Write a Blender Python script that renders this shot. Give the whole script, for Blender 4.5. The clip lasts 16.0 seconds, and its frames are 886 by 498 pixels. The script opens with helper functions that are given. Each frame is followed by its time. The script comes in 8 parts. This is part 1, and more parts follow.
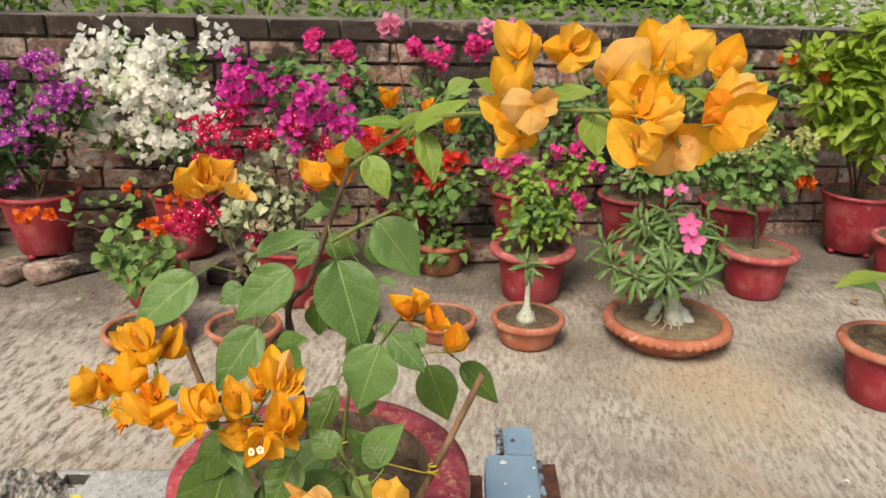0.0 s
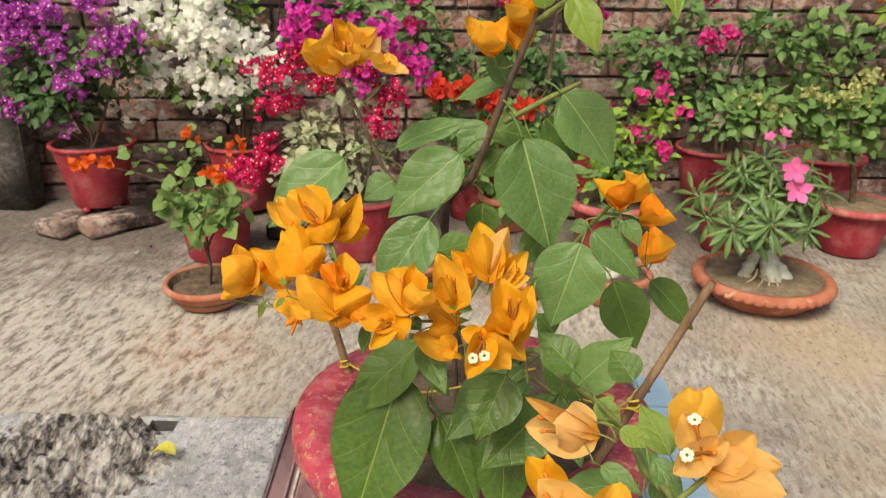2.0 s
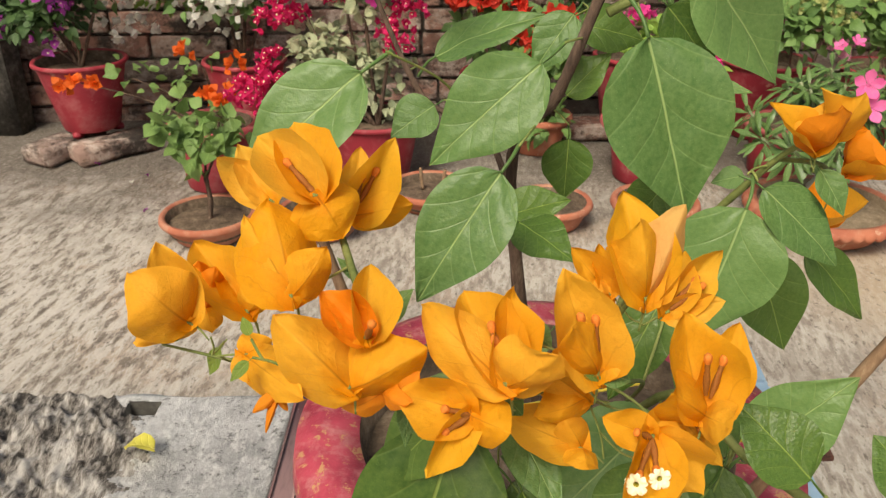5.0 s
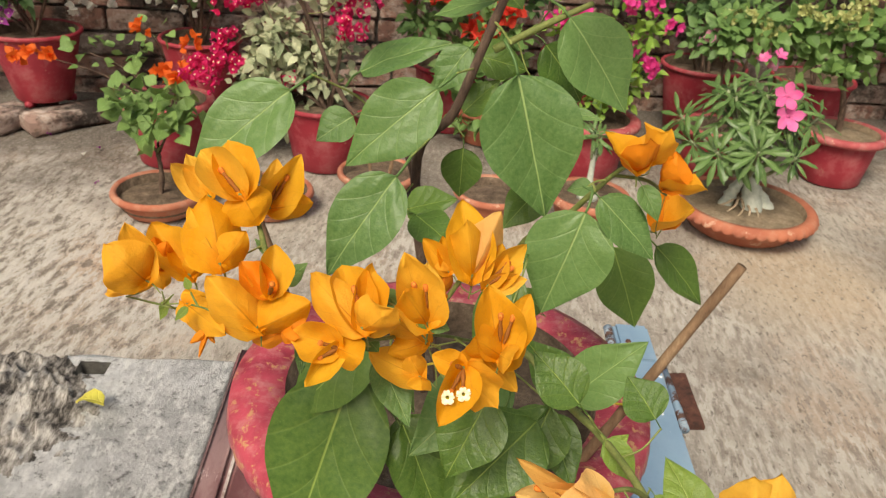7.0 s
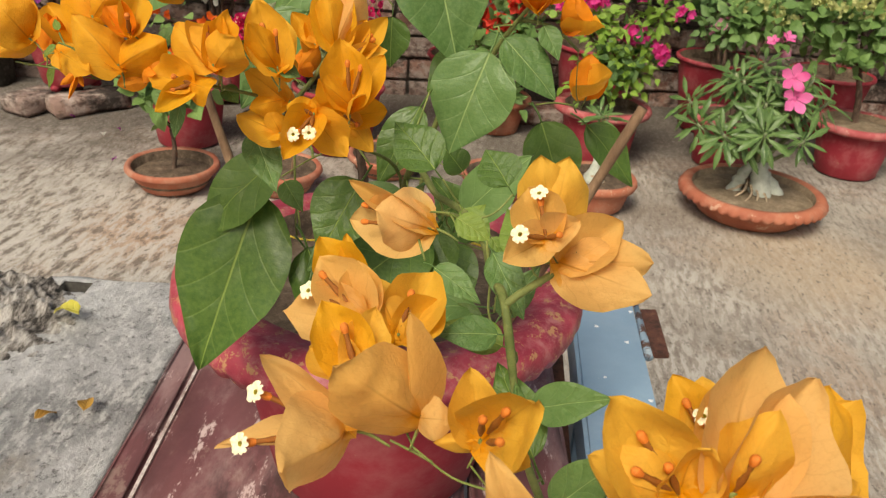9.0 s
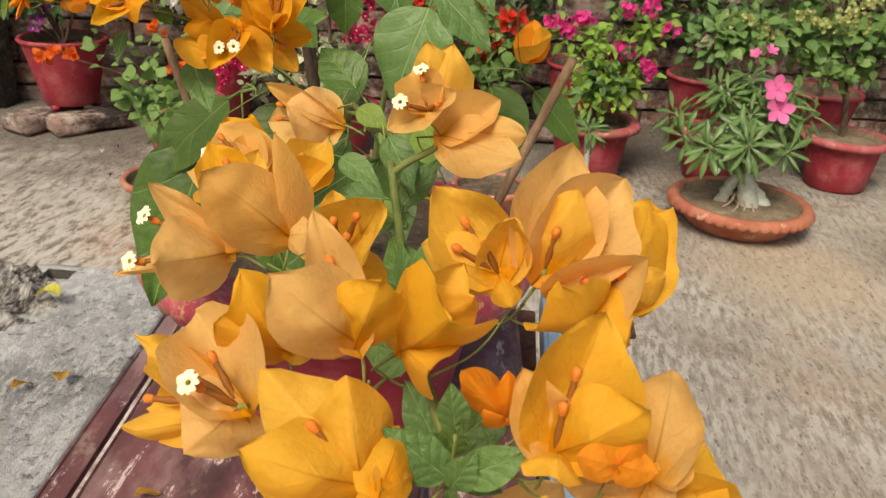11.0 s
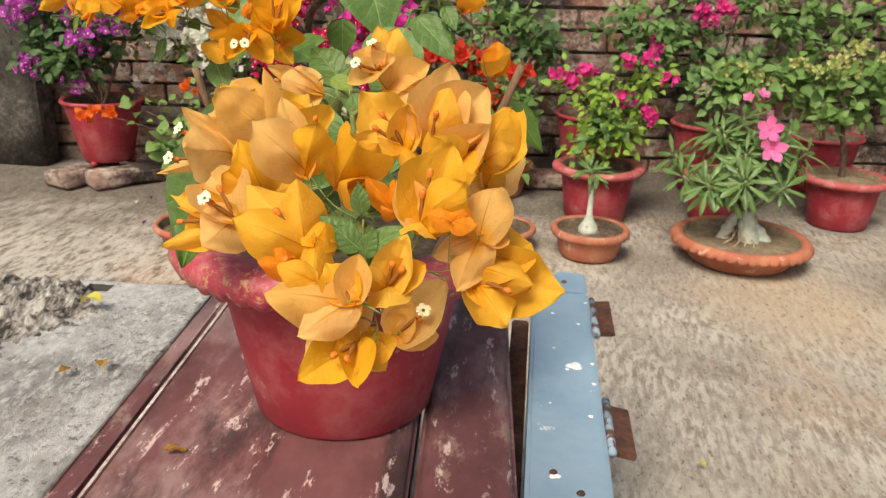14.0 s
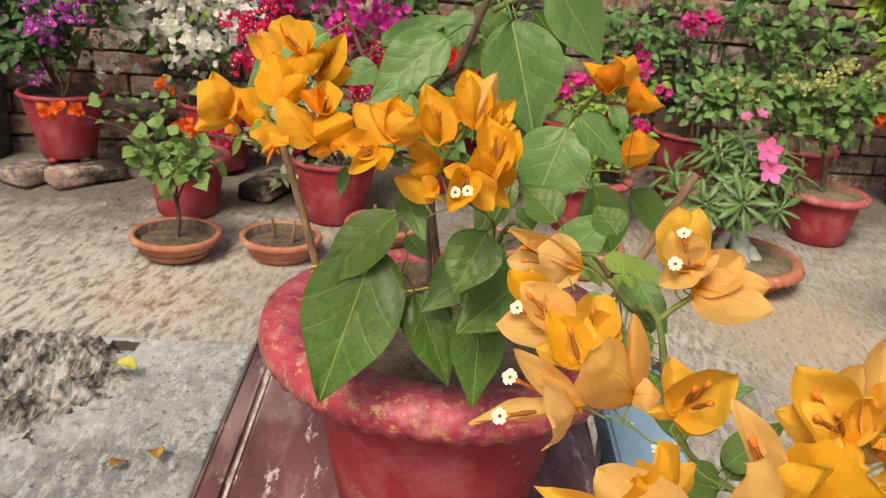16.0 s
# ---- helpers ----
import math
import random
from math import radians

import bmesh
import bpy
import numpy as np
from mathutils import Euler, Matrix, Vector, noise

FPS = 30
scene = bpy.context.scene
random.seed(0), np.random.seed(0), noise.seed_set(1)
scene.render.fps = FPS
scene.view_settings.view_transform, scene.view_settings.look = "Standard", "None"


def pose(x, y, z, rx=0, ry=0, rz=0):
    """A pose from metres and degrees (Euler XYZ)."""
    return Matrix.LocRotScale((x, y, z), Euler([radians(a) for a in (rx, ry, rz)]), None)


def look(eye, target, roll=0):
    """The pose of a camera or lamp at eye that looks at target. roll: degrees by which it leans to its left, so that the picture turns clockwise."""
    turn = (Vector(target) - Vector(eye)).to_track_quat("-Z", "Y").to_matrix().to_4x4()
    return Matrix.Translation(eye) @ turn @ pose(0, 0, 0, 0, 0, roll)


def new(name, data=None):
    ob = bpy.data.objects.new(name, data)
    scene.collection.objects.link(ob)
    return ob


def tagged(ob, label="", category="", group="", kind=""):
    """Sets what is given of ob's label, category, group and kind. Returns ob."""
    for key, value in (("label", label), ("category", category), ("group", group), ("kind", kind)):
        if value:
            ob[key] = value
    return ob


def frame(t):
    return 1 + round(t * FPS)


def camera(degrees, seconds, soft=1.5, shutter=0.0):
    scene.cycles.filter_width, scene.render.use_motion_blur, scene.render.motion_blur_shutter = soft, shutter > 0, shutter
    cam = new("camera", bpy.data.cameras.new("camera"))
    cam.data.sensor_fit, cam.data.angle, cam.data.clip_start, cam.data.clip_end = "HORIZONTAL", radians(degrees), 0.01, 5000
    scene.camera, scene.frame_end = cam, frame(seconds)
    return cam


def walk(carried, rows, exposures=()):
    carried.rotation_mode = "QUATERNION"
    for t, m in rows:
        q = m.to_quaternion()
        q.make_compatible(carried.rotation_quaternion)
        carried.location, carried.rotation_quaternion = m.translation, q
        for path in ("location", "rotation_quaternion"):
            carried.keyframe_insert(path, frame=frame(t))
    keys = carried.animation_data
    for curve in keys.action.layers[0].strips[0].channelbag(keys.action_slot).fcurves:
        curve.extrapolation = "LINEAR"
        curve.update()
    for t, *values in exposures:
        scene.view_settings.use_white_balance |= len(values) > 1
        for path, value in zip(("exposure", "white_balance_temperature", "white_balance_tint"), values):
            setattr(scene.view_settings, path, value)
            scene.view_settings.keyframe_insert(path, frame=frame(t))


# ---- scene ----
cam = camera(58.6, 16.0, soft=1.15)
cam.data.dof.use_dof, cam.data.dof.focus_distance, cam.data.dof.aperture_fstop = True, 0.29, 52.0
PATH = [
    (0, (0.076, 0.013, 0.971), (-0.042, 1.900, 0.319), 1.5),
    (0.5, (0.062, -0.008, 0.957), (-0.093, 1.868, 0.283), 1.3),
    (1, (0.026, 0.006, 0.941), (-0.163, 1.877, 0.259), 1.5),
    (1.5, (-0.022, 0.063, 0.901), (-0.227, 1.925, 0.200), 1.0),
    (2, (-0.051, 0.113, 0.859), (-0.246, 1.972, 0.146), 0.9),
    (2.5, (-0.061, 0.165, 0.828), (-0.234, 2.017, 0.095), 0.6),
    (3, (-0.066, 0.219, 0.804), (-0.226, 2.062, 0.042), 0.4),
    (3.5, (-0.079, 0.270, 0.769), (-0.239, 2.101, -0.020), 0.1),
    (4, (-0.082, 0.297, 0.768), (-0.261, 2.118, -0.039), 0.4),
    (4.5, (-0.091, 0.300, 0.779), (-0.293, 2.098, -0.074), -0.1),
    (4.7, (-0.098, 0.300, 0.791), (-0.312, 2.086, -0.084), -0.0),
    (6.8, (-0.077, 0.237, 0.859), (-0.194, 1.995, -0.086), 3.8),
    (7, (-0.064, 0.224, 0.851), (-0.160, 1.990, -0.082), 4.2),
    (7.5, (-0.025, 0.194, 0.843), (-0.112, 1.970, -0.074), 4.8),
    (8, (0.005, 0.169, 0.836), (-0.112, 1.945, -0.075), 4.7),
    (8.5, (0.012, 0.164, 0.818), (-0.143, 1.940, -0.089), 4.4),
    (9, (0.015, 0.172, 0.775), (-0.168, 1.951, -0.120), 4.0),
    (9.5, (0.023, 0.181, 0.741), (-0.170, 1.966, -0.139), 3.8),
    (10, (0.039, 0.171, 0.743), (-0.158, 1.965, -0.120), 3.7),
    (12.3, (0.076, 0.089, 0.739), (-0.143, 1.914, -0.051), 2.8),
    (12.5, (0.080, 0.083, 0.740), (-0.141, 1.908, -0.047), 2.6),
    (13, (0.088, 0.061, 0.734), (-0.149, 1.893, -0.033), 2.2),
    (13.5, (0.108, 0.036, 0.732), (-0.160, 1.878, 0.001), 1.8),
    (14, (0.111, 0.026, 0.724), (-0.175, 1.885, 0.044), 1.9),
    (14.5, (0.100, 0.020, 0.723), (-0.180, 1.897, 0.092), 2.5),
    (15, (0.078, 0.020, 0.726), (-0.174, 1.907, 0.113), 3.2),
    (15.5, (0.022, 0.045, 0.763), (-0.178, 1.926, 0.113), 3.9),
    (16, (-0.052, 0.098, 0.785), (-0.172, 1.958, 0.060), 4.5),
]
walk(cam, [(t, look(eye, target, roll)) for t, eye, target, roll in PATH], [(0, 0.30, 7100, 5), (4, 0.30, 7100, 5), (7.5, 0.33, 7100, 5), (9.5, 0.13, 7100, 5), (13, 0.34, 7100, 5), (15, 0.42, 7100, 5), (16, 0.28, 7100, 5)])

# ---- world, sun ----
world = bpy.data.worlds.new("sky")
scene.world = world
world.use_nodes = True
wn = world.node_tree.nodes
sky = wn.new("ShaderNodeTexSky")
sky.sky_type, sky.sun_disc = "NISHITA", False
sky.sun_elevation, sky.sun_rotation = radians(48), radians(200)
sky.air_density, sky.dust_density, sky.ozone_density = 1.0, 6.0, 0.6
wn["Background"].inputs["Strength"].default_value = 0.10
world.node_tree.links.new(sky.outputs["Color"], wn["Background"].inputs["Color"])
sun = new("sun", bpy.data.lights.new("sun", "SUN"))
sun.data.energy, sun.data.angle, sun.data.color = 2.6, radians(22), (1.0, 0.95, 0.87)
sun.matrix_world = look((-0.9, -2.6, 4.0), (0, 0.4, 0))

# ---- materials ----
def material(name, rough=0.8, metal=0.0, spec=0.4):
    m = bpy.data.materials.new(name)
    m.use_nodes = True
    b = m.node_tree.nodes["Principled BSDF"]
    b.inputs["Roughness"].default_value, b.inputs["Metallic"].default_value = rough, metal
    b.inputs["Specular IOR Level"].default_value = spec
    return m, m.node_tree.nodes, m.node_tree.links, b


def ramp(n, l, source, stops, constant=False):
    r = n.new("ShaderNodeValToRGB")
    if constant:
        r.color_ramp.interpolation = "CONSTANT"
    while len(r.color_ramp.elements) < len(stops):
        r.color_ramp.elements.new(0.5)
    for e, (p, c) in zip(r.color_ramp.elements, stops):
        e.position, e.color = p, (*c, 1) if len(c) == 3 else c
    l.new(source, r.inputs[0])
    return r.outputs[0]


def grey(p, v):
    return (p, (v, v, v))


def noisy(n, l, scale, detail=5, rough=0.6, stretch=(1, 1, 1), turn=(0, 0, 0), coord="Object"):
    c = n.new("ShaderNodeNewGeometry" if coord == "Position" else "ShaderNodeTexCoord")
    mp = n.new("ShaderNodeMapping")
    mp.inputs["Scale"].default_value, mp.inputs["Rotation"].default_value = stretch, [radians(a) for a in turn]
    t = n.new("ShaderNodeTexNoise")
    t.inputs["Scale"].default_value, t.inputs["Detail"].default_value, t.inputs["Roughness"].default_value = scale, detail, rough
    l.new(c.outputs[coord], mp.inputs[0])
    l.new(mp.outputs[0], t.inputs["Vector"])
    return t.outputs["Fac"]


def mix(n, l, fac, a, b, blend="MIX"):
    m = n.new("ShaderNodeMix")
    m.data_type, m.blend_type = "RGBA", blend
    for socket, v in ((m.inputs[0], fac), (m.inputs[6], a), (m.inputs[7], b)):
        if hasattr(v, "is_output"):
            l.new(v, socket)
        elif isinstance(v, (int, float)):
            socket.default_value = v
        else:
            socket.default_value = (*v, 1)
    return m.outputs[2]


def calc(n, l, op, a, b=0.0, c=0.0):
    m = n.new("ShaderNodeMath")
    m.operation = op
    for socket, v in zip(m.inputs, (a, b, c)):
        if hasattr(v, "is_output"):
            l.new(v, socket)
        else:
            socket.default_value = v
    return m.outputs[0]


def bump(n, l, b, height, strength=0.4, distance=0.004):
    k = n.new("ShaderNodeBump")
    k.inputs["Strength"].default_value, k.inputs["Distance"].default_value = strength, distance
    l.new(height, k.inputs["Height"])
    l.new(k.outputs[0], b.inputs["Normal"])


def painted(name, light, dark, worn, wear=0.62, rough=0.55, scale=6.0, dust=(0.45, 0.38, 0.32)):
    """Paint or coloured plastic with stains, dust and chips down to what lies under it."""
    m, n, l, b = material(name, rough)
    base = mix(n, l, ramp(n, l, noisy(n, l, scale), [grey(0.38, 0), grey(0.62, 1)]), dark, light)
    base = mix(n, l, ramp(n, l, noisy(n, l, scale * 2.3, 7, 0.7), [grey(0.48, 0), grey(0.66, 0.6)]), base, dust)
    chips = ramp(n, l, noisy(n, l, scale * 3.1, 8, 0.72), [grey(0.5 + 0.6 * (wear - 0.5), 0), grey(0.53 + 0.6 * (wear - 0.5), 1)])
    base = mix(n, l, chips, base, worn)
    l.new(base, b.inputs["Base Color"])
    bump(n, l, b, noisy(n, l, scale * 9, 6), 0.25, 0.002)
    return m


def concrete():
    """Old cement: brushed strokes on one side, flaked skin with dark pits on the other, warm stains, dark patches, and
    dirt with painted shade by the wall.
    """
    m, n, l, b = material("concrete", 0.9, 0, 0.25)
    at = n.new("ShaderNodeSeparateXYZ")
    l.new(n.new("ShaderNodeNewGeometry").outputs["Position"], at.inputs[0])
    big = noisy(n, l, 1.3, 5)
    base = ramp(n, l, big, [(0.36, (0.25, 0.215, 0.185)), (0.5, (0.36, 0.32, 0.275)), (0.64, (0.43, 0.39, 0.345))])
    rust = ramp(n, l, noisy(n, l, 2.3, 6, 0.65), [grey(0.52, 0), grey(0.60, 0.50)])
    base = mix(n, l, rust, base, (0.37, 0.265, 0.195))
    fan = n.new("ShaderNodeTexNoise")
    fan.inputs["Scale"].default_value, fan.inputs["Detail"].default_value = 2.2, 2
    brush = calc(n, l, "ADD", noisy(n, l, 21.0, 4, 0.60, (3.6, 0.95, 1), (0, 0, -34)), calc(n, l, "MULTIPLY", calc(n, l, "SUBTRACT", fan.outputs["Fac"], 0.5), 0.12))
    cross = noisy(n, l, 23.0, 4, 0.60, (3.2, 0.95, 1), (0, 0, 14))
    here = ramp(n, l, noisy(n, l, 3.4, 4, 0.6, (1, 1, 1), (0, 0, 115)), [grey(0.40, 0.25), grey(0.60, 1.0)])
    there = calc(n, l, "SUBTRACT", 1.15, here)
    base = mix(n, l, calc(n, l, "MULTIPLY", ramp(n, l, brush, [grey(0.515, 0), grey(0.545, 0.62)]), here), base, (0.52, 0.485, 0.44))
    base = mix(n, l, calc(n, l, "MULTIPLY", ramp(n, l, brush, [grey(0.415, 0.70), grey(0.455, 0.0)]), here), base, (0.185, 0.155, 0.13))
    base = mix(n, l, calc(n, l, "MULTIPLY", ramp(n, l, cross, [grey(0.42, 0.75), grey(0.45, 0.0)]), there), base, (0.20, 0.17, 0.145))
    # Round patches with ragged edges: two warm, three dark.
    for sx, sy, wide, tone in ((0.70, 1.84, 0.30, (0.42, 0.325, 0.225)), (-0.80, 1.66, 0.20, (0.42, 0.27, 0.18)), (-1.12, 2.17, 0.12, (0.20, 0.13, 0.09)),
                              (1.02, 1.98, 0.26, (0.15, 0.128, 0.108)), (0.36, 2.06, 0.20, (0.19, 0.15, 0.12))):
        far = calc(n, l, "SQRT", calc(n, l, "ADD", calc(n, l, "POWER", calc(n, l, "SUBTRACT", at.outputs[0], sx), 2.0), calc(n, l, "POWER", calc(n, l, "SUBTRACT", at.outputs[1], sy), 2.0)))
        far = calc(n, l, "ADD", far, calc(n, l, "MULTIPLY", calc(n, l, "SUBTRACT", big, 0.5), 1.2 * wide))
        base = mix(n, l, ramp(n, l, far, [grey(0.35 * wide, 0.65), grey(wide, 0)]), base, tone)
    stain = ramp(n, l, noisy(n, l, 2.6, 8, 0.7, (1, 1, 1), (0, 0, 40)), [grey(0.57, 0), grey(0.68, 0.55)])
    base = mix(n, l, stain, base, (0.15, 0.128, 0.105))
    west = ramp(n, l, calc(n, l, "ADD", calc(n, l, "MULTIPLY", at.outputs[0], -0.55), noisy(n, l, 1.6, 5, 0.6)), [grey(0.76, 0), grey(1.10, 1)])
    peel = noisy(n, l, 26.0, 5, 0.68, (1.7, 0.60, 1), (0, 0, 52))
    base = mix(n, l, calc(n, l, "MULTIPLY", ramp(n, l, peel, [grey(0.505, 0), grey(0.525, 0.7)]), west), base, (0.49, 0.455, 0.42))
    base = mix(n, l, calc(n, l, "MULTIPLY", ramp(n, l, peel, [grey(0.415, 0.75), grey(0.440, 0)]), west), base, (0.115, 0.092, 0.078))
    # Dirt by the wall and the shade there, painted as one dark band.
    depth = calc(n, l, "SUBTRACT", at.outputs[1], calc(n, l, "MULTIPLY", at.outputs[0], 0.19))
    dirt_and_shade = calc(n, l, "ADD", calc(n, l, "MULTIPLY", depth, 0.5), calc(n, l, "MULTIPLY", noisy(n, l, 3.2, 7, 0.7, (0.7, 1, 1)), 0.9))
    base = mix(n, l, ramp(n, l, calc(n, l, "SUBTRACT", dirt_and_shade, 1.0), [grey(0.46, 0), grey(0.72, 0.85)]), base, (0.095, 0.078, 0.064))
    fine = noisy(n, l, 130.0, 8, 0.8)
    base = mix(n, l, ramp(n, l, fine, [grey(0.52, 0.0), grey(0.62, 0.40)]), base, (0.53, 0.495, 0.45))
    base = mix(n, l, ramp(n, l, noisy(n, l, 75.0, 6, 0.7, (1.5, 0.7, 1), (0, 0, -40)), [grey(0.36, 0.8), grey(0.42, 0)]), base, (0.12, 0.10, 0.082))
    l.new(base, b.inputs["Base Color"])
    bump(n, l, b, calc(n, l, "ADD", calc(n, l, "ADD", brush, calc(n, l, "MULTIPLY", peel, west)), calc(n, l, "MULTIPLY", fine, 0.5)), 0.7, 0.006)
    return m


def brick_clay(name="brick_clay", black=0.505):
    """Old brick: each its own red, with pale bloom, soot and chipped grain."""
    m, n, l, b = material(name, 0.92, 0, 0.2)
    info = n.new("ShaderNodeObjectInfo")
    base = ramp(n, l, info.outputs["Random"], [(0.0, (0.13, 0.082, 0.068)), (0.3, (0.26, 0.130, 0.102)), (0.65, (0.38, 0.215, 0.170)), (1.0, (0.24, 0.185, 0.165))])
    base = mix(n, l, ramp(n, l, noisy(n, l, 17, 8, 0.72, coord="Position"), [grey(0.46, 0), grey(0.59, 0.78)]), base, (0.53, 0.45, 0.40))
    base = mix(n, l, ramp(n, l, noisy(n, l, 26, 8, 0.75, (1, 1, 1.6), (30, 10, 0), "Position"), [grey(0.52, 0), grey(0.60, 0.8)]), base, (0.11, 0.075, 0.06))
    soot = ramp(n, l, calc(n, l, "ADD", calc(n, l, "MULTIPLY", noisy(n, l, 2.6, 8, 0.72, (1, 1, 1.5), coord="Position"), 0.75), calc(n, l, "MULTIPLY", noisy(n, l, 13, 7, 0.75, (1, 1, 0.6), (0, 40, 0), "Position"), 0.25)), [grey(black - 0.02, 0), grey(black + 0.05, 0.9)])
    base = mix(n, l, soot, base, (0.020, 0.018, 0.017))
    l.new(base, b.inputs["Base Color"])
    bump(n, l, b, noisy(n, l, 45, 8, 0.75, coord="Position"), 0.9, 0.008)
    return m


def mottled(name, stops, scale=8, fine=60, rough=0.9, strength=0.5, stretch=(1, 1, 1), spec=0.25, distance=0.004):
    m, n, l, b = material(name, rough, 0, spec)
    f = calc(n, l, "ADD", calc(n, l, "MULTIPLY", noisy(n, l, scale, 9, 0.74, stretch), 0.65), calc(n, l, "MULTIPLY", noisy(n, l, fine, 7, 0.75, stretch), 0.35))
    l.new(ramp(n, l, f, [(0.5 + 0.5 * (p - 0.5), c) for p, c in stops]), b.inputs["Base Color"])
    bump(n, l, b, f, strength, distance)
    return m


def thin(n, l, b, colour, share):
    """Lets light through a leaf or a petal."""
    out = n["Material Output"]
    tr = n.new("ShaderNodeBsdfTranslucent")
    ms = n.new("ShaderNodeMixShader")
    ms.inputs[0].default_value = share
    l.new(colour, tr.inputs["Color"])
    l.new(colour, b.inputs["Base Color"])
    l.new(b.outputs[0], ms.inputs[1])
    l.new(tr.outputs[0], ms.inputs[2])
    l.new(ms.outputs[0], out.inputs["Surface"])


def blade_material(name, dark, light, vein, rough=0.45, share=0.22, per_island=False, vein_share=0.8, relief=0.8):
    """A leaf or bract with a pale midrib and side ribs along its UV map (u across, v along)."""
    m, n, l, b = material(name, rough, 0, 0.36)
    if per_island:
        rnd = n.new("ShaderNodeNewGeometry").outputs["Random Per Island"]
    else:
        rnd = n.new("ShaderNodeObjectInfo").outputs["Random"]
    base = mix(n, l, rnd, dark, light)
    patch = ramp(n, l, noisy(n, l, 30, 5, 0.65), [grey(0.3, 0), grey(0.75, 0.5)])
    base = mix(n, l, patch, base, [0.5 * (a + c) for a, c in zip(light, vein)])
    uv = n.new("ShaderNodeUVMap")
    sep = n.new("ShaderNodeSeparateXYZ")
    l.new(uv.outputs[0], sep.inputs[0])
    across = calc(n, l, "ABSOLUTE", calc(n, l, "SUBTRACT", sep.outputs[0], 0.5))
    rib = calc(n, l, "SUBTRACT", sep.outputs[1], calc(n, l, "MULTIPLY", calc(n, l, "POWER", across, 0.7), 0.62))
    rib = calc(n, l, "ABSOLUTE", calc(n, l, "SUBTRACT", calc(n, l, "FRACT", calc(n, l, "MULTIPLY", rib, 4.6)), 0.5))
    side = ramp(n, l, rib, [grey(0.0, 0.24), grey(0.05, 0.0)])
    mid = ramp(n, l, calc(n, l, "ADD", across, calc(n, l, "MULTIPLY", sep.outputs[1], 0.006)), [grey(0.007, 1), grey(0.016, 0)])
    veins = calc(n, l, "MAXIMUM", side, mid)
    base = mix(n, l, calc(n, l, "MULTIPLY", veins, vein_share), base, vein)
    specks = ramp(n, l, noisy(n, l, 160, 2, 0.5), [grey(0.70, 0), grey(0.74, 0.5)])
    base = mix(n, l, specks, base, [min(1, v * 1.8 + 0.05) for v in light])
    thin(n, l, b, base, share)
    bump(n, l, b, calc(n, l, "ADD", calc(n, l, "ADD", calc(n, l, "MULTIPLY", veins, -0.5), calc(n, l, "MULTIPLY", calc(n, l, "POWER", rib, 0.6), 0.5)), calc(n, l, "MULTIPLY", noisy(n, l, 14, 3), 0.8)), relief, 0.0014)
    return m


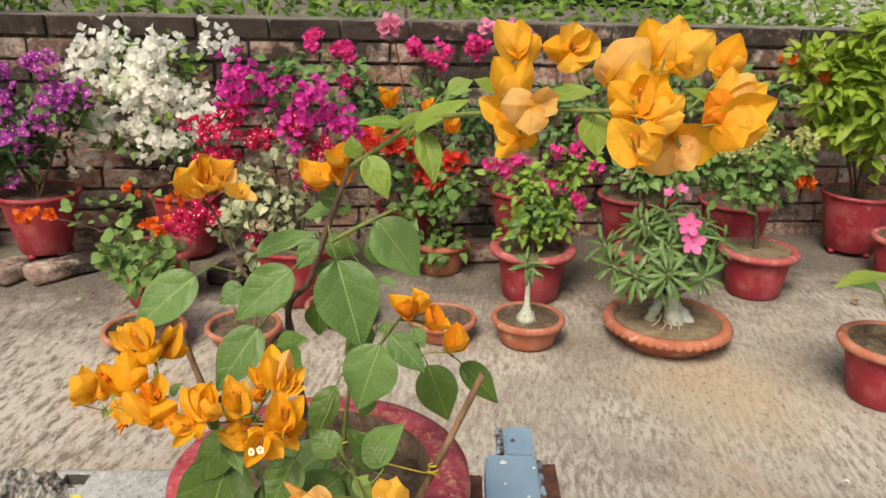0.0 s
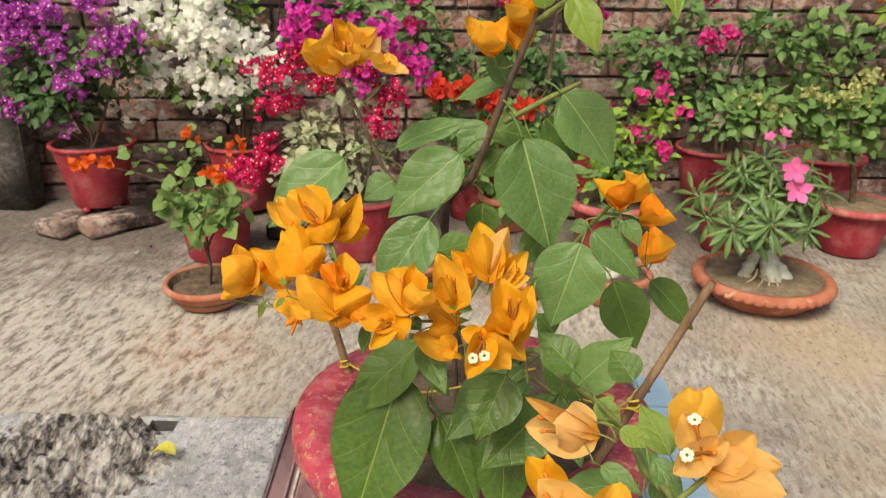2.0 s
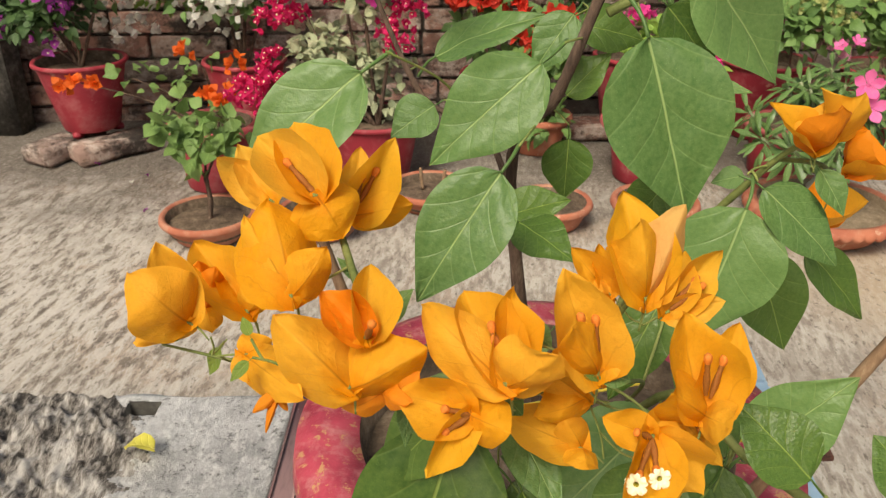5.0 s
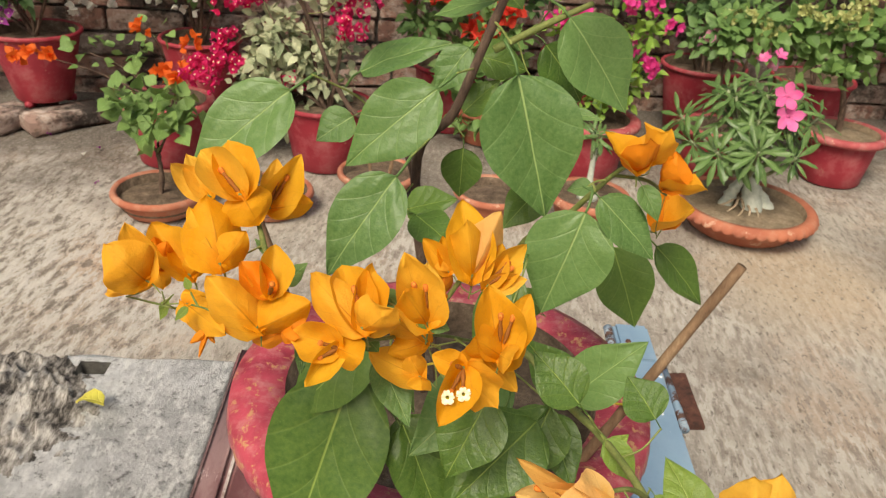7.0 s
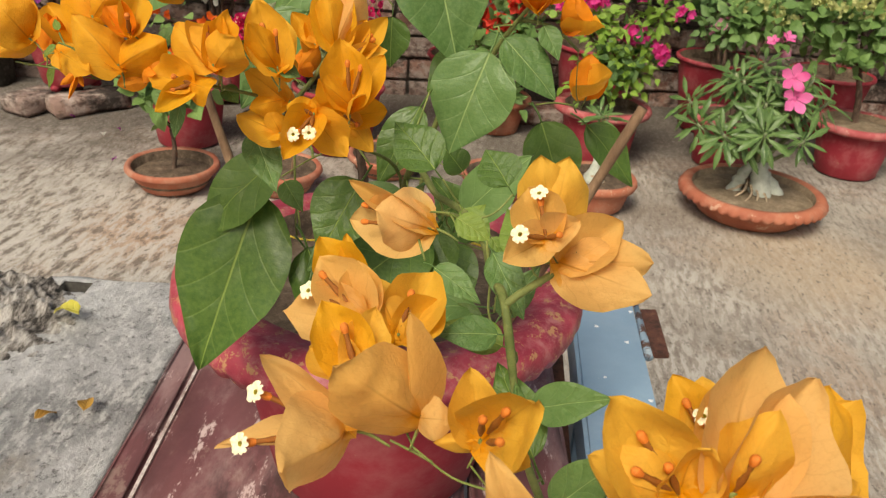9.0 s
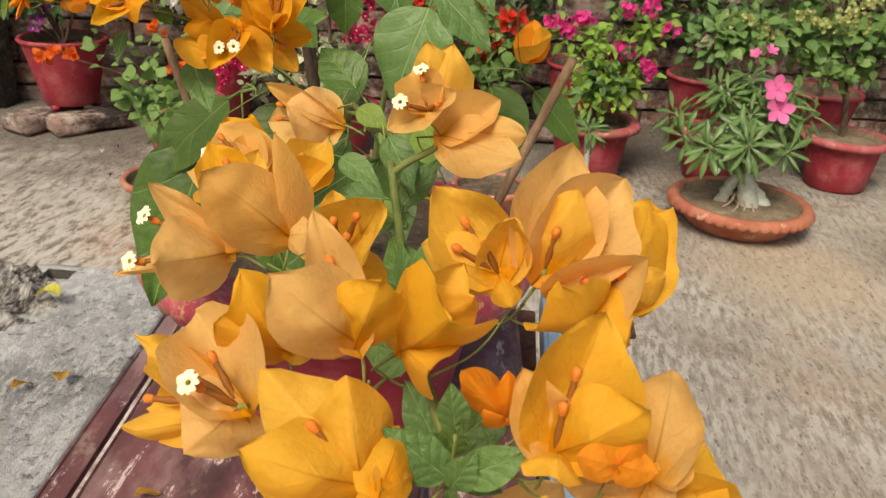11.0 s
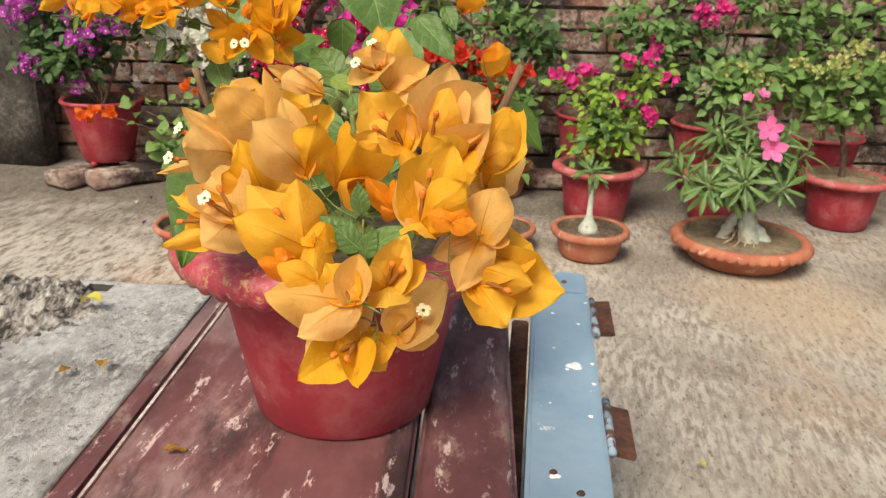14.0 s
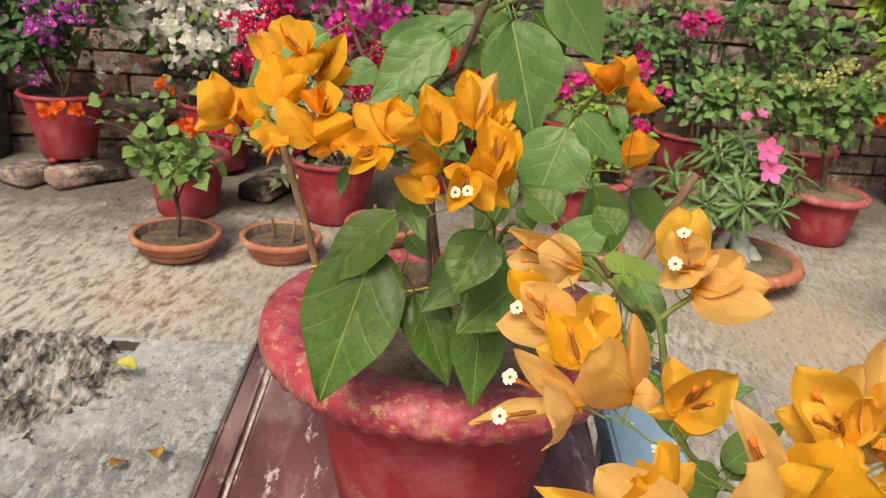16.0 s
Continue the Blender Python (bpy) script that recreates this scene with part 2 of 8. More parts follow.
def bract_material(name, base_dark, base_light, tip_dark, tip_light, share=0.42, crease=(0.42, 0.15, 0.010)):
    """A papery bract: deeper at its base, paler to its edge, with a dark crease, fine side ribs and a net of wrinkles."""
    m, n, l, b = material(name, 0.55, 0, 0.22)
    rnd = n.new("ShaderNodeObjectInfo").outputs["Random"]
    uv = n.new("ShaderNodeUVMap")
    sep = n.new("ShaderNodeSeparateXYZ")
    l.new(uv.outputs[0], sep.inputs[0])
    across = calc(n, l, "ABSOLUTE", calc(n, l, "SUBTRACT", sep.outputs[0], 0.5))
    c = n.new("ShaderNodeTexCoord")
    shift = n.new("ShaderNodeVectorMath")
    shift.operation = "ADD"
    l.new(c.outputs["Object"], shift.inputs[0])
    l.new(calc(n, l, "MULTIPLY", rnd, 37.0), shift.inputs[1])

    def wander(scale, detail, rough):
        t = n.new("ShaderNodeTexNoise")
        t.inputs["Scale"].default_value, t.inputs["Detail"].default_value, t.inputs["Roughness"].default_value = scale, detail, rough
        l.new(shift.outputs[0], t.inputs["Vector"])
        return t

    inner, outer = mix(n, l, rnd, base_dark, base_light), mix(n, l, rnd, tip_dark, tip_light)
    soft = wander(2.6, 5, 0.6).outputs["Fac"]
    along = calc(n, l, "ADD", calc(n, l, "ADD", sep.outputs[1], across), calc(n, l, "MULTIPLY", soft, 1.1))
    # Base-to-tip gradient paints in light shining through and sky sheen on the tips.
    base = mix(n, l, ramp(n, l, along, [grey(0.60, 0), grey(1.55, 1)]), inner, outer)
    wob = wander(4.0, 3, 0.5)
    warp = n.new("ShaderNodeVectorMath")
    warp.operation = "MULTIPLY_ADD"
    warp.inputs[1].default_value = (0.45, 0.45, 0.45)
    l.new(wob.outputs["Color"], warp.inputs[0])
    l.new(shift.outputs[0], warp.inputs[2])
    nets = []
    for scale, wide in ((6.0, 0.05), (15.0, 0.07)):
        cell = n.new("ShaderNodeTexVoronoi")
        cell.feature, cell.inputs["Scale"].default_value = "DISTANCE_TO_EDGE", scale
        l.new(warp.outputs[0], cell.inputs["Vector"])
        nets.append(ramp(n, l, cell.outputs["Distance"], [grey(0.0, 1), grey(wide, 0)]))
    net = calc(n, l, "ADD", calc(n, l, "MULTIPLY", nets[0], 0.6), calc(n, l, "MULTIPLY", nets[1], 0.4))
    bent = calc(n, l, "ADD", sep.outputs[1], calc(n, l, "MULTIPLY", calc(n, l, "SUBTRACT", wob.outputs["Fac"], 0.5), 0.16))
    rib = calc(n, l, "SUBTRACT", bent, calc(n, l, "MULTIPLY", calc(n, l, "POWER", across, 0.8), 0.85))
    rib = calc(n, l, "ABSOLUTE", calc(n, l, "SUBTRACT", calc(n, l, "FRACT", calc(n, l, "MULTIPLY", rib, 4.3)), 0.5))
    side = calc(n, l, "MULTIPLY", ramp(n, l, rib, [grey(0.0, 1), grey(0.05, 0)]), ramp(n, l, sep.outputs[1], [grey(0.25, 0.22), grey(0.8, 0.06)]))
    mid = calc(n, l, "MULTIPLY", ramp(n, l, across, [grey(0.004, 1), grey(0.020, 0)]), ramp(n, l, sep.outputs[1], [grey(0.15, 0.6), grey(0.85, 0.05)]))
    lines = calc(n, l, "MAXIMUM", calc(n, l, "MAXIMUM", calc(n, l, "MULTIPLY", net, 0.13), side), mid)
    base = mix(n, l, lines, base, crease)
    stain = ramp(n, l, wander(7.0, 6, 0.7).outputs["Fac"], [grey(0.56, 0), grey(0.74, 0.22)])
    base = mix(n, l, stain, base, crease)
    thin(n, l, b, base, share)
    relief = calc(n, l, "ADD", calc(n, l, "MULTIPLY", lines, -0.55), calc(n, l, "MULTIPLY", wander(8.0, 6, 0.60).outputs["Fac"], 0.85))
    bump(n, l, b, relief, 0.5, 0.0018)
    return m


def petal_material(name, dark, light, share=0.45):
    m, n, l, b = material(name, 0.6, 0, 0.25)
    rnd = n.new("ShaderNodeNewGeometry").outputs["Random Per Island"]
    base = mix(n, l, rnd, dark, light)
    thin(n, l, b, base, share)
    return m


def weathered():
    """Grey cement gone rough: pale scrapes, dark pits and brown stains."""
    m, n, l, b = material("weathered_grey_slab", 0.66, 0, 0.35)
    grain = noisy(n, l, 52, 9, 0.8, (2.2, 0.8, 1), (0, 0, 12))
    pits = noisy(n, l, 95, 8, 0.8)
    base = ramp(n, l, noisy(n, l, 7, 7, 0.7), [(0.38, (0.29, 0.287, 0.289)), (0.5, (0.46, 0.456, 0.46)), (0.6, (0.64, 0.635, 0.64))])
    base = mix(n, l, ramp(n, l, grain, [grey(0.49, 0), grey(0.57, 0.75)]), base, (0.73, 0.72, 0.71))
    base = mix(n, l, ramp(n, l, noisy(n, l, 4.5, 7, 0.7, (1, 1, 1), (0, 0, 70)), [grey(0.56, 0), grey(0.65, 0.6)]), base, (0.42, 0.345, 0.27))
    base = mix(n, l, ramp(n, l, pits, [grey(0.38, 0.85), grey(0.46, 0)]), base, (0.10, 0.092, 0.09))
    l.new(base, b.inputs["Base Color"])
    bump(n, l, b, calc(n, l, "ADD", grain, pits), 0.9, 0.006)
    return m


def old_plank():
    """Maroon paint scraped along the boards, dusty, with dark stains and a few bare spots."""
    m, n, l, b = material("worn_maroon_paint", 0.62, 0, 0.35)
    base = ramp(n, l, noisy(n, l, 5, 6, 0.65, (1, 0.45, 1)), [(0.36, (0.085, 0.034, 0.036)), (0.5, (0.150, 0.058, 0.062)), (0.62, (0.205, 0.088, 0.092))])
    base = mix(n, l, ramp(n, l, noisy(n, l, 11, 8, 0.72, (1, 0.4, 1), (0, 0, 6)), [grey(0.47, 0), grey(0.60, 0.7)]), base, (0.31, 0.205, 0.20))
    base = mix(n, l, ramp(n, l, noisy(n, l, 8, 7, 0.7, (1, 0.35, 1), (0, 30, 0)), [grey(0.56, 0), grey(0.63, 0.8)]), base, (0.05, 0.03, 0.03))
    base = mix(n, l, ramp(n, l, noisy(n, l, 19, 8, 0.75, (1, 0.5, 1), (20, 0, -20)), [grey(0.575, 0), grey(0.63, 0.45)]), base, (0.34, 0.25, 0.21))
    base = mix(n, l, ramp(n, l, noisy(n, l, 13, 7, 0.68, (1, 0.16, 1), (0, 0, 3)), [grey(0.54, 0), grey(0.62, 0.75)]), base, (0.045, 0.026, 0.026))
    base = mix(n, l, ramp(n, l, noisy(n, l, 46, 8, 0.78, (1, 0.3, 1), (0, 0, -28)), [grey(0.585, 0), grey(0.615, 0.85)]), base, (0.60, 0.47, 0.45))
    l.new(base, b.inputs["Base Color"])
    l.new(ramp(n, l, noisy(n, l, 14, 5), [grey(0.35, 0.42), grey(0.65, 0.8)]), b.inputs["Roughness"])
    bump(n, l, b, noisy(n, l, 60, 7, 0.7, (1, 0.25, 1)), 0.35, 0.002)
    return m


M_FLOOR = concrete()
M_BRICK, M_BRICK_TOP = brick_clay(), brick_clay("blackened_brick", 0.43)
M_MORTAR = mottled("mortar", [(0.3, (0.07, 0.062, 0.056)), (0.7, (0.26, 0.235, 0.21))], 6, 50, 0.95, 0.6)
M_RED = painted("red_pot_paint", (0.34, 0.034, 0.052), (0.25, 0.018, 0.032), (0.40, 0.20, 0.15), 0.74, 0.62, 7, (0.42, 0.145, 0.150))
M_RIM = painted("worn_pink_red_paint", (0.42, 0.058, 0.088), (0.26, 0.024, 0.046), (0.44, 0.23, 0.11), 0.60, 0.45, 36, (0.48, 0.22, 0.21))
M_TERRA = painted("terracotta", (0.43, 0.145, 0.082), (0.32, 0.098, 0.058), (0.50, 0.30, 0.21), 0.68, 0.8, 8, (0.46, 0.26, 0.18))
M_TERRA_PALE = painted("dusty_red_rim", (0.42, 0.095, 0.10), (0.32, 0.055, 0.062), (0.50, 0.29, 0.23), 0.66, 0.75, 9, (0.47, 0.235, 0.215))
M_SOIL = mottled("soil", [(0.3, (0.06, 0.042, 0.03)), (0.6, (0.16, 0.115, 0.08)), (0.8, (0.27, 0.21, 0.16))], 30, 140, 0.95, 0.9, distance=0.008)
M_PALE_SOIL = mottled("dry_soil", [(0.3, (0.13, 0.095, 0.062)), (0.6, (0.25, 0.19, 0.13)), (0.8, (0.36, 0.29, 0.21))], 20, 140, 0.95, 0.8, distance=0.006)
M_PLANK = old_plank()
M_BLUE = painted("blue_grey_paint", (0.27, 0.39, 0.51), (0.21, 0.32, 0.44), (0.72, 0.75, 0.76), 0.72, 0.45, 9, (0.30, 0.40, 0.50))
M_BLUE_RUST = painted("rusty_blue_paint", (0.27, 0.39, 0.51), (0.20, 0.27, 0.34), (0.10, 0.05, 0.036), 0.5, 0.6, 22, (0.55, 0.58, 0.60))
M_RUST = mottled("rust", [(0.3, (0.035, 0.022, 0.018)), (0.6, (0.12, 0.05, 0.035)), (0.8, (0.22, 0.11, 0.07))], 25, 120, 0.85, 0.6)
M_SLAB = weathered()
M_ROUGH = mottled("broken_cement", [(0.37, (0.055, 0.048, 0.044)), (0.45, (0.20, 0.178, 0.160)), (0.54, (0.37, 0.340, 0.315)), (0.66, (0.62, 0.59, 0.56))], 30, 130, 0.95, 1.0, (2.1, 0.6, 1), distance=0.012)
M_PILLAR = mottled("stained_and_shaded_cement", [(0.3, (0.022, 0.020, 0.018)), (0.55, (0.075, 0.070, 0.063)), (0.78, (0.22, 0.205, 0.19))], 4, 60, 0.95, 0.6)
M_BARK = mottled("bark", [(0.3, (0.055, 0.035, 0.027)), (0.6, (0.13, 0.085, 0.062)), (0.8, (0.22, 0.16, 0.12))], 40, 160, 0.85, 0.8, (1, 1, 0.3))
M_GREEN_STEM = mottled("green_stem", [(0.3, (0.10, 0.13, 0.035)), (0.7, (0.20, 0.22, 0.07))], 40, 160, 0.6, 0.3)
M_STICK = mottled("dry_stick", [(0.3, (0.12, 0.07, 0.042)), (0.6, (0.26, 0.165, 0.10)), (0.8, (0.42, 0.30, 0.19))], 30, 140, 0.85, 0.6, (1, 1, 0.3))
M_STRING = mottled("yellow_string", [(0.3, (0.38, 0.27, 0.03)), (0.7, (0.60, 0.46, 0.06))], 60, 200, 0.6, 0.3)
M_LEAF = blade_material("leaf", (0.066, 0.146, 0.036), (0.116, 0.214, 0.060), (0.30, 0.41, 0.15), 0.40, 0.25, vein_share=0.92, relief=0.50)
M_LEAF_DARK = blade_material("deep_green_leaf", (0.042, 0.098, 0.016), (0.078, 0.148, 0.026), (0.24, 0.33, 0.075), 0.36, 0.20, vein_share=0.85, relief=0.50)
M_LEAF_YOUNG = blade_material("young_leaf", (0.12, 0.21, 0.03), (0.22, 0.32, 0.05), (0.36, 0.42, 0.12), 0.42, 0.3, relief=0.45)
M_ORANGE = bract_material("orange_bract", (0.77, 0.260, 0.004), (0.81, 0.320, 0.007), (0.83, 0.375, 0.014), (0.86, 0.44, 0.040))
M_YELLOW = bract_material("golden_bract", (0.76, 0.29, 0.004), (0.80, 0.36, 0.008), (0.82, 0.42, 0.022), (0.85, 0.50, 0.075))
M_PEACH = bract_material("peach_bract", (0.78, 0.335, 0.016), (0.82, 0.41, 0.045), (0.84, 0.49, 0.125), (0.87, 0.56, 0.21), 0.50)
M_DEEP = bract_material("deep_orange_bract", (0.70, 0.14, 0.006), (0.74, 0.20, 0.008), (0.78, 0.23, 0.010), (0.80, 0.29, 0.02), 0.32)
M_TUBE = mottled("flower_tube", [(0.3, (0.20, 0.070, 0.012)), (0.7, (0.33, 0.115, 0.02))], 60, 200, 0.5, 0.3)
M_BUD = mottled("flower_bud", [(0.3, (0.52, 0.13, 0.015)), (0.7, (0.72, 0.24, 0.04))], 60, 200, 0.5, 0.3)
M_WHITE_PAINT = mottled("white_paint_splash", [(0.3, (0.74, 0.76, 0.78)), (0.7, (0.84, 0.86, 0.88))], 60, 200, 0.5, 0.2)
M_STAR = mottled("cream_star", [(0.3, (0.80, 0.70, 0.42)), (0.7, (0.88, 0.82, 0.62))], 80, 200, 0.6, 0.2)
M_STAR_EYE = mottled("star_eye", [(0.3, (0.22, 0.20, 0.02)), (0.7, (0.40, 0.33, 0.04))], 80, 200, 0.6, 0.2)

# ---- building tools ----
def link_mesh(name, bm, mat, smooth=True):
    me = bpy.data.meshes.new(name)
    bm.normal_update()
    bm.to_mesh(me)
    bm.free()
    for m in mat if isinstance(mat, (list, tuple)) else [mat]:
        me.materials.append(m)
    if smooth:
        me.polygons.foreach_set("use_smooth", [True] * len(me.polygons))
    return me


def part(name, bm, mat, parent, label="", smooth=True):
    ob = new(name, link_mesh(name, bm, mat, smooth))
    ob.parent = parent
    return tagged(ob, label)


def piece(name, mesh, parent, m, label=""):
    ob = new(name, mesh)
    ob.parent, ob.matrix_local = parent, m
    return tagged(ob, label)


def thing(name, label, category, at=(0, 0, 0), group="", kind="", rz=0):
    ob = new(name)
    ob.empty_display_size = 0.05
    ob.matrix_world = pose(*at, 0, 0, rz)
    return tagged(ob, label, category, group, kind)


def box(bm, x0, x1, y0, y1, z0, z1, bevel=0.0, cuts=0, rough=0.0, seed=0):
    made = bmesh.ops.create_cube(bm, size=1)["verts"]
    bmesh.ops.transform(bm, verts=made, matrix=Matrix.LocRotScale(((x0 + x1) / 2, (y0 + y1) / 2, (z0 + z1) / 2), None, (x1 - x0, y1 - y0, z1 - z0)))
    if cuts:
        bmesh.ops.subdivide_edges(bm, edges=bm.edges[:], cuts=cuts, use_grid_fill=True)
    if bevel:
        sharp = [e for e in bm.edges if len(e.link_faces) == 2 and e.calc_face_angle() > 0.5]
        bmesh.ops.bevel(bm, geom=sharp, offset=bevel, segments=2, affect="EDGES")
    if rough:
        for v in bm.verts:
            v.co += noise.noise_vector(v.co * 9 + Vector((seed, 0, 0))) * rough
    return bm


def lathe(bm, profile, segments=40, wave=None, mat=0):
    """Turns (radius, height) pairs round the z axis. wave(ring, angle) gives a change of radius and height."""
    rings = []
    for i, (r, z) in enumerate(profile):
        ring = []
        for k in range(segments):
            a = 2 * math.pi * k / segments
            dr, dz = wave(i, a) if wave else (0, 0)
            ring.append(bm.verts.new(((r + dr) * math.cos(a), (r + dr) * math.sin(a), z + dz)))
        rings.append(ring)
    for a, b in zip(rings, rings[1:]):
        for k in range(segments):
            bm.faces.new((a[k], a[(k + 1) % segments], b[(k + 1) % segments], b[k])).material_index = mat
    return rings


def cap(bm, ring, flip=False, mat=0):
    bm.faces.new(ring[::-1] if flip else ring).material_index = mat


def smooth_path(points, steps=6):
    """Catmull-Rom through the points."""
    p = [Vector(q) for q in points]
    p = [p[0] * 2 - p[1], *p, p[-1] * 2 - p[-2]]
    out = []
    for a, b, c, d in zip(p, p[1:], p[2:], p[3:]):
        for k in range(steps):
            t = k / steps
            out.append(0.5 * (2 * b + (c - a) * t + (2 * a - 5 * b + 4 * c - d) * t * t + (3 * b - a - 3 * c + d) * t ** 3))
    return out + [p[-2]]


def tube(bm, points, r0, r1, sides=8, steps=6, knobs=0.0, smooth=True):
    pts = smooth_path(points, steps) if smooth else [Vector(q) for q in points]
    rings, n = [], len(pts)
    side = Vector((1, 0.3, 0.1))
    for i, p in enumerate(pts):
        way = (pts[min(i + 1, n - 1)] - pts[max(i - 1, 0)]).normalized()
        side = (side - way * side.dot(way)).normalized()
        up = way.cross(side)
        r = r0 + (r1 - r0) * i / (n - 1)
        if knobs:
            r *= 1 + knobs * noise.noise(p * 90)
        rings.append([bm.verts.new(p + r * (side * math.cos(2 * math.pi * k / sides) + up * math.sin(2 * math.pi * k / sides))) for k in range(sides)])
    for a, b in zip(rings, rings[1:]):
        for k in range(sides):
            bm.faces.new((a[k], a[(k + 1) % sides], b[(k + 1) % sides], b[k]))
    bm.faces.new(rings[0][::-1]), bm.faces.new(rings[-1])
    return bm


def blade(bm, m, length, width, nx=3, ny=6, fold=0.2, bend=0.2, wave=0.04, shape=(0.38, 0.8), tip=1.0, seed=0.0, mat=0):
    """An ovate leaf or bract from the origin of m along its y axis, face up its z axis, with a UV map."""
    uv = bm.loops.layers.uv.verify()
    rows, peak = [], shape[0]
    for j in range(ny + 1):
        v = j / ny
        w = math.sin(math.pi * v ** (math.log(0.5) / math.log(peak))) ** shape[1] if 0 < v < 1 else 0.0
        w = max(w, 0.0) * (1 - 0.5 * tip * (max(0, v - 0.6) / 0.4) ** 1.3)
        row = []
        for i in range(2 * nx + 1):
            u = i / nx - 1
            x = u * w * width / 2
            y = v * length - abs(u) ** 2 * 0.04 * length * math.sin(math.pi * v)
            z = fold * abs(x) - bend * length * (v - 0.15) ** 2
            z += wave * length * abs(u) * math.sin(7 * v + 2.1 * u + seed) + 0.02 * length * noise.noise((5 * v, 3 * u, seed))
            row.append((bm.verts.new(m @ Vector((x, y, z))), (0.5 + 0.5 * u * max(w, 0.03), v)))
        rows.append(row)
    for a, b in zip(rows, rows[1:]):
        for i in range(2 * nx):
            quad = (a[i], a[i + 1], b[i + 1], b[i])
            f = bm.faces.new([q[0] for q in quad])
            f.material_index = mat
            for loop, q in zip(f.loops, quad):
                loop[uv].uv = q[1]
    return bm


def frame_of(y_axis, z_hint, at):
    """A pose at a place with its y axis along one way and its z axis as near as may be to another."""
    y = Vector(y_axis).normalized()
    x = y.cross(Vector(z_hint)).normalized()
    return Matrix.Translation(at) @ Matrix((x, y, x.cross(y))).transposed().to_4x4()

# ---- the terrace ----
def ground_sheet():
    bm = bmesh.new()
    bmesh.ops.create_grid(bm, x_segments=160, y_segments=160, size=1)
    for v in bm.verts:
        x, y = v.co.x, v.co.y
        v.co.x, v.co.y = 3.0 * x + 27.0 * x ** 5, 1.2 + 2.2 * y + 30.0 * y ** 5
        v.co.z = 0.004 * noise.noise((v.co.x * 3, v.co.y * 3, 0)) + 0.002 * noise.noise((v.co.x * 14, v.co.y * 14, 3)) - 0.004
        if v.co.y > 3.4:
            v.co.z -= 0.02
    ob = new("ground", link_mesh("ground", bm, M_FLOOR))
    return tagged(ob, "worn grey-brown cement terrace floor with stains and trowel marks", "floor", kind="structure")


ground_sheet()


def floor_at(x):
    """The height of the floor."""
    return 0.0


WALL_A, WALL_B = Vector((-2.4, 2.55, 0)), Vector((3.0, 3.566, 0))
WALL_LEN = (WALL_B - WALL_A).length
WALL_TURN = math.degrees(math.atan2(WALL_B.y - WALL_A.y, WALL_B.x - WALL_A.x))
WALL_TOP = 0.822


def brick_wall():
    bm = bmesh.new()
    box(bm, 0, WALL_LEN, 0.012, 0.21, -0.08, WALL_TOP - 0.006)
    wall = new("wall_north", link_mesh("wall_north", bm, M_MORTAR, False))
    wall.matrix_world = pose(WALL_A.x, WALL_A.y, 0, 0, 0, WALL_TURN)
    return tagged(wall, "low weathered red brick parapet wall with black stained top course", "wall", kind="structure")


wall = brick_wall()

bm = bmesh.new()
box(bm, -2.35, -1.72, 2.515, 2.62, -0.02, 1.5, 0.012, 5, 0.008)
tagged(new("pillar_west", link_mesh("pillar_west", bm, M_PILLAR)), "stained dark grey cement pillar at the wall's end", "pillar", kind="structure")

# beyond the parapet: a plain neighbouring wall
bm = bmesh.new()
box(bm, 1.15, 4.2, 4.3, 4.5, -0.02, 1.6, 0.01, 3, 0.01)
tagged(new("wall_beyond", link_mesh("wall_beyond", bm, M_SLAB)), "pale cement wall beyond the parapet", "wall", kind="structure")


# ---- the bench under the large pot ----
TOP = 0.322
BENCH = Matrix.Translation((-0.324, 0.927, 0)) @ pose(0, 0, 0, 0, 0, 6.5) @ Matrix.Translation((0.322, -0.925, 0))


M_SEAM = mottled("pale_filler", [(0.3, (0.20, 0.13, 0.12)), (0.5, (0.42, 0.35, 0.33)), (0.7, (0.60, 0.55, 0.52))], 30, 140)


def bench():
    b = thing("wooden_bench", "low bench of worn maroon painted planks", "bench", (0, 0, 0))
    b.matrix_world = BENCH
    for x0, x1, seed in ((-0.320, -0.2928, 3), (-0.2892, -0.0355, 1), (-0.0298, 0.0555, 2)):
        bm = bmesh.new()
        box(bm, x0, x1, -0.75, 0.938, TOP - 0.032, TOP, 0.004, 7, 0.0022, seed)
        for v in bm.verts:
            v.co.x = min(v.co.x, 0.0535 + 0.074 * (v.co.y - 0.49)) if v.co.y < 0.49 and v.co.x > 0.01 else v.co.x
        part("plank", bm, M_PLANK, b, "maroon painted plank worn to bare wood")
    bm = bmesh.new()
    box(bm, -0.2925, -0.2895, -0.75, 0.936, TOP - 0.02, TOP - 0.001, 0, 0)
    part("seam", bm, M_SEAM, b, "pale filler in the joint", False)
    for x, y in ((-0.27, 0.86), (0.02, 0.86), (-0.27, -0.68), (0.02, -0.68)):
        bm = bmesh.new()
        box(bm, x - 0.025, x + 0.025, y - 0.025, y + 0.025, 0, TOP - 0.033, 0.003)
        part("leg", bm, M_PLANK, b, "", False)
    bm = bmesh.new()
    box(bm, -0.300, 0.04, 0.83, 0.88, TOP - 0.075, TOP - 0.034, 0.003)
    part("crossbar", bm, M_PLANK, b, "", False)


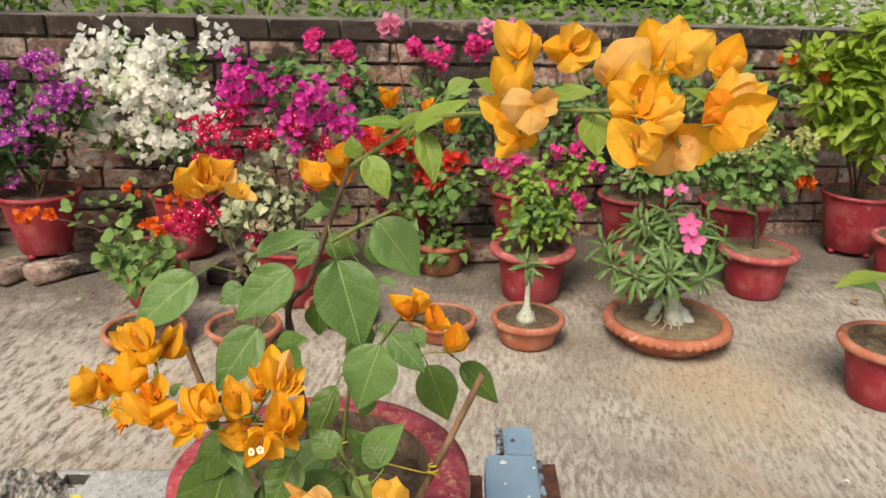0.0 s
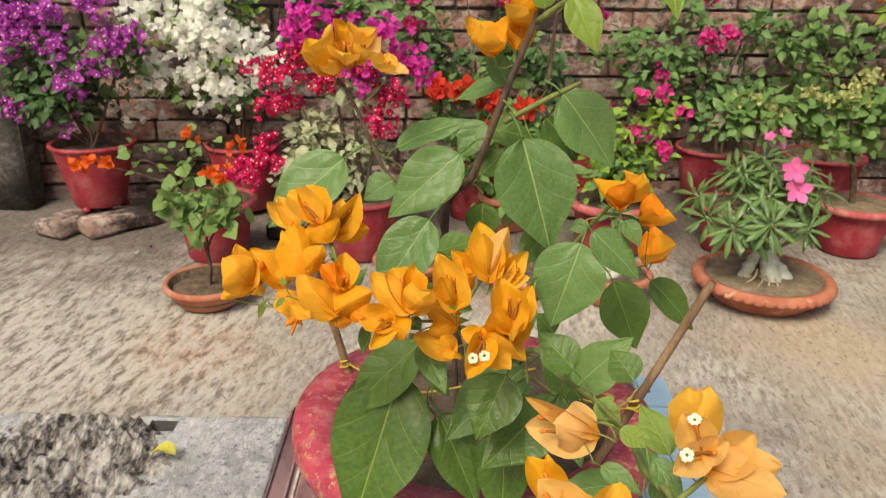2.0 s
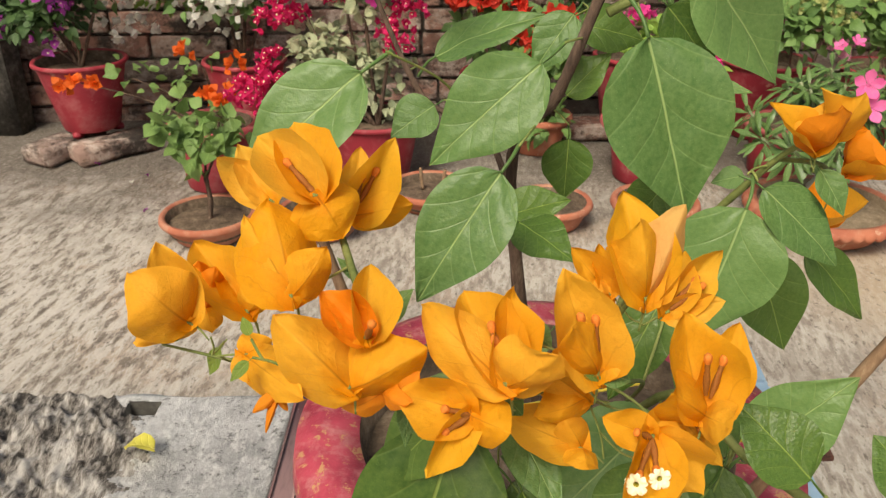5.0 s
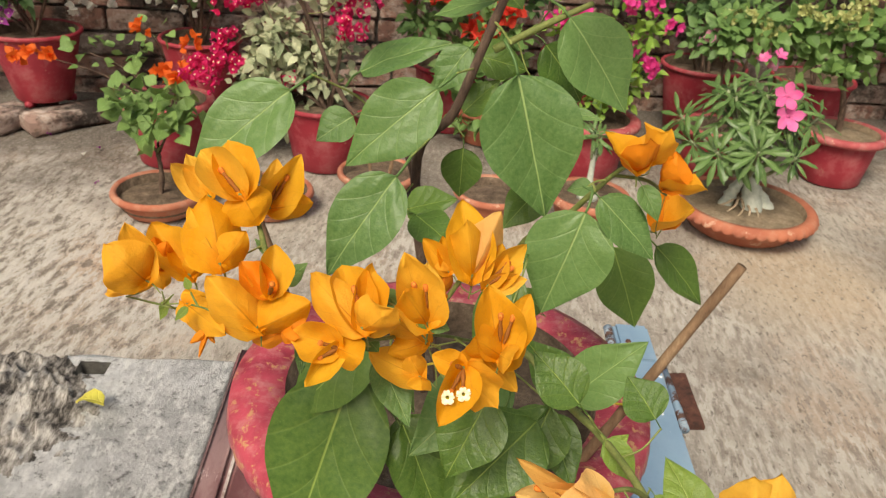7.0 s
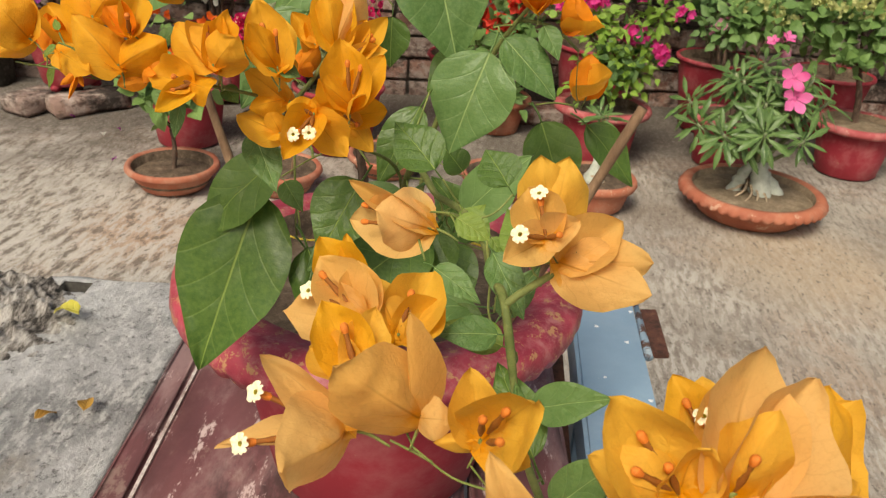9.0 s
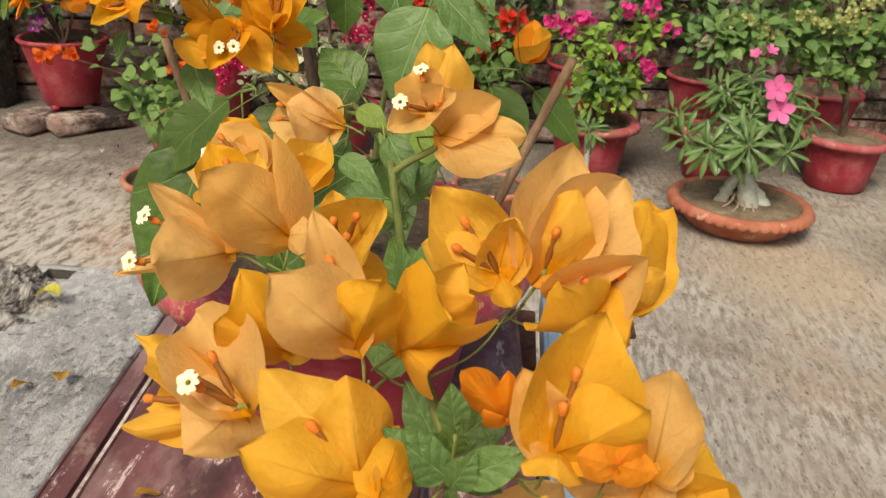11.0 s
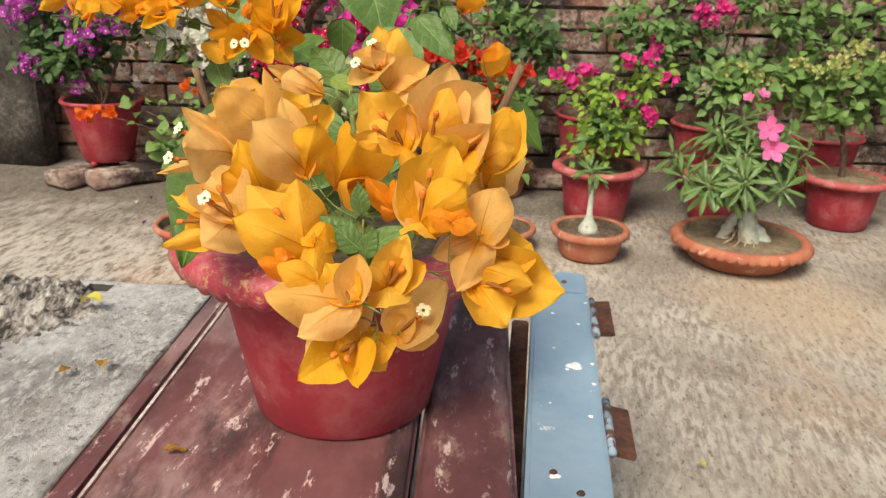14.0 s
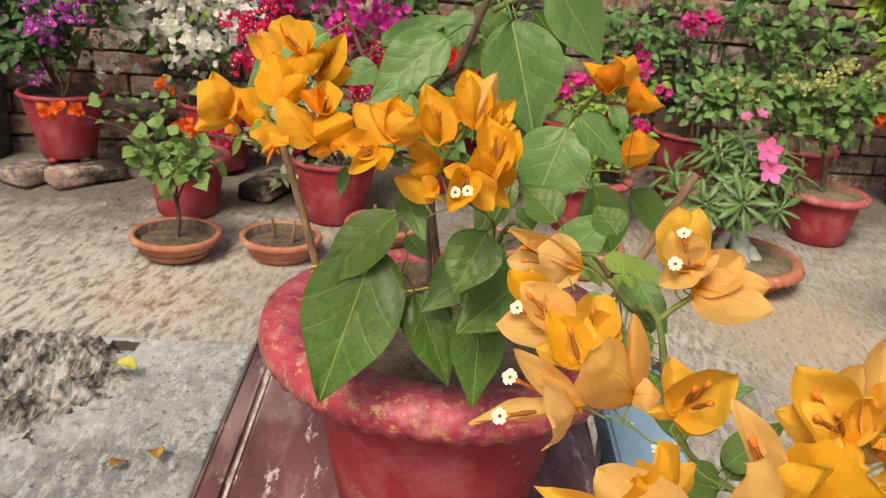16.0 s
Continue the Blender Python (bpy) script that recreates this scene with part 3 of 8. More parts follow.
def slab():
    s = thing("cement_slab", "weathered grey cement slab with a broken corner", "slab", (0, 0, 0))
    s.matrix_world = BENCH
    bm = bmesh.new()
    xs = list(np.linspace(-1.15, -0.70, 24)) + list(np.linspace(-0.698, -0.42, 130)) + list(np.linspace(-0.416, -0.3215, 24))
    ys = list(np.linspace(-0.75, 0.62, 60)) + list(np.linspace(0.622, 0.915, 136))
    nx, ny = len(xs) - 1, len(ys) - 1
    grid = []
    for y0 in ys:
        row = []
        for x in xs:
            y = y0 + 0.008 * noise.noise((x * 18, 0, 0)) * (y0 == ys[-1])
            d = max(0.0, 1 - math.hypot((x + 0.560) / 0.120, (y - 0.810) / 0.130) + 0.3 * noise.noise((x * 20, y * 20, 8)))
            z = TOP - 0.003 + 0.0015 * noise.noise((x * 12, y * 12, 1)) + 0.0006 * noise.noise((x * 120, y * 60, 1))
            p, q = x * 70 + y * 34, y * 26 - x * 12
            z += min(1, 3 * d) * (0.004 + 0.010 * noise.fractal((x * 24, y * 18, 5), 0.6, 2, 3) - 0.012 * abs(noise.noise((p, q, 2))) + 0.006 * noise.noise((p * 2.6, q * 2.2, 4)))
            if abs(x + 0.468) < 0.015 and 0.886 < y0 < 0.906:
                z -= 0.16
            row.append(bm.verts.new((x, y, z)))
        grid.append(row)
    for a, b in zip(grid, grid[1:]):
        for i in range(nx):
            f = bm.faces.new((a[i], a[i + 1], b[i + 1], b[i]))
            c = f.calc_center_median()
            d = 1 - math.hypot((c.x + 0.560) / 0.120, (c.y - 0.810) / 0.130) + 0.3 * noise.noise((c.x * 20, c.y * 20, 8)) + 0.15 * noise.noise((c.x * 90, c.y * 90, 3))
            # Slot's inner faces: dark cement for the bar behind, its shade painted in.
            f.material_index = 2 if c.z < TOP - 0.022 else int(d > 0.08)
    rim = grid[0] + [r[-1] for r in grid[1:]] + grid[-1][-2::-1] + [r[0] for r in grid[-2:0:-1]]
    low = [bm.verts.new((v.co.x, v.co.y, TOP - 0.075)) for v in rim]
    for k in range(len(rim)):
        q = (k + 1) % len(rim)
        bm.faces.new((rim[q], rim[k], low[k], low[q]))
    part("top", bm, [M_SLAB, M_ROUGH, M_PILLAR], s)
    for x in (-1.02, -0.47):
        bm = bmesh.new()
        box(bm, x - 0.06, x + 0.06, -0.60, 0.80, -0.004, TOP - 0.077, 0.006, 2, 0.004)
        part("support", bm, M_PILLAR, s)


def blue_frame():
    f = thing("metal_frame", "blue-grey painted steel frame with rusty hinges", "metal frame", (0, 0, 0))
    f.matrix_world = Matrix.Translation((0.118, 1.075, 0)) @ pose(0, 0, 0, 0, 0, 2.4) @ Matrix.Translation((-0.1085, -1.062, 0))
    bm = bmesh.new()
    box(bm, 0.0705, 0.143, -0.75, 0.985, TOP - 0.045, TOP + 0.001, 0.004, 0)
    part("bar", bm, M_BLUE, f, "blue-grey painted flat bar with white paint drips", False)
    bm = bmesh.new()
    box(bm, 0.099, 0.1425, 0.983, 1.062, TOP - 0.046, TOP + 0.0005, 0.004, 0)
    part("bar_end", bm, M_BLUE, f, "", False)
    for y in (0.992, 1.014, 1.036):
        bm = bmesh.new()
        tube(bm, [(0.0925, y, TOP - 0.004), (0.0925, y + 0.018, TOP - 0.004)], 0.0055, 0.0055, 12, 2)
        part("knuckle", bm, M_BLUE_RUST, f, "rusty painted hinge knuckle", True)
    for y0, y1, tilt in ((0.872, 0.985, -6), (0.63, 0.73, 10), (0.42, 0.52, 14)):
        bm = bmesh.new()
        box(bm, 0.004, 0.024, y0, y1 - 0.02, -0.003, 0.003, 0.001)
        bmesh.ops.transform(bm, verts=bm.verts[:], matrix=pose(0.145, 0, TOP - 0.004, 0, tilt, 0))
        hinge = part("hinge", bm, M_RUST, f, "rusty brown hinge leaf", False)
        bm = bmesh.new()
        tube(bm, [(0.147, y0 - 0.005, TOP - 0.002), (0.147, y1 - 0.012, TOP - 0.002)], 0.0042, 0.0042, 10, 2, 0.3)
        part("knuckle", bm, M_BLUE_RUST, hinge)
    bm = bmesh.new()
    box(bm, 0.148, 0.164, 0.30, 0.60, TOP - 0.06, TOP - 0.03, 0.003, 2, 0.004)
    part("lug", bm, M_RUST, f, "rusty angle iron")
    bm = bmesh.new()
    box(bm, 0.046, 0.0690, -0.74, 1.02, TOP - 0.10, TOP - 0.060, 0.002)
    part("inner_rail", bm, M_RUST, f, "dark rusty rail beside the bar", False)
    for x, y in ((0.094, 0.585), (0.116, 0.560), (0.112, 1.02)):
        bm = bmesh.new()
        lathe(bm, [(0.0001, TOP + 0.0032), (0.0025, TOP + 0.003), (0.0036, TOP + 0.0016), (0.0036, TOP - 0.001)], 12)
        bmesh.ops.translate(bm, verts=bm.verts[:], vec=(x, y, 0))
        part("screw", bm, M_RUST, f, "rusty screw head")
    rnd = random.Random(4)
    for k in range(22):
        r = rnd.choice((0.0012, 0.0018, 0.0024, 0.005)) if k else 0.0085
        x, y = (0.118, 0.78) if not k else (rnd.uniform(0.078, 0.140) if k % 3 else rnd.uniform(0.137, 0.141), rnd.uniform(0.35, 1.0))
        bm = bmesh.new()
        rings = lathe(bm, [(r, TOP + 0.0011), (r * 0.8, TOP + 0.0017)], 9, lambda i, a: (r * 0.25 * math.sin(3 * a + x * 90), 0))
        cap(bm, rings[-1])
        bmesh.ops.translate(bm, verts=bm.verts[:], vec=(x, y, 0))
        part("paint_drip", bm, M_WHITE_PAINT, f, "splash of white paint")
    for y in (-0.68, 0.90):
        bm = bmesh.new()
        box(bm, 0.085, 0.135, y - 0.02, y + 0.02, 0, TOP - 0.046, 0.003)
        part("leg", bm, M_BLUE, f, "", False)


bench(), slab(), blue_frame()

# ---- pots ----


def pot(name, at, rim, base, height, mat, rim_mat, label, lip=0.02, soil=M_SOIL, scallop=0, category="flower pot", group="", feet=0, soil_drop=0.03, lip_height=0.022, flat=False):
    """A flower pot with a rolled rim, a wall, a foot and soil; its origin is the middle of its foot."""
    p = thing(name, label, category, at, group)
    wave = (lambda i, a: (0.030 * rim * abs(math.sin(scallop * a / 2)) if flat else 0.0004 * abs(math.sin(scallop * a / 2)), -0.0030 * abs(math.sin(scallop * a / 2)))) if scallop else None
    inner = rim - lip
    bm = bmesh.new()
    h0 = height - lip_height
    outer = [(base * 0.94, 0.0), (base, 0.005), (base + (inner - base) * 0.5, h0 * 0.52), (inner - 0.001, h0)]
    rings = lathe(bm, outer, 40)
    cap(bm, rings[0], True)
    part("body", bm, mat, p)
    bm = bmesh.new()
    prof = [(inner - 0.002, h0 - 0.004), (rim - 0.004, h0), (rim, h0 + lip_height * 0.35), (rim - 0.002, h0 + lip_height * 0.75), (rim - lip * 0.45, height),
            (inner - 0.004, height - 0.004), (inner - 0.010, height - soil_drop - 0.02)]
    lathe(bm, prof, scallop * 6 if scallop else 48, (lambda i, a: wave(i, a) if i in (0, 1, 2) else (0, 0)) if scallop else None)
    for f in bm.faces:
        f.material_index = int(f.calc_center_median().z < height - 0.006 and f.calc_center_median().xy.length < inner - 0.004)
    part("rim", bm, [rim_mat, soil], p, "thick worn rim")
    bm = bmesh.new()
    rings = lathe(bm, [(0.0005, height - soil_drop + 0.004), (inner * 0.4, height - soil_drop + 0.003), (inner * 0.75, height - soil_drop), (inner - 0.007, height - soil_drop - 0.004)], 40,
                  lambda i, a: (0, 0.004 * noise.noise((3 * math.cos(a) * i, 3 * math.sin(a) * i, at[0] * 7))))
    part("soil", bm, soil, p, "dry earth")
    for k in range(feet):
        a = 2 * math.pi * k / feet + 0.4
        bm = bmesh.new()
        box(bm, -0.016, 0.016, -0.010, 0.010, -0.014, 0.004, 0.003)
        bmesh.ops.transform(bm, verts=bm.verts[:], matrix=pose(0.88 * base * math.cos(a), 0.88 * base * math.sin(a), 0, 0, 0, math.degrees(a)))
        part("foot", bm, mat, p)
    return p


main_pot = pot("flower_pot", (-0.083, 0.684, TOP), 0.151, 0.084, 0.182, M_RED, M_RIM, "large red clay pot with a worn scalloped rim on the bench", 0.036, scallop=46, soil_drop=0.026, lip_height=0.027)

# ---- the row of pots along the wall ----
RED_LABEL = "red-painted clay pot standing before the brick wall"
ROW = "pots along the wall"
for x, y, rim, base, h, feet, z in ((-1.425, 2.45, 0.134, 0.080, 0.205, 3, 0.064), (-1.00, 2.64, 0.130, 0.085, 0.225, 3, 0.014), (-0.525, 2.285, 0.130, 0.088, 0.185, 0, 0.0),
                                    (-0.215, 2.70, 0.125, 0.085, 0.21, 0, 0.0), (0.200, 2.78, 0.138, 0.090, 0.26, 0, 0.0), (0.600, 2.85, 0.140, 0.090, 0.24, 0, 0.0),
                                    (1.00, 2.97, 0.140, 0.090, 0.20, 0, 0.0), (1.47, 3.03, 0.140, 0.092, 0.225, 4, 0.014)):
    pot("flower_pot", (x, y, z), rim, base, h, M_RED, M_RED, RED_LABEL if z < 0.03 else "red-painted clay pot raised on two old bricks", 0.010, group=ROW, feet=feet, lip_height=0.014)
for x, y, rim, base, h, rim_mat, lip, earth, drop, note in (
        (-0.940, 2.215, 0.125, 0.085, 0.175, M_TERRA_PALE, 0.020, M_SOIL, 0.03, "red-painted clay pot behind a terracotta bowl"),
        (0.212, 2.41, 0.139, 0.090, 0.170, M_TERRA_PALE, 0.028, M_SOIL, 0.025, "red-painted clay pot with a wide dusty rim"),
        (0.957, 2.535, 0.131, 0.086, 0.158, M_TERRA_PALE, 0.024, M_PALE_SOIL, 0.018, "red-painted clay pot with a wide dusty rim"),
        (0.585, 2.50, 0.110, 0.080, 0.150, M_TERRA_PALE, 0.020, M_SOIL, 0.03, "red-painted clay pot behind the desert rose"),
        (1.070, 1.840, 0.125, 0.080, 0.160, M_TERRA, 0.020, M_SOIL, 0.03, "red clay pot with a bare terracotta rim"),
        (1.53, 2.75, 0.115, 0.080, 0.155, M_TERRA_PALE, 0.018, M_SOIL, 0.03, "red-painted clay pot with a dusty rim")):
    pot("flower_pot", (x, y, 0), rim, base, h, M_RED, rim_mat, note, lip, earth, group=ROW, soil_drop=drop)
pot("flower_pot", (-0.095, 2.60, 0), 0.105, 0.07, 0.115, M_TERRA, M_TERRA, "plain terracotta pot before the wall", 0.016, group=ROW)
BOWL = "shallow terracotta bowl of earth on the cement floor"
for x, y, r, h in ((-0.842, 1.897, 0.113, 0.060), (-0.588, 1.952, 0.105, 0.060), (-0.355, 2.14, 0.107, 0.055), (-0.05, 2.07, 0.10, 0.062)):
    pot("clay_bowl", (x, y, 0), r, r * 0.72, h, M_TERRA, M_TERRA, BOWL, 0.012, category="clay bowl", group="terracotta bowls", soil_drop=0.022, lip_height=0.018)
pot("clay_bowl", (0.192, 2.063, 0), 0.105, 0.076, 0.080, M_TERRA, M_TERRA, "small terracotta bowl with a young desert rose", 0.014, category="clay bowl", group="terracotta bowls", soil_drop=0.02, lip_height=0.022)
pot("clay_dish", (0.590, 2.120, 0), 0.178, 0.128, 0.072, M_TERRA, M_TERRA, "wide terracotta dish with a pie-crust rim", 0.024, M_PALE_SOIL, 42, "clay dish", soil_drop=0.018, lip_height=0.024, flat=True)

# bricks under the left pot, and loose ones
for x, y, z, turn in ((-1.480, 2.380, 0, 74), (-1.340, 2.390, 0, 52), (-0.77, 2.46, 0, 80), (0.03, 2.74, 0, 10)):
    bm = bmesh.new()
    box(bm, -0.115, 0.115, -0.055, 0.055, 0, 0.051, 0.006, 3, 0.005, x)
    b = new("brick", link_mesh("loose_brick", bm, M_BRICK))
    b.matrix_world = pose(x, y, floor_at(x), 0, 0, turn)
    tagged(b, "old chipped brick lying on the cement floor", "brick", "loose bricks")


# ---- the plants of the row ----
def sprig(bm, m, size, count, spread, ratio, rnd):
    """A twig's worth of leaves round the origin of m."""
    for k in range(count):
        way = Vector((rnd.gauss(0, 1), rnd.gauss(0, 1), rnd.gauss(0.3, 0.7))).normalized()
        at = way * spread * rnd.uniform(0.25, 1.0)
        face = Vector((rnd.gauss(0, 0.6), rnd.gauss(-0.7, 0.6), 1))
        out = (way + Vector((rnd.gauss(0, 0.5), rnd.gauss(-0.2, 0.5), rnd.gauss(-0.3, 0.4)))).normalized()
        s = size * rnd.uniform(0.6, 1.15)
        blade(bm, m @ frame_of(out, face, at), s, s * ratio, 1, 4, rnd.uniform(0.1, 0.5), rnd.uniform(0, 0.5), 0.03, (0.4, 0.8), 1, k)


def small_flower(name, mats, size, seed, eye=True, ratio=0.95):
    """One papery three-bract flower, as seen from some way off."""
    rnd = random.Random(seed)
    bm = bmesh.new()
    for j in range(3):
        turn = Matrix.Rotation(2.094 * j + rnd.uniform(-0.3, 0.3), 4, "Y") @ Matrix.Translation((0, 0, size * 0.05)) @ Matrix.Rotation(radians(rnd.uniform(22, 62)), 4, "X")
        blade(bm, turn, size, size * ratio, 1, 4, -0.25, rnd.uniform(-0.4, 0.2), 0.06, (0.45, 0.65), 0.8, seed + j)
    if eye:
        made = bmesh.ops.create_icosphere(bm, subdivisions=1, radius=size * 0.13, matrix=Matrix.Translation((0, size * 0.62, 0)))["verts"]
        for f in {f for v in made for f in v.link_faces}:
            f.material_index = 1
    return link_mesh(name, bm, mats)


def leafy(name, dark, light, share=0.25):
    return blade_material(name, dark, light, [min(1, 1.5 * v + 0.03) for v in light], 0.5, share, True, 0.5)


L_MID = leafy("bush_leaf", (0.065, 0.140, 0.036), (0.15, 0.26, 0.08))
L_DARK = leafy("dark_bush_leaf", (0.038, 0.085, 0.028), (0.085, 0.155, 0.050))
L_ROUND = leafy("round_leaf", (0.064, 0.134, 0.032), (0.170, 0.285, 0.080))
L_FRESH = leafy("fresh_leaf", (0.10, 0.20, 0.025), (0.20, 0.33, 0.05))
L_HEART = leafy("heart_leaf", (0.09, 0.17, 0.04), (0.20, 0.31, 0.09))
L_CLEAR = leafy("bright_leaf", (0.14, 0.26, 0.03), (0.24, 0.38, 0.06))
L_PALE = leafy("variegated_leaf", (0.14, 0.20, 0.09), (0.50, 0.52, 0.34))
L_LIME = leafy("lime_leaf", (0.13, 0.23, 0.018), (0.28, 0.38, 0.045))
L_ADENIUM = blade_material("desert_rose_leaf", (0.036, 0.090, 0.018), (0.095, 0.185, 0.045), (0.36, 0.46, 0.20), 0.34, 0.18, True, 0.9, 0.3)
P_PURPLE = petal_material("purple_bract", (0.46, 0.05, 0.44), (0.70, 0.17, 0.68))
P_WHITE = petal_material("white_bract", (0.90, 0.90, 0.84), (0.95, 0.95, 0.92), 0.55)
P_MAGENTA = petal_material("magenta_bract", (0.64, 0.02, 0.36), (0.84, 0.12, 0.56))
P_CRIMSON = petal_material("crimson_bract", (0.62, 0.012, 0.09), (0.80, 0.05, 0.24))
P_PINK = petal_material("hot_pink_bract", (0.74, 0.03, 0.26), (0.86, 0.12, 0.46))
P_BLUSH = petal_material("pale_pink_bract", (0.78, 0.24, 0.46), (0.86, 0.46, 0.62))
P_CORAL = petal_material("coral_bract", (0.70, 0.045, 0.03), (0.82, 0.10, 0.06))
P_RUSSET = petal_material("orange_red_bract", (0.78, 0.12, 0.015), (0.86, 0.22, 0.04))
P_CREAM = petal_material("yellow_green_bract", (0.42, 0.47, 0.15), (0.70, 0.68, 0.36))

SPRIGS = {"mid": (L_MID, 0.040, 16, 0.055, 0.62), "dark": (L_DARK, 0.040, 16, 0.06, 0.62), "fresh": (L_FRESH, 0.028, 22, 0.042, 0.5),
          "pale": (L_PALE, 0.038, 18, 0.055, 0.6), "lime": (L_LIME, 0.080, 13, 0.07, 0.45), "round": (L_ROUND, 0.045, 12, 0.055, 0.72),
          "sparse": (L_HEART, 0.034, 5, 0.055, 0.78), "airy": (L_HEART, 0.046, 6, 0.050, 0.85), "clear": (L_CLEAR, 0.036, 8, 0.06, 0.55)}
HEADS = {}
for key, mat, size, count, spread, eye in (("purple", P_PURPLE, 0.021, 11, 0.044, 1), ("white", P_WHITE, 0.024, 9, 0.070, 0), ("magenta", P_MAGENTA, 0.022, 9, 0.066, 0), ("crimson", P_CRIMSON, 0.019, 10, 0.040, 1),
                                           ("pink", P_PINK, 0.017, 13, 0.021, 0), ("blush", P_BLUSH, 0.026, 7, 0.028, 0), ("coral", P_CORAL, 0.029, 7, 0.032, 0), ("russet", P_RUSSET, 0.022, 6, 0.022, 0), ("cream", P_CREAM, 0.013, 10, 0.022, 0)):
    HEADS[key] = ([small_flower("flower", [mat, M_STAR], size, 7 * k + len(key), eye) for k in range(6)], count, spread)


def shrub(name, label, root, stems, leaves, flowers, seed, category="potted plant", stem=0.006, mat=M_BARK):
    """A potted shrub: stems from the root to each stem end, leaves and flowers in soft clumps.
    leaves and flowers: (kind, place, radii, count)."""
    rnd = random.Random(seed)
    s = thing(name, label, category, root)
    back = Matrix.Translation(-Vector(root))

    def spots(at, radii, count, shell):
        for k in range(count):
            way = Vector((rnd.gauss(0, 1), rnd.gauss(0, 1), rnd.gauss(0, 1))).normalized() * rnd.uniform(shell, 1.0)
            yield back @ (Vector(at) + Vector([w * r for w, r in zip(way, radii)]))

    trunk = "topiary" in name or name == "small_tree"
    fork = Vector((0, 0, 0))
    if trunk:
        fork = sum((back @ Vector(end) for end in stems), Vector()) / len(stems) * 0.55
        bm = bmesh.new()
        tube(bm, [(0, 0, -0.01), fork * 0.5 + Vector((0.006, 0, 0)), fork], stem * 1.15, stem * 0.9, 9, 6, 0.3)
        part("trunk", bm, mat, s)
    for end in stems:
        e = back @ Vector(end)
        if trunk:
            bm = bmesh.new()
            tube(bm, [fork, fork.lerp(e, 0.5) + Vector((0, 0, 0.012)), e], stem * 0.6, stem * 0.25, 7, 5, 0.25)
            part("stem", bm, mat, s)
            continue
        bm = bmesh.new()
        mid = e * 0.5 + Vector((rnd.uniform(-0.02, 0.02), rnd.uniform(-0.02, 0.02), 0.02))
        tube(bm, [(rnd.uniform(-0.015, 0.015), rnd.uniform(-0.015, 0.015), -0.01), mid, e], stem * rnd.uniform(0.8, 1.2), stem * 0.35, 7, 5, 0.25)
        part("stem", bm, mat, s)
    made = {}
    for kind, at, radii, count in leaves:
        leaf_mat, size, n, spread, ratio = SPRIGS[kind]
        bm = made.setdefault(leaf_mat, bmesh.new())
        for p in spots(at, radii, round(count * 1.5), 0.3):
            sprig(bm, Matrix.Translation(p), size, n, spread, ratio, rnd)
    for leaf_mat, bm in made.items():
        tagged(part("leaves", bm, leaf_mat, s), kind="stuff")
    places = []
    for kind, at, radii, count in flowers:
        meshes, n, spread = HEADS[kind]
        for p in spots(at, radii, count, 0.0):
            p.y = p.y - 0.35 * radii[1] - 0.02
            for k in range(n):
                way = Vector((rnd.gauss(0, 1), rnd.gauss(-0.4, 0.9), rnd.gauss(0.35, 0.8))).normalized()
                m = frame_of(way, (rnd.gauss(0, 1), rnd.gauss(0, 1), 0.3), p + way * spread * rnd.uniform(0.2, 1.0)) @ Matrix.Rotation(rnd.uniform(0, 6.28), 4, "Y") @ Matrix.Scale(rnd.uniform(0.75, 1.15), 4)
                places.append((m.translation.y, kind, rnd.choice(meshes), m))
    places.sort(key=lambda q: q[0])
    rest = {}
    for k, (_, kind, mesh, m) in enumerate(places):
        if k < 280:
            piece("flower", mesh, s, m)
        else:
            bm = rest.setdefault((kind, mesh.materials[0]), bmesh.new())
            first = len(bm.verts)
            bm.from_mesh(mesh)
            bm.verts.ensure_lookup_table()
            bmesh.ops.transform(bm, verts=bm.verts[first:], matrix=m)
    for (kind, petal), bm in rest.items():
        tagged(part("bloom", bm, [petal, M_STAR], s), kind="stuff")
    return s

shrub("bougainvillea_shrub", "purple bougainvillea in full bloom in a red pot", (-1.440, 2.470, 0.240),
      [(-1.570, 2.440, 0.536), (-1.407, 2.440, 0.596), (-1.278, 2.440, 0.565), (-1.511, 2.440, 0.409), (-1.631, 2.440, 0.404)],
      [("dark", (-1.480, 2.440, 0.485), (0.169, 0.100, 0.134), 17),
       ("dark", (-1.585, 2.440, 0.443), (0.107, 0.100, 0.107), 8),
       ("mid", (-1.301, 2.440, 0.529), (0.107, 0.100, 0.080), 8),
       ("dark", (-1.455, 2.440, 0.393), (0.160, 0.100, 0.045), 7)],
      [("purple", (-1.580, 2.440, 0.652), (0.064, 0.064, 0.025), 4),
       ("purple", (-1.493, 2.440, 0.655), (0.050, 0.050, 0.025), 3),
       ("purple", (-1.330, 2.440, 0.678), (0.046, 0.046, 0.025), 3),
       ("purple", (-1.285, 2.440, 0.583), (0.089, 0.089, 0.032), 5),
       ("purple", (-1.470, 2.440, 0.558), (0.064, 0.064, 0.036), 4),
       ("purple", (-1.408, 2.440, 0.451), (0.089, 0.089, 0.025), 5),
       ("purple", (-1.645, 2.440, 0.375), (0.043, 0.043, 0.018), 3),
       ("purple", (-1.476, 2.440, 0.316), (0.018, 0.018, 0.014), 1),
       ("purple", (-1.648, 2.440, 0.533), (0.039, 0.050, 0.050), 4),
       ("purple", (-1.218, 2.440, 0.594), (0.043, 0.043, 0.025), 2),
       ("purple", (-1.322, 2.440, 0.519), (0.046, 0.046, 0.025), 2),
       ("purple", (-1.560, 2.440, 0.599), (0.053, 0.053, 0.029), 3)], 1, stem=0.0060)
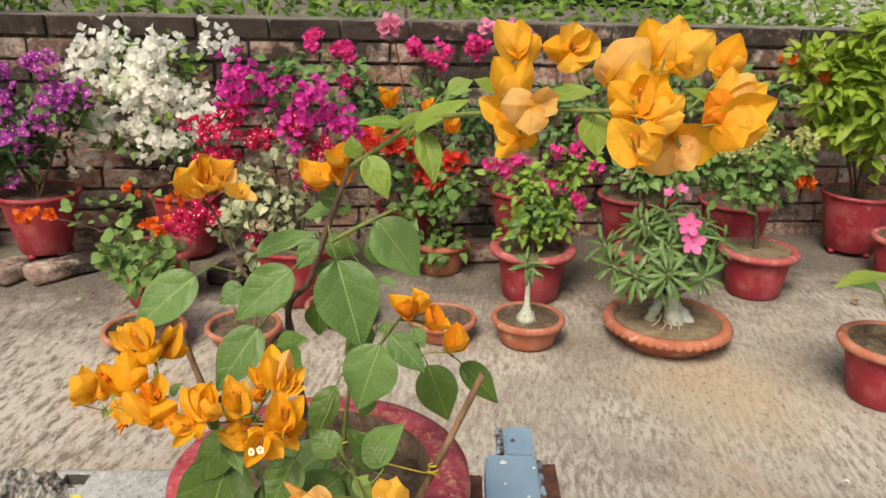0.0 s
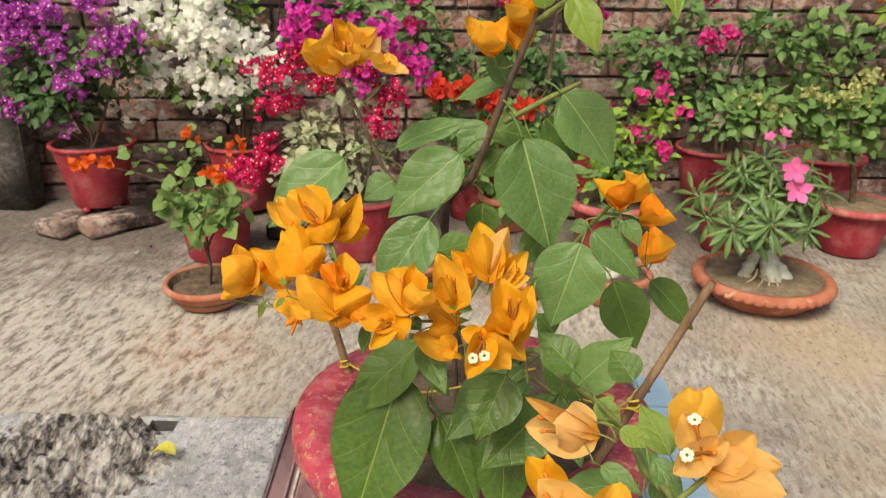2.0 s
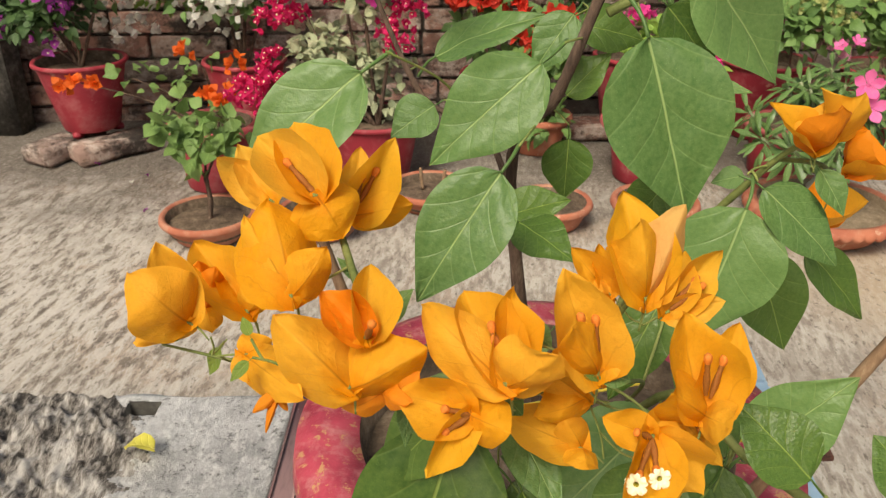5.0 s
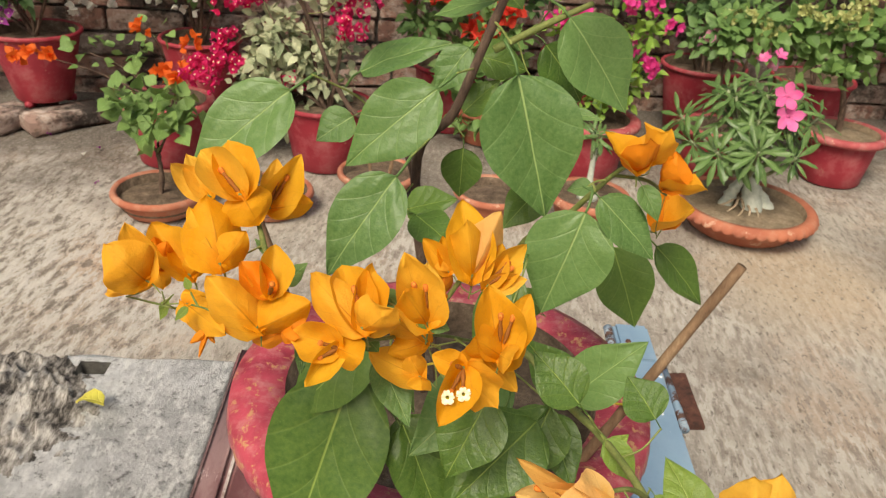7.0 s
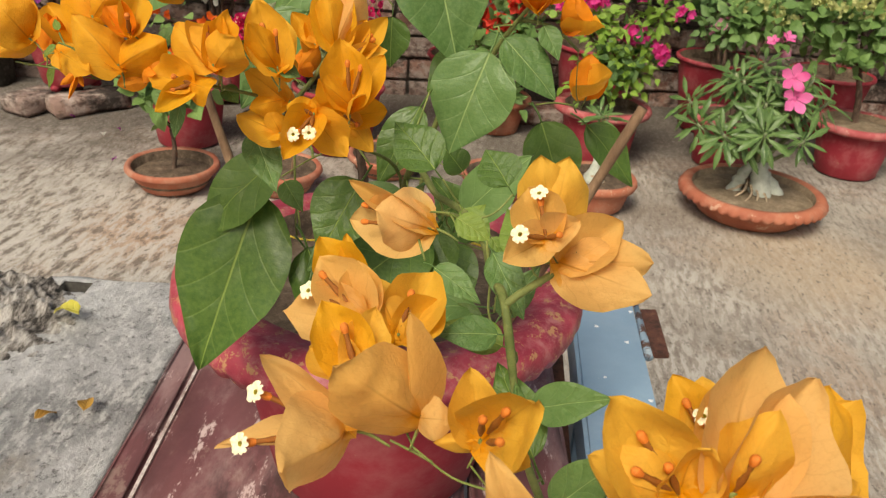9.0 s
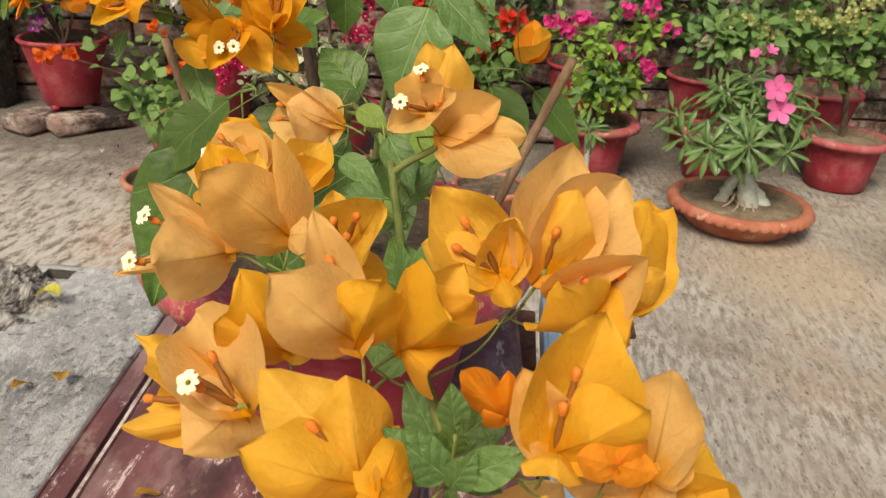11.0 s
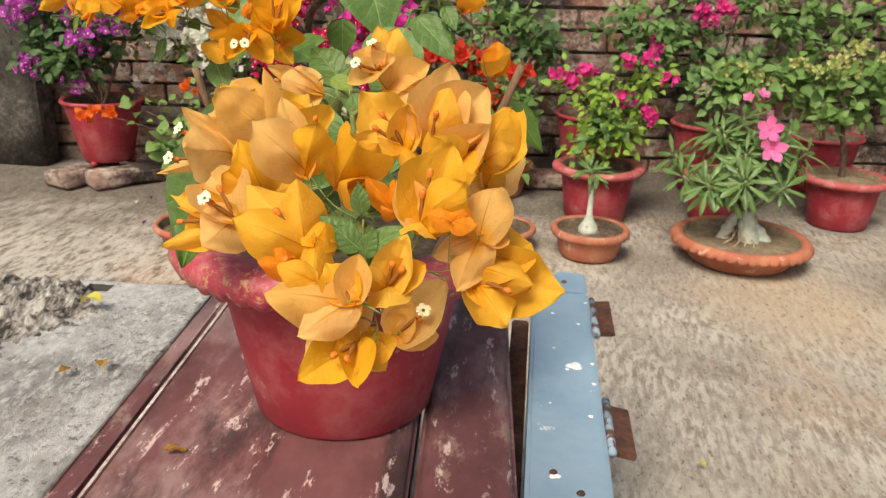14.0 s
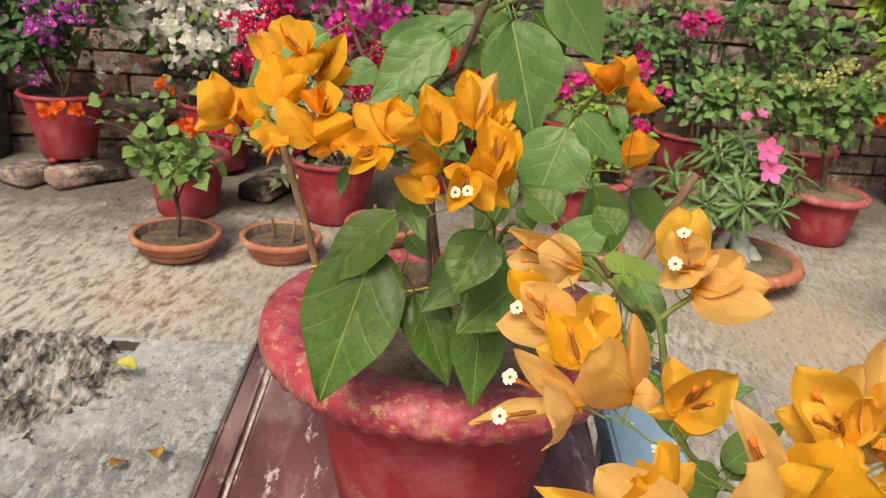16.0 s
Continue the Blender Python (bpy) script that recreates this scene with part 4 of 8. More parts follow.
shrub("bougainvillea_shrub", "white bougainvillea with a rounded blooming crown", (-1.000, 2.640, 0.210),
      [(-1.038, 2.580, 0.385), (-1.110, 2.580, 0.591), (-0.938, 2.580, 0.542), (-0.812, 2.580, 0.746)],
      [("clear", (-1.072, 2.560, 0.590), (0.200, 0.110, 0.165), 16),
       ("mid", (-1.054, 2.580, 0.556), (0.170, 0.100, 0.132), 5),
       ("fresh", (-1.224, 2.580, 0.435), (0.075, 0.075, 0.057), 3),
       ("mid", (-1.026, 2.580, 0.414), (0.113, 0.100, 0.023), 5)],
      [("white", (-1.175, 2.580, 0.725), (0.075, 0.075, 0.045), 7),
       ("white", (-1.023, 2.580, 0.703), (0.113, 0.100, 0.064), 12),
       ("white", (-1.128, 2.580, 0.608), (0.141, 0.100, 0.068), 16),
       ("white", (-0.975, 2.580, 0.577), (0.117, 0.100, 0.079), 16),
       ("white", (-0.891, 2.580, 0.515), (0.057, 0.064, 0.064), 6),
       ("white", (-1.240, 2.580, 0.472), (0.064, 0.064, 0.030), 6),
       ("white", (-1.313, 2.580, 0.368), (0.049, 0.049, 0.023), 3),
       ("white", (-1.081, 2.580, 0.470), (0.075, 0.075, 0.049), 7),
       ("white", (-0.820, 2.580, 0.745), (0.057, 0.057, 0.015), 3),
       ("white", (-1.271, 2.580, 0.649), (0.064, 0.064, 0.034), 6),
       ("white", (-0.965, 2.580, 0.436), (0.068, 0.068, 0.026), 5),
       ("white", (-1.040, 2.580, 0.361), (0.019, 0.019, 0.011), 2)], 2, stem=0.0060)
shrub("bougainvillea_shrub", "variegated bougainvillea with magenta and red flowers", (-0.525, 2.285, 0.160),
      [(-0.601, 2.320, 0.508), (-0.708, 2.320, 0.451), (-0.480, 2.320, 0.513), (-0.529, 2.320, 0.644), (-0.647, 2.320, 0.185)],
      [("pale", (-0.608, 2.320, 0.279), (0.144, 0.100, 0.127), 20),
       ("pale", (-0.532, 2.320, 0.477), (0.119, 0.100, 0.102), 5),
       ("pale", (-0.716, 2.320, 0.273), (0.059, 0.100, 0.136), 6),
       ("pale", (-0.594, 2.320, 0.113), (0.119, 0.100, 0.042), 7),
       ("mid", (-0.511, 2.320, 0.661), (0.102, 0.100, 0.068), 6)],
      [("magenta", (-0.681, 2.320, 0.654), (0.058, 0.058, 0.058), 6),
       ("magenta", (-0.596, 2.320, 0.657), (0.085, 0.085, 0.044), 6),
       ("magenta", (-0.453, 2.320, 0.614), (0.081, 0.081, 0.058), 9),
       ("magenta", (-0.377, 2.320, 0.534), (0.034, 0.051, 0.051), 4),
       ("magenta", (-0.513, 2.320, 0.545), (0.068, 0.068, 0.034), 4),
       ("crimson", (-0.757, 2.320, 0.518), (0.068, 0.068, 0.041), 6),
       ("crimson", (-0.675, 2.320, 0.589), (0.058, 0.058, 0.034), 4),
       ("crimson", (-0.513, 2.320, 0.554), (0.061, 0.061, 0.034), 5),
       ("crimson", (-0.463, 2.320, 0.471), (0.061, 0.061, 0.037), 5),
       ("crimson", (-0.744, 2.320, 0.432), (0.061, 0.061, 0.034), 5),
       ("crimson", (-0.464, 2.320, 0.393), (0.061, 0.061, 0.030), 4),
       ("crimson", (-0.795, 2.320, 0.323), (0.024, 0.041, 0.041), 3),
       ("crimson", (-0.619, 2.320, 0.214), (0.024, 0.024, 0.017), 2),
       ("crimson", (-0.601, 2.320, 0.508), (0.068, 0.068, 0.034), 4)], 3, stem=0.0060)
shrub("bougainvillea_shrub", "tall bougainvillea with crimson and pink flower heads", (-0.215, 2.700, 0.180),
      [(-0.505, 2.720, 0.728), (-0.161, 2.720, 0.721), (0.007, 2.720, 0.726), (-0.276, 2.720, 0.790), (-0.348, 2.720, 0.507)],
      [("dark", (-0.368, 2.720, 0.526), (0.119, 0.100, 0.139), 9),
       ("mid", (-0.135, 2.720, 0.554), (0.119, 0.100, 0.119), 7),
       ("dark", (0.023, 2.720, 0.465), (0.119, 0.100, 0.119), 8),
       ("mid", (-0.428, 2.720, 0.656), (0.119, 0.100, 0.060), 3)],
      [("pink", (-0.543, 2.720, 0.763), (0.052, 0.052, 0.040), 5),
       ("pink", (-0.447, 2.720, 0.739), (0.052, 0.056, 0.056), 7),
       ("pink", (-0.200, 2.720, 0.756), (0.048, 0.048, 0.036), 4),
       ("pink", (-0.133, 2.720, 0.722), (0.052, 0.052, 0.048), 5),
       ("pink", (0.006, 2.720, 0.754), (0.060, 0.068, 0.068), 8),
       ("pink", (-0.428, 2.720, 0.628), (0.048, 0.048, 0.024), 2),
       ("blush", (-0.277, 2.720, 0.811), (0.044, 0.044, 0.024), 4),
       ("blush", (0.132, 2.720, 0.802), (0.060, 0.060, 0.024), 4),
       ("blush", (0.058, 2.720, 0.809), (0.044, 0.044, 0.024), 3)], 4, stem=0.0060)
shrub("bougainvillea_shrub", "coral bougainvillea spilling over a red pot", (-0.095, 2.600, 0.090),
      [(-0.152, 2.550, 0.319), (-0.062, 2.550, 0.380), (-0.212, 2.550, 0.429), (-0.109, 2.550, 0.185)],
      [("round", (-0.078, 2.550, 0.323), (0.093, 0.100, 0.112), 10),
       ("round", (-0.206, 2.550, 0.239), (0.074, 0.074, 0.074), 5),
       ("round", (-0.106, 2.550, 0.105), (0.056, 0.074, 0.074), 4),
       ("mid", (-0.248, 2.550, 0.390), (0.093, 0.093, 0.074), 5)],
      [("coral", (-0.125, 2.550, 0.339), (0.041, 0.041, 0.034), 5),
       ("coral", (-0.231, 2.550, 0.456), (0.056, 0.056, 0.030), 4),
       ("coral", (-0.054, 2.550, 0.412), (0.026, 0.026, 0.015), 2),
       ("coral", (-0.175, 2.550, 0.440), (0.048, 0.048, 0.026), 3),
       ("coral", (-0.324, 2.550, 0.452), (0.048, 0.048, 0.026), 3)], 5, stem=0.0060)
shrub("bougainvillea_shrub", "young orange bougainvillea trailing out of its pot", (-0.940, 2.215, 0.150),
      [(-0.963, 2.190, 0.364), (-1.129, 2.190, 0.286), (-0.849, 2.190, 0.266), (-1.274, 2.190, 0.269)],
      [("sparse", (-0.968, 2.190, 0.312), (0.05, 0.054, 0.06), 3),
       ("sparse", (-1.145, 2.190, 0.302), (0.054, 0.054, 0.016), 1),
       ("sparse", (-1.051, 2.190, 0.183), (0.048, 0.054, 0.054), 2),
       ("sparse", (-0.873, 2.190, 0.176), (0.048, 0.048, 0.048), 2),
       ("sparse", (-1.078, 2.190, 0.262), (0.042, 0.042, 0.013), 1)],
      [("russet", (-1.292, 2.190, 0.268), (0.042, 0.042, 0.013), 2),
       ("russet", (-1.218, 2.190, 0.284), (0.013, 0.013, 0.010), 1),
       ("russet", (-0.893, 2.190, 0.264), (0.054, 0.054, 0.016), 4),
       ("russet", (-0.963, 2.190, 0.364), (0.032, 0.038, 0.038), 1),
       ("crimson", (-0.805, 2.190, 0.277), (0.058, 0.058, 0.022), 5),
       ("russet", (-0.844, 2.190, 0.336), (0.029, 0.029, 0.010), 1),
       ("crimson", (-0.744, 2.190, 0.290), (0.026, 0.026, 0.016), 2)], 6, stem=0.0040)
shrub("small_tree", "little heart-leaved tree in a terracotta bowl", (-0.842, 1.897, 0.038),
      [(-0.838, 1.920, 0.202), (-0.908, 1.920, 0.214), (-0.780, 1.920, 0.238)],
      [("airy", (-0.861, 1.920, 0.209), (0.077, 0.077, 0.045), 8),
       ("airy", (-0.904, 1.920, 0.254), (0.039, 0.039, 0.025), 2),
       ("airy", (-0.794, 1.920, 0.261), (0.050, 0.050, 0.036), 3)],
      [], 7, stem=0.0060)
shrub("bougainvillea_topiary", "clipped bougainvillea tree with bright pink flower heads", (0.212, 2.410, 0.145),
      [(0.204, 2.420, 0.296), (0.136, 2.420, 0.383), (0.271, 2.420, 0.407), (0.345, 2.420, 0.358), (0.082, 2.420, 0.416)],
      [("clear", (0.230, 2.420, 0.298), (0.110, 0.100, 0.092), 22),
       ("clear", (0.135, 2.420, 0.392), (0.064, 0.064, 0.042), 6),
       ("clear", (0.305, 2.420, 0.418), (0.064, 0.064, 0.053), 8),
       ("clear", (0.183, 2.420, 0.231), (0.081, 0.081, 0.039), 7),
       ("mid", (0.231, 2.420, 0.279), (0.088, 0.088, 0.081), 6)],
      [("pink", (0.063, 2.420, 0.432), (0.021, 0.021, 0.011), 1),
       ("pink", (0.108, 2.420, 0.413), (0.025, 0.025, 0.014), 2),
       ("pink", (0.157, 2.420, 0.446), (0.025, 0.025, 0.011), 2),
       ("pink", (0.258, 2.420, 0.368), (0.039, 0.039, 0.021), 4),
       ("pink", (0.344, 2.420, 0.331), (0.018, 0.018, 0.011), 2),
       ("pink", (0.323, 2.420, 0.483), (0.011, 0.011, 0.007), 1),
       ("pink", (0.268, 2.420, 0.477), (0.014, 0.014, 0.007), 1),
       ("pink", (0.388, 2.420, 0.427), (0.011, 0.011, 0.007), 1)], 8, stem=0.0090)
shrub("lantana_topiary", "clipped shrub with pale yellow-green flower heads", (0.957, 2.560, 0.130),
      [(0.935, 2.560, 0.298), (0.827, 2.560, 0.421), (0.980, 2.560, 0.429), (0.883, 2.560, 0.496)],
      [("round", (0.883, 2.560, 0.397), (0.159, 0.100, 0.097), 11),
       ("round", (0.741, 2.560, 0.417), (0.075, 0.075, 0.056), 3),
       ("round", (1.014, 2.560, 0.430), (0.086, 0.086, 0.075), 4),
       ("round", (0.911, 2.560, 0.334), (0.131, 0.100, 0.056), 3)],
      [("cream", (0.924, 2.560, 0.453), (0.064, 0.064, 0.037), 5),
       ("cream", (0.834, 2.560, 0.484), (0.075, 0.075, 0.037), 5),
       ("cream", (1.015, 2.560, 0.510), (0.075, 0.075, 0.034), 5),
       ("cream", (0.750, 2.560, 0.472), (0.049, 0.049, 0.026), 3),
       ("cream", (0.957, 2.560, 0.552), (0.067, 0.067, 0.030), 3),
       ("cream", (0.669, 2.560, 0.432), (0.067, 0.067, 0.037), 4),
       ("cream", (0.895, 2.560, 0.523), (0.045, 0.045, 0.030), 2),
       ("cream", (1.057, 2.560, 0.512), (0.037, 0.049, 0.049), 2),
       ("russet", (1.056, 2.560, 0.387), (0.045, 0.045, 0.015), 3)], 9, stem=0.0090)
shrub("bougainvillea_shrub", "dense dark green bougainvillea with few magenta flowers", (0.600, 2.850, 0.210),
      [(0.501, 2.850, 0.600), (0.351, 2.850, 0.556), (0.633, 2.850, 0.605), (0.560, 2.850, 0.426)],
      [("mid", (0.417, 2.850, 0.479), (0.166, 0.100, 0.125), 9),
       ("dark", (0.570, 2.850, 0.506), (0.146, 0.100, 0.166), 8),
       ("mid", (0.275, 2.850, 0.533), (0.125, 0.100, 0.083), 5),
       ("mid", (0.665, 2.850, 0.370), (0.125, 0.100, 0.083), 6),
       ("mid", (0.693, 2.850, 0.588), (0.104, 0.100, 0.125), 4),
       ("mid", (0.437, 2.850, 0.655), (0.187, 0.100, 0.062), 3)],
      [("pink", (0.511, 2.850, 0.591), (0.046, 0.046, 0.029), 4),
       ("pink", (0.604, 2.850, 0.614), (0.033, 0.033, 0.029), 3),
       ("pink", (0.377, 2.850, 0.488), (0.042, 0.042, 0.017), 2),
       ("pink", (0.525, 2.850, 0.715), (0.050, 0.050, 0.029), 2),
       ("pink", (0.185, 2.850, 0.665), (0.033, 0.033, 0.021), 1)], 10, stem=0.0060)
shrub("shrub", "leafy shrub with small pinkish flower heads behind the desert rose", (0.585, 2.500, 0.120),
      [(0.557, 2.500, 0.403), (0.640, 2.500, 0.425)],
      [("round", (0.606, 2.500, 0.424), (0.091, 0.091, 0.055), 7),
       ("mid", (0.540, 2.500, 0.402), (0.073, 0.073, 0.055), 5)],
      [("blush", (0.524, 2.500, 0.393), (0.029, 0.029, 0.018), 1),
       ("blush", (0.684, 2.500, 0.356), (0.026, 0.026, 0.011), 1),
       ("cream", (0.583, 2.500, 0.467), (0.066, 0.066, 0.026), 4),
       ("cream", (0.654, 2.500, 0.444), (0.037, 0.037, 0.018), 2)], 11, stem=0.0060)
shrub("shrub", "green shrub in the back row of pots", (1.000, 2.970, 0.170),
      [(0.858, 2.960, 0.560), (0.964, 2.960, 0.505)],
      [("mid", (0.848, 2.960, 0.500), (0.108, 0.100, 0.130), 5),
       ("round", (0.954, 2.960, 0.564), (0.130, 0.100, 0.151), 5),
       ("mid", (1.085, 2.960, 0.589), (0.108, 0.100, 0.130), 4)],
      [("russet", (1.079, 2.960, 0.724), (0.056, 0.056, 0.022), 2)], 12, stem=0.0060)
shrub("lime_shrub", "shrub with large yellow-green leaves in a red pot", (1.470, 3.030, 0.210),
      [(1.304, 2.920, 0.648), (1.213, 2.920, 0.723), (1.369, 2.920, 0.708), (1.459, 2.920, 0.349)],
      [("lime", (1.304, 2.920, 0.648), (0.119, 0.120, 0.171), 14),
       ("lime", (1.178, 2.920, 0.702), (0.064, 0.085, 0.085), 4),
       ("lime", (1.419, 2.920, 0.553), (0.064, 0.120, 0.192), 10),
       ("lime", (1.356, 2.920, 0.822), (0.085, 0.107, 0.107), 6),
       ("lime", (1.291, 2.920, 0.508), (0.085, 0.085, 0.051), 3)],
      [("russet", (1.182, 2.920, 0.683), (0.055, 0.055, 0.017), 2)], 13, stem=0.0070)


def desert_rose(root, size, leaves, label, seed, flower=False):
    """A swollen grey trunk with bare roots and whorls of narrow leaves."""
    rnd = random.Random(seed)
    a = thing("desert_rose", label, "potted plant", root)
    bm = bmesh.new()
    if flower:
        for dx, dy, r, h in ((-0.030, 0.0, 0.020, 0.075), (0.014, -0.014, 0.030, 0.085), (0.044, 0.008, 0.020, 0.06)):
            tube(bm, [(dx * 1.5, dy - 0.01, -0.01), (dx * 1.1, dy, h * 0.35), (dx * 0.7, dy * 0.6, h * 0.75), (0.004, 0.004, h + 0.02)], r, r * 0.45, 12, 5, 0.35)
    else:
        lathe(bm, [(0.012, -0.008), (0.027, 0.002), (0.026, 0.016), (0.014, 0.034), (0.008, 0.055), (0.006, 0.13), (0.005, 0.15)], 14)
    part("trunk", bm, M_CAUDEX, a, "swollen pale grey-green trunk")
    for k in range(22 if flower else 6):
        ang = rnd.uniform(0, 6.28)
        r = size * rnd.uniform(0.12, 0.22) if flower else 0.035
        bm = bmesh.new()
        tube(bm, [(0.02 * math.cos(ang), 0.02 * math.sin(ang), 0.025), (r * 0.6 * math.cos(ang + 0.2), r * 0.6 * math.sin(ang + 0.2), 0.012), (r * math.cos(ang), r * math.sin(ang), -0.004)], 0.0045, 0.0015, 6, 4)
        part("root", bm, M_ROOT, a, "exposed pale root")
    tips = list(leaves)
    if flower:
        tips += [(x * rnd.uniform(0.5, 0.95) + rnd.uniform(-0.03, 0.03), y * rnd.uniform(0.5, 1.1) - 0.02, z * rnd.uniform(0.85, 1.05)) for x, y, z in leaves if z > 0.24]
    for x, y, z in tips:
        bm = bmesh.new()
        tube(bm, [(0, 0, 0.08 if flower else 0.14), (x * 0.45, y * 0.45, z * 0.62), (x, y, z)], 0.007 if flower else 0.005, 0.0035, 8, 5)
        part("branch", bm, M_TWIG, a)
        bm = bmesh.new()
        way = Vector((x * 1.2, y * 1.2, 0.12 if flower else 0.05)).normalized()
        base = frame_of(way + Vector((0, -0.45, 0.35)), (0.2, 0.9, 0.3), (x, y, z))
        n = 17 if flower else 9
        for k in range(n):
            out = base @ Matrix.Rotation(2.4 * k, 4, "Y") @ Matrix.Translation((0, -0.002 * k, 0.003)) @ Matrix.Rotation(radians(rnd.uniform(48, 68) + 42 * k / n), 4, "X")
            s = size * 0.165 * rnd.uniform(0.7, 1.15)
            blade(bm, out, s, s * 0.21, 2, 6, 0.25, -0.40, 0.02, (0.66, 0.8), 0.3, k)
        part("leaf_whorl", bm, L_ADENIUM, a, "whorl of narrow green leaves")
    return a


M_TWIG = mottled("desert_rose_twig", [(0.3, (0.10, 0.13, 0.06)), (0.7, (0.24, 0.27, 0.16))], 30, 120, 0.6, 0.3)
M_CAUDEX = mottled("desert_rose_bark", [(0.3, (0.34, 0.37, 0.31)), (0.6, (0.52, 0.55, 0.48)), (0.8, (0.66, 0.66, 0.60))], 16, 90, 0.5, 0.25)
M_ROOT = mottled("pale_root", [(0.3, (0.36, 0.27, 0.18)), (0.7, (0.60, 0.48, 0.35))], 30, 120, 0.85, 0.5)
P_ROSE = blade_material("pink_petal", (0.82, 0.08, 0.34), (0.87, 0.17, 0.46), (0.80, 0.40, 0.55), 0.5, 0.3, vein_share=0.3)
rose = desert_rose((0.588, 2.135, 0.053), 0.42, ((-0.17, -0.03, 0.17), (-0.12, -0.10, 0.17), (-0.035, -0.13, 0.19), (-0.095, 0.02, 0.29), (-0.03, 0.03, 0.32), (0.055, -0.03, 0.27), (0.10, 0.0, 0.21),
                                               (0.135, 0.02, 0.24), (0.065, -0.10, 0.175), (-0.19, 0.04, 0.21), (-0.03, -0.06, 0.245), (0.08, 0.08, 0.29), (-0.10, 0.08, 0.26), (-0.07, -0.09, 0.16), (0.02, 0.09, 0.25)),
                   "desert rose with a swollen trunk and pink flowers", 5, True)


def pink_flower(parent, at, face, size):
    bm = bmesh.new()
    m = frame_of(face, (0.1, 0.2, 1), at)
    tube(bm, [m @ Vector((0, -size * 0.8, 0)), m @ Vector((0, -size * 0.3, 0.0)), m @ Vector((0, 0, 0))], size * 0.06, size * 0.16, 8, 3)
    f = part("flower", bm, P_ROSE, parent, "open five-petalled pink flower")
    for k in range(5):
        bm = bmesh.new()
        blade(bm, m @ Matrix.Rotation(1.2566 * k, 4, "Y") @ Matrix.Translation((0, 0, size * 0.05)) @ Matrix.Rotation(radians(80), 4, "X"), size, size * 0.72, 2, 5, -0.1, 0.25, 0.05, (0.62, 0.7), 0.4, k)
        part("petal", bm, P_ROSE, f)


pink_flower(rose, (0.013, -0.075, 0.312), (-0.1, -0.95, 0.3), 0.034)
pink_flower(rose, (0.026, -0.08, 0.265), (0.1, -0.95, 0.25), 0.037)
pink_flower(rose, (0.004, 0.01, 0.385), (0.2, -0.6, 0.8), 0.018)
pink_flower(rose, (-0.03, 0.01, 0.375), (-0.4, -0.6, 0.7), 0.016)
desert_rose((0.187, 2.063, 0.060), 0.30, ((0.0, -0.004, 0.172), (-0.010, -0.006, 0.176), (0.012, 0.0, 0.168)), "young desert rose with a round bulb and few leaves", 8)

# large-leaved plant at the near right
plant = thing("broad_leaf_plant", "young plant with a few broad glossy leaves", "potted plant", (1.070, 1.840, 0.128))
for k, (x, y, z, s, turn) in enumerate(((-0.03, -0.03, 0.20, 0.16, 100), (0.05, -0.06, 0.15, 0.15, 200), (0.06, 0.04, 0.23, 0.15, -40), (-0.02, 0.05, 0.13, 0.13, 40))):
    bm = bmesh.new()
    tube(bm, [(0, 0, 0), (x * 0.5, y * 0.5, z * 0.6), (x, y, z)], 0.005, 0.003, 7, 5)
    stalk = part("stalk", bm, M_GREEN_STEM, plant)
    bm = bmesh.new()
    blade(bm, pose(x, y, z, 8, 0, turn), s, s * 0.5, 3, 9, 0.2, 0.35, 0.02, (0.5, 0.8), 1, k)
    part("leaf", bm, M_LEAF_YOUNG if k == 0 else M_LEAF, stalk)

# twigs standing in two of the bowls
for bx, by in ((-0.588, 1.952), (-0.355, 2.14)):
    for dx, dy, h in ((-0.02, 0.01, 0.055), (0.03, -0.01, 0.06)):
        bm = bmesh.new()
        tube(bm, [(bx + dx, by + dy, 0.038), (bx + dx * 1.2, by + dy, 0.04 + h * 0.5), (bx + dx * 1.3, by + dy, 0.04 + h)], 0.005, 0.004, 7, 4, 0.3)
        c = new("cutting", link_mesh("cutting", bm, M_STICK))
        tagged(c, "short bare cutting stuck in a terracotta bowl", "cutting", "cuttings in bowls")

# small things on the floor and on the bench
def fallen(name, at, size, mat, label, category, turn=0, curl=0.5):
    bm = bmesh.new()
    blade(bm, pose(0, 0, 0, 0, 0, turn), size, size * 0.55, 2, 5, 0.4, curl, 0.08, (0.45, 0.8), 1, turn)
    low = min(v.co.z for v in bm.verts)
    bmesh.ops.translate(bm, verts=bm.verts[:], vec=(*at[:2], (at[2] or floor_at(at[0])) - low + 0.001))
    tagged(new(name, link_mesh(name, bm, mat)), label, category, "fallen bits")


M_DRY = blade_material("dry_leaf", (0.33, 0.17, 0.03), (0.46, 0.26, 0.05), (0.30, 0.15, 0.03), 0.7, 0.2)
M_YLEAF = blade_material("yellow_leaf", (0.55, 0.50, 0.06), (0.66, 0.60, 0.10), (0.70, 0.62, 0.2), 0.5, 0.3)
P_FALL = petal_material("fallen_purple", (0.20, 0.012, 0.20), (0.30, 0.02, 0.28))
fallen("fallen_leaf", (-0.414, 0.804, TOP), 0.040, M_YLEAF, "small yellow fallen leaf on the grey slab", "leaf", 70)
for x, y, z, s, a in ((-0.335, 0.672, TOP, 0.024, 20), (-0.370, 0.655, TOP, 0.019, -30), (-0.204, 0.554, TOP, 0.018, -60)):
    fallen("fallen_leaf", (x, y, z), s, M_DRY, "dry curled brown leaf scrap on the bench", "leaf", a, 0.35)
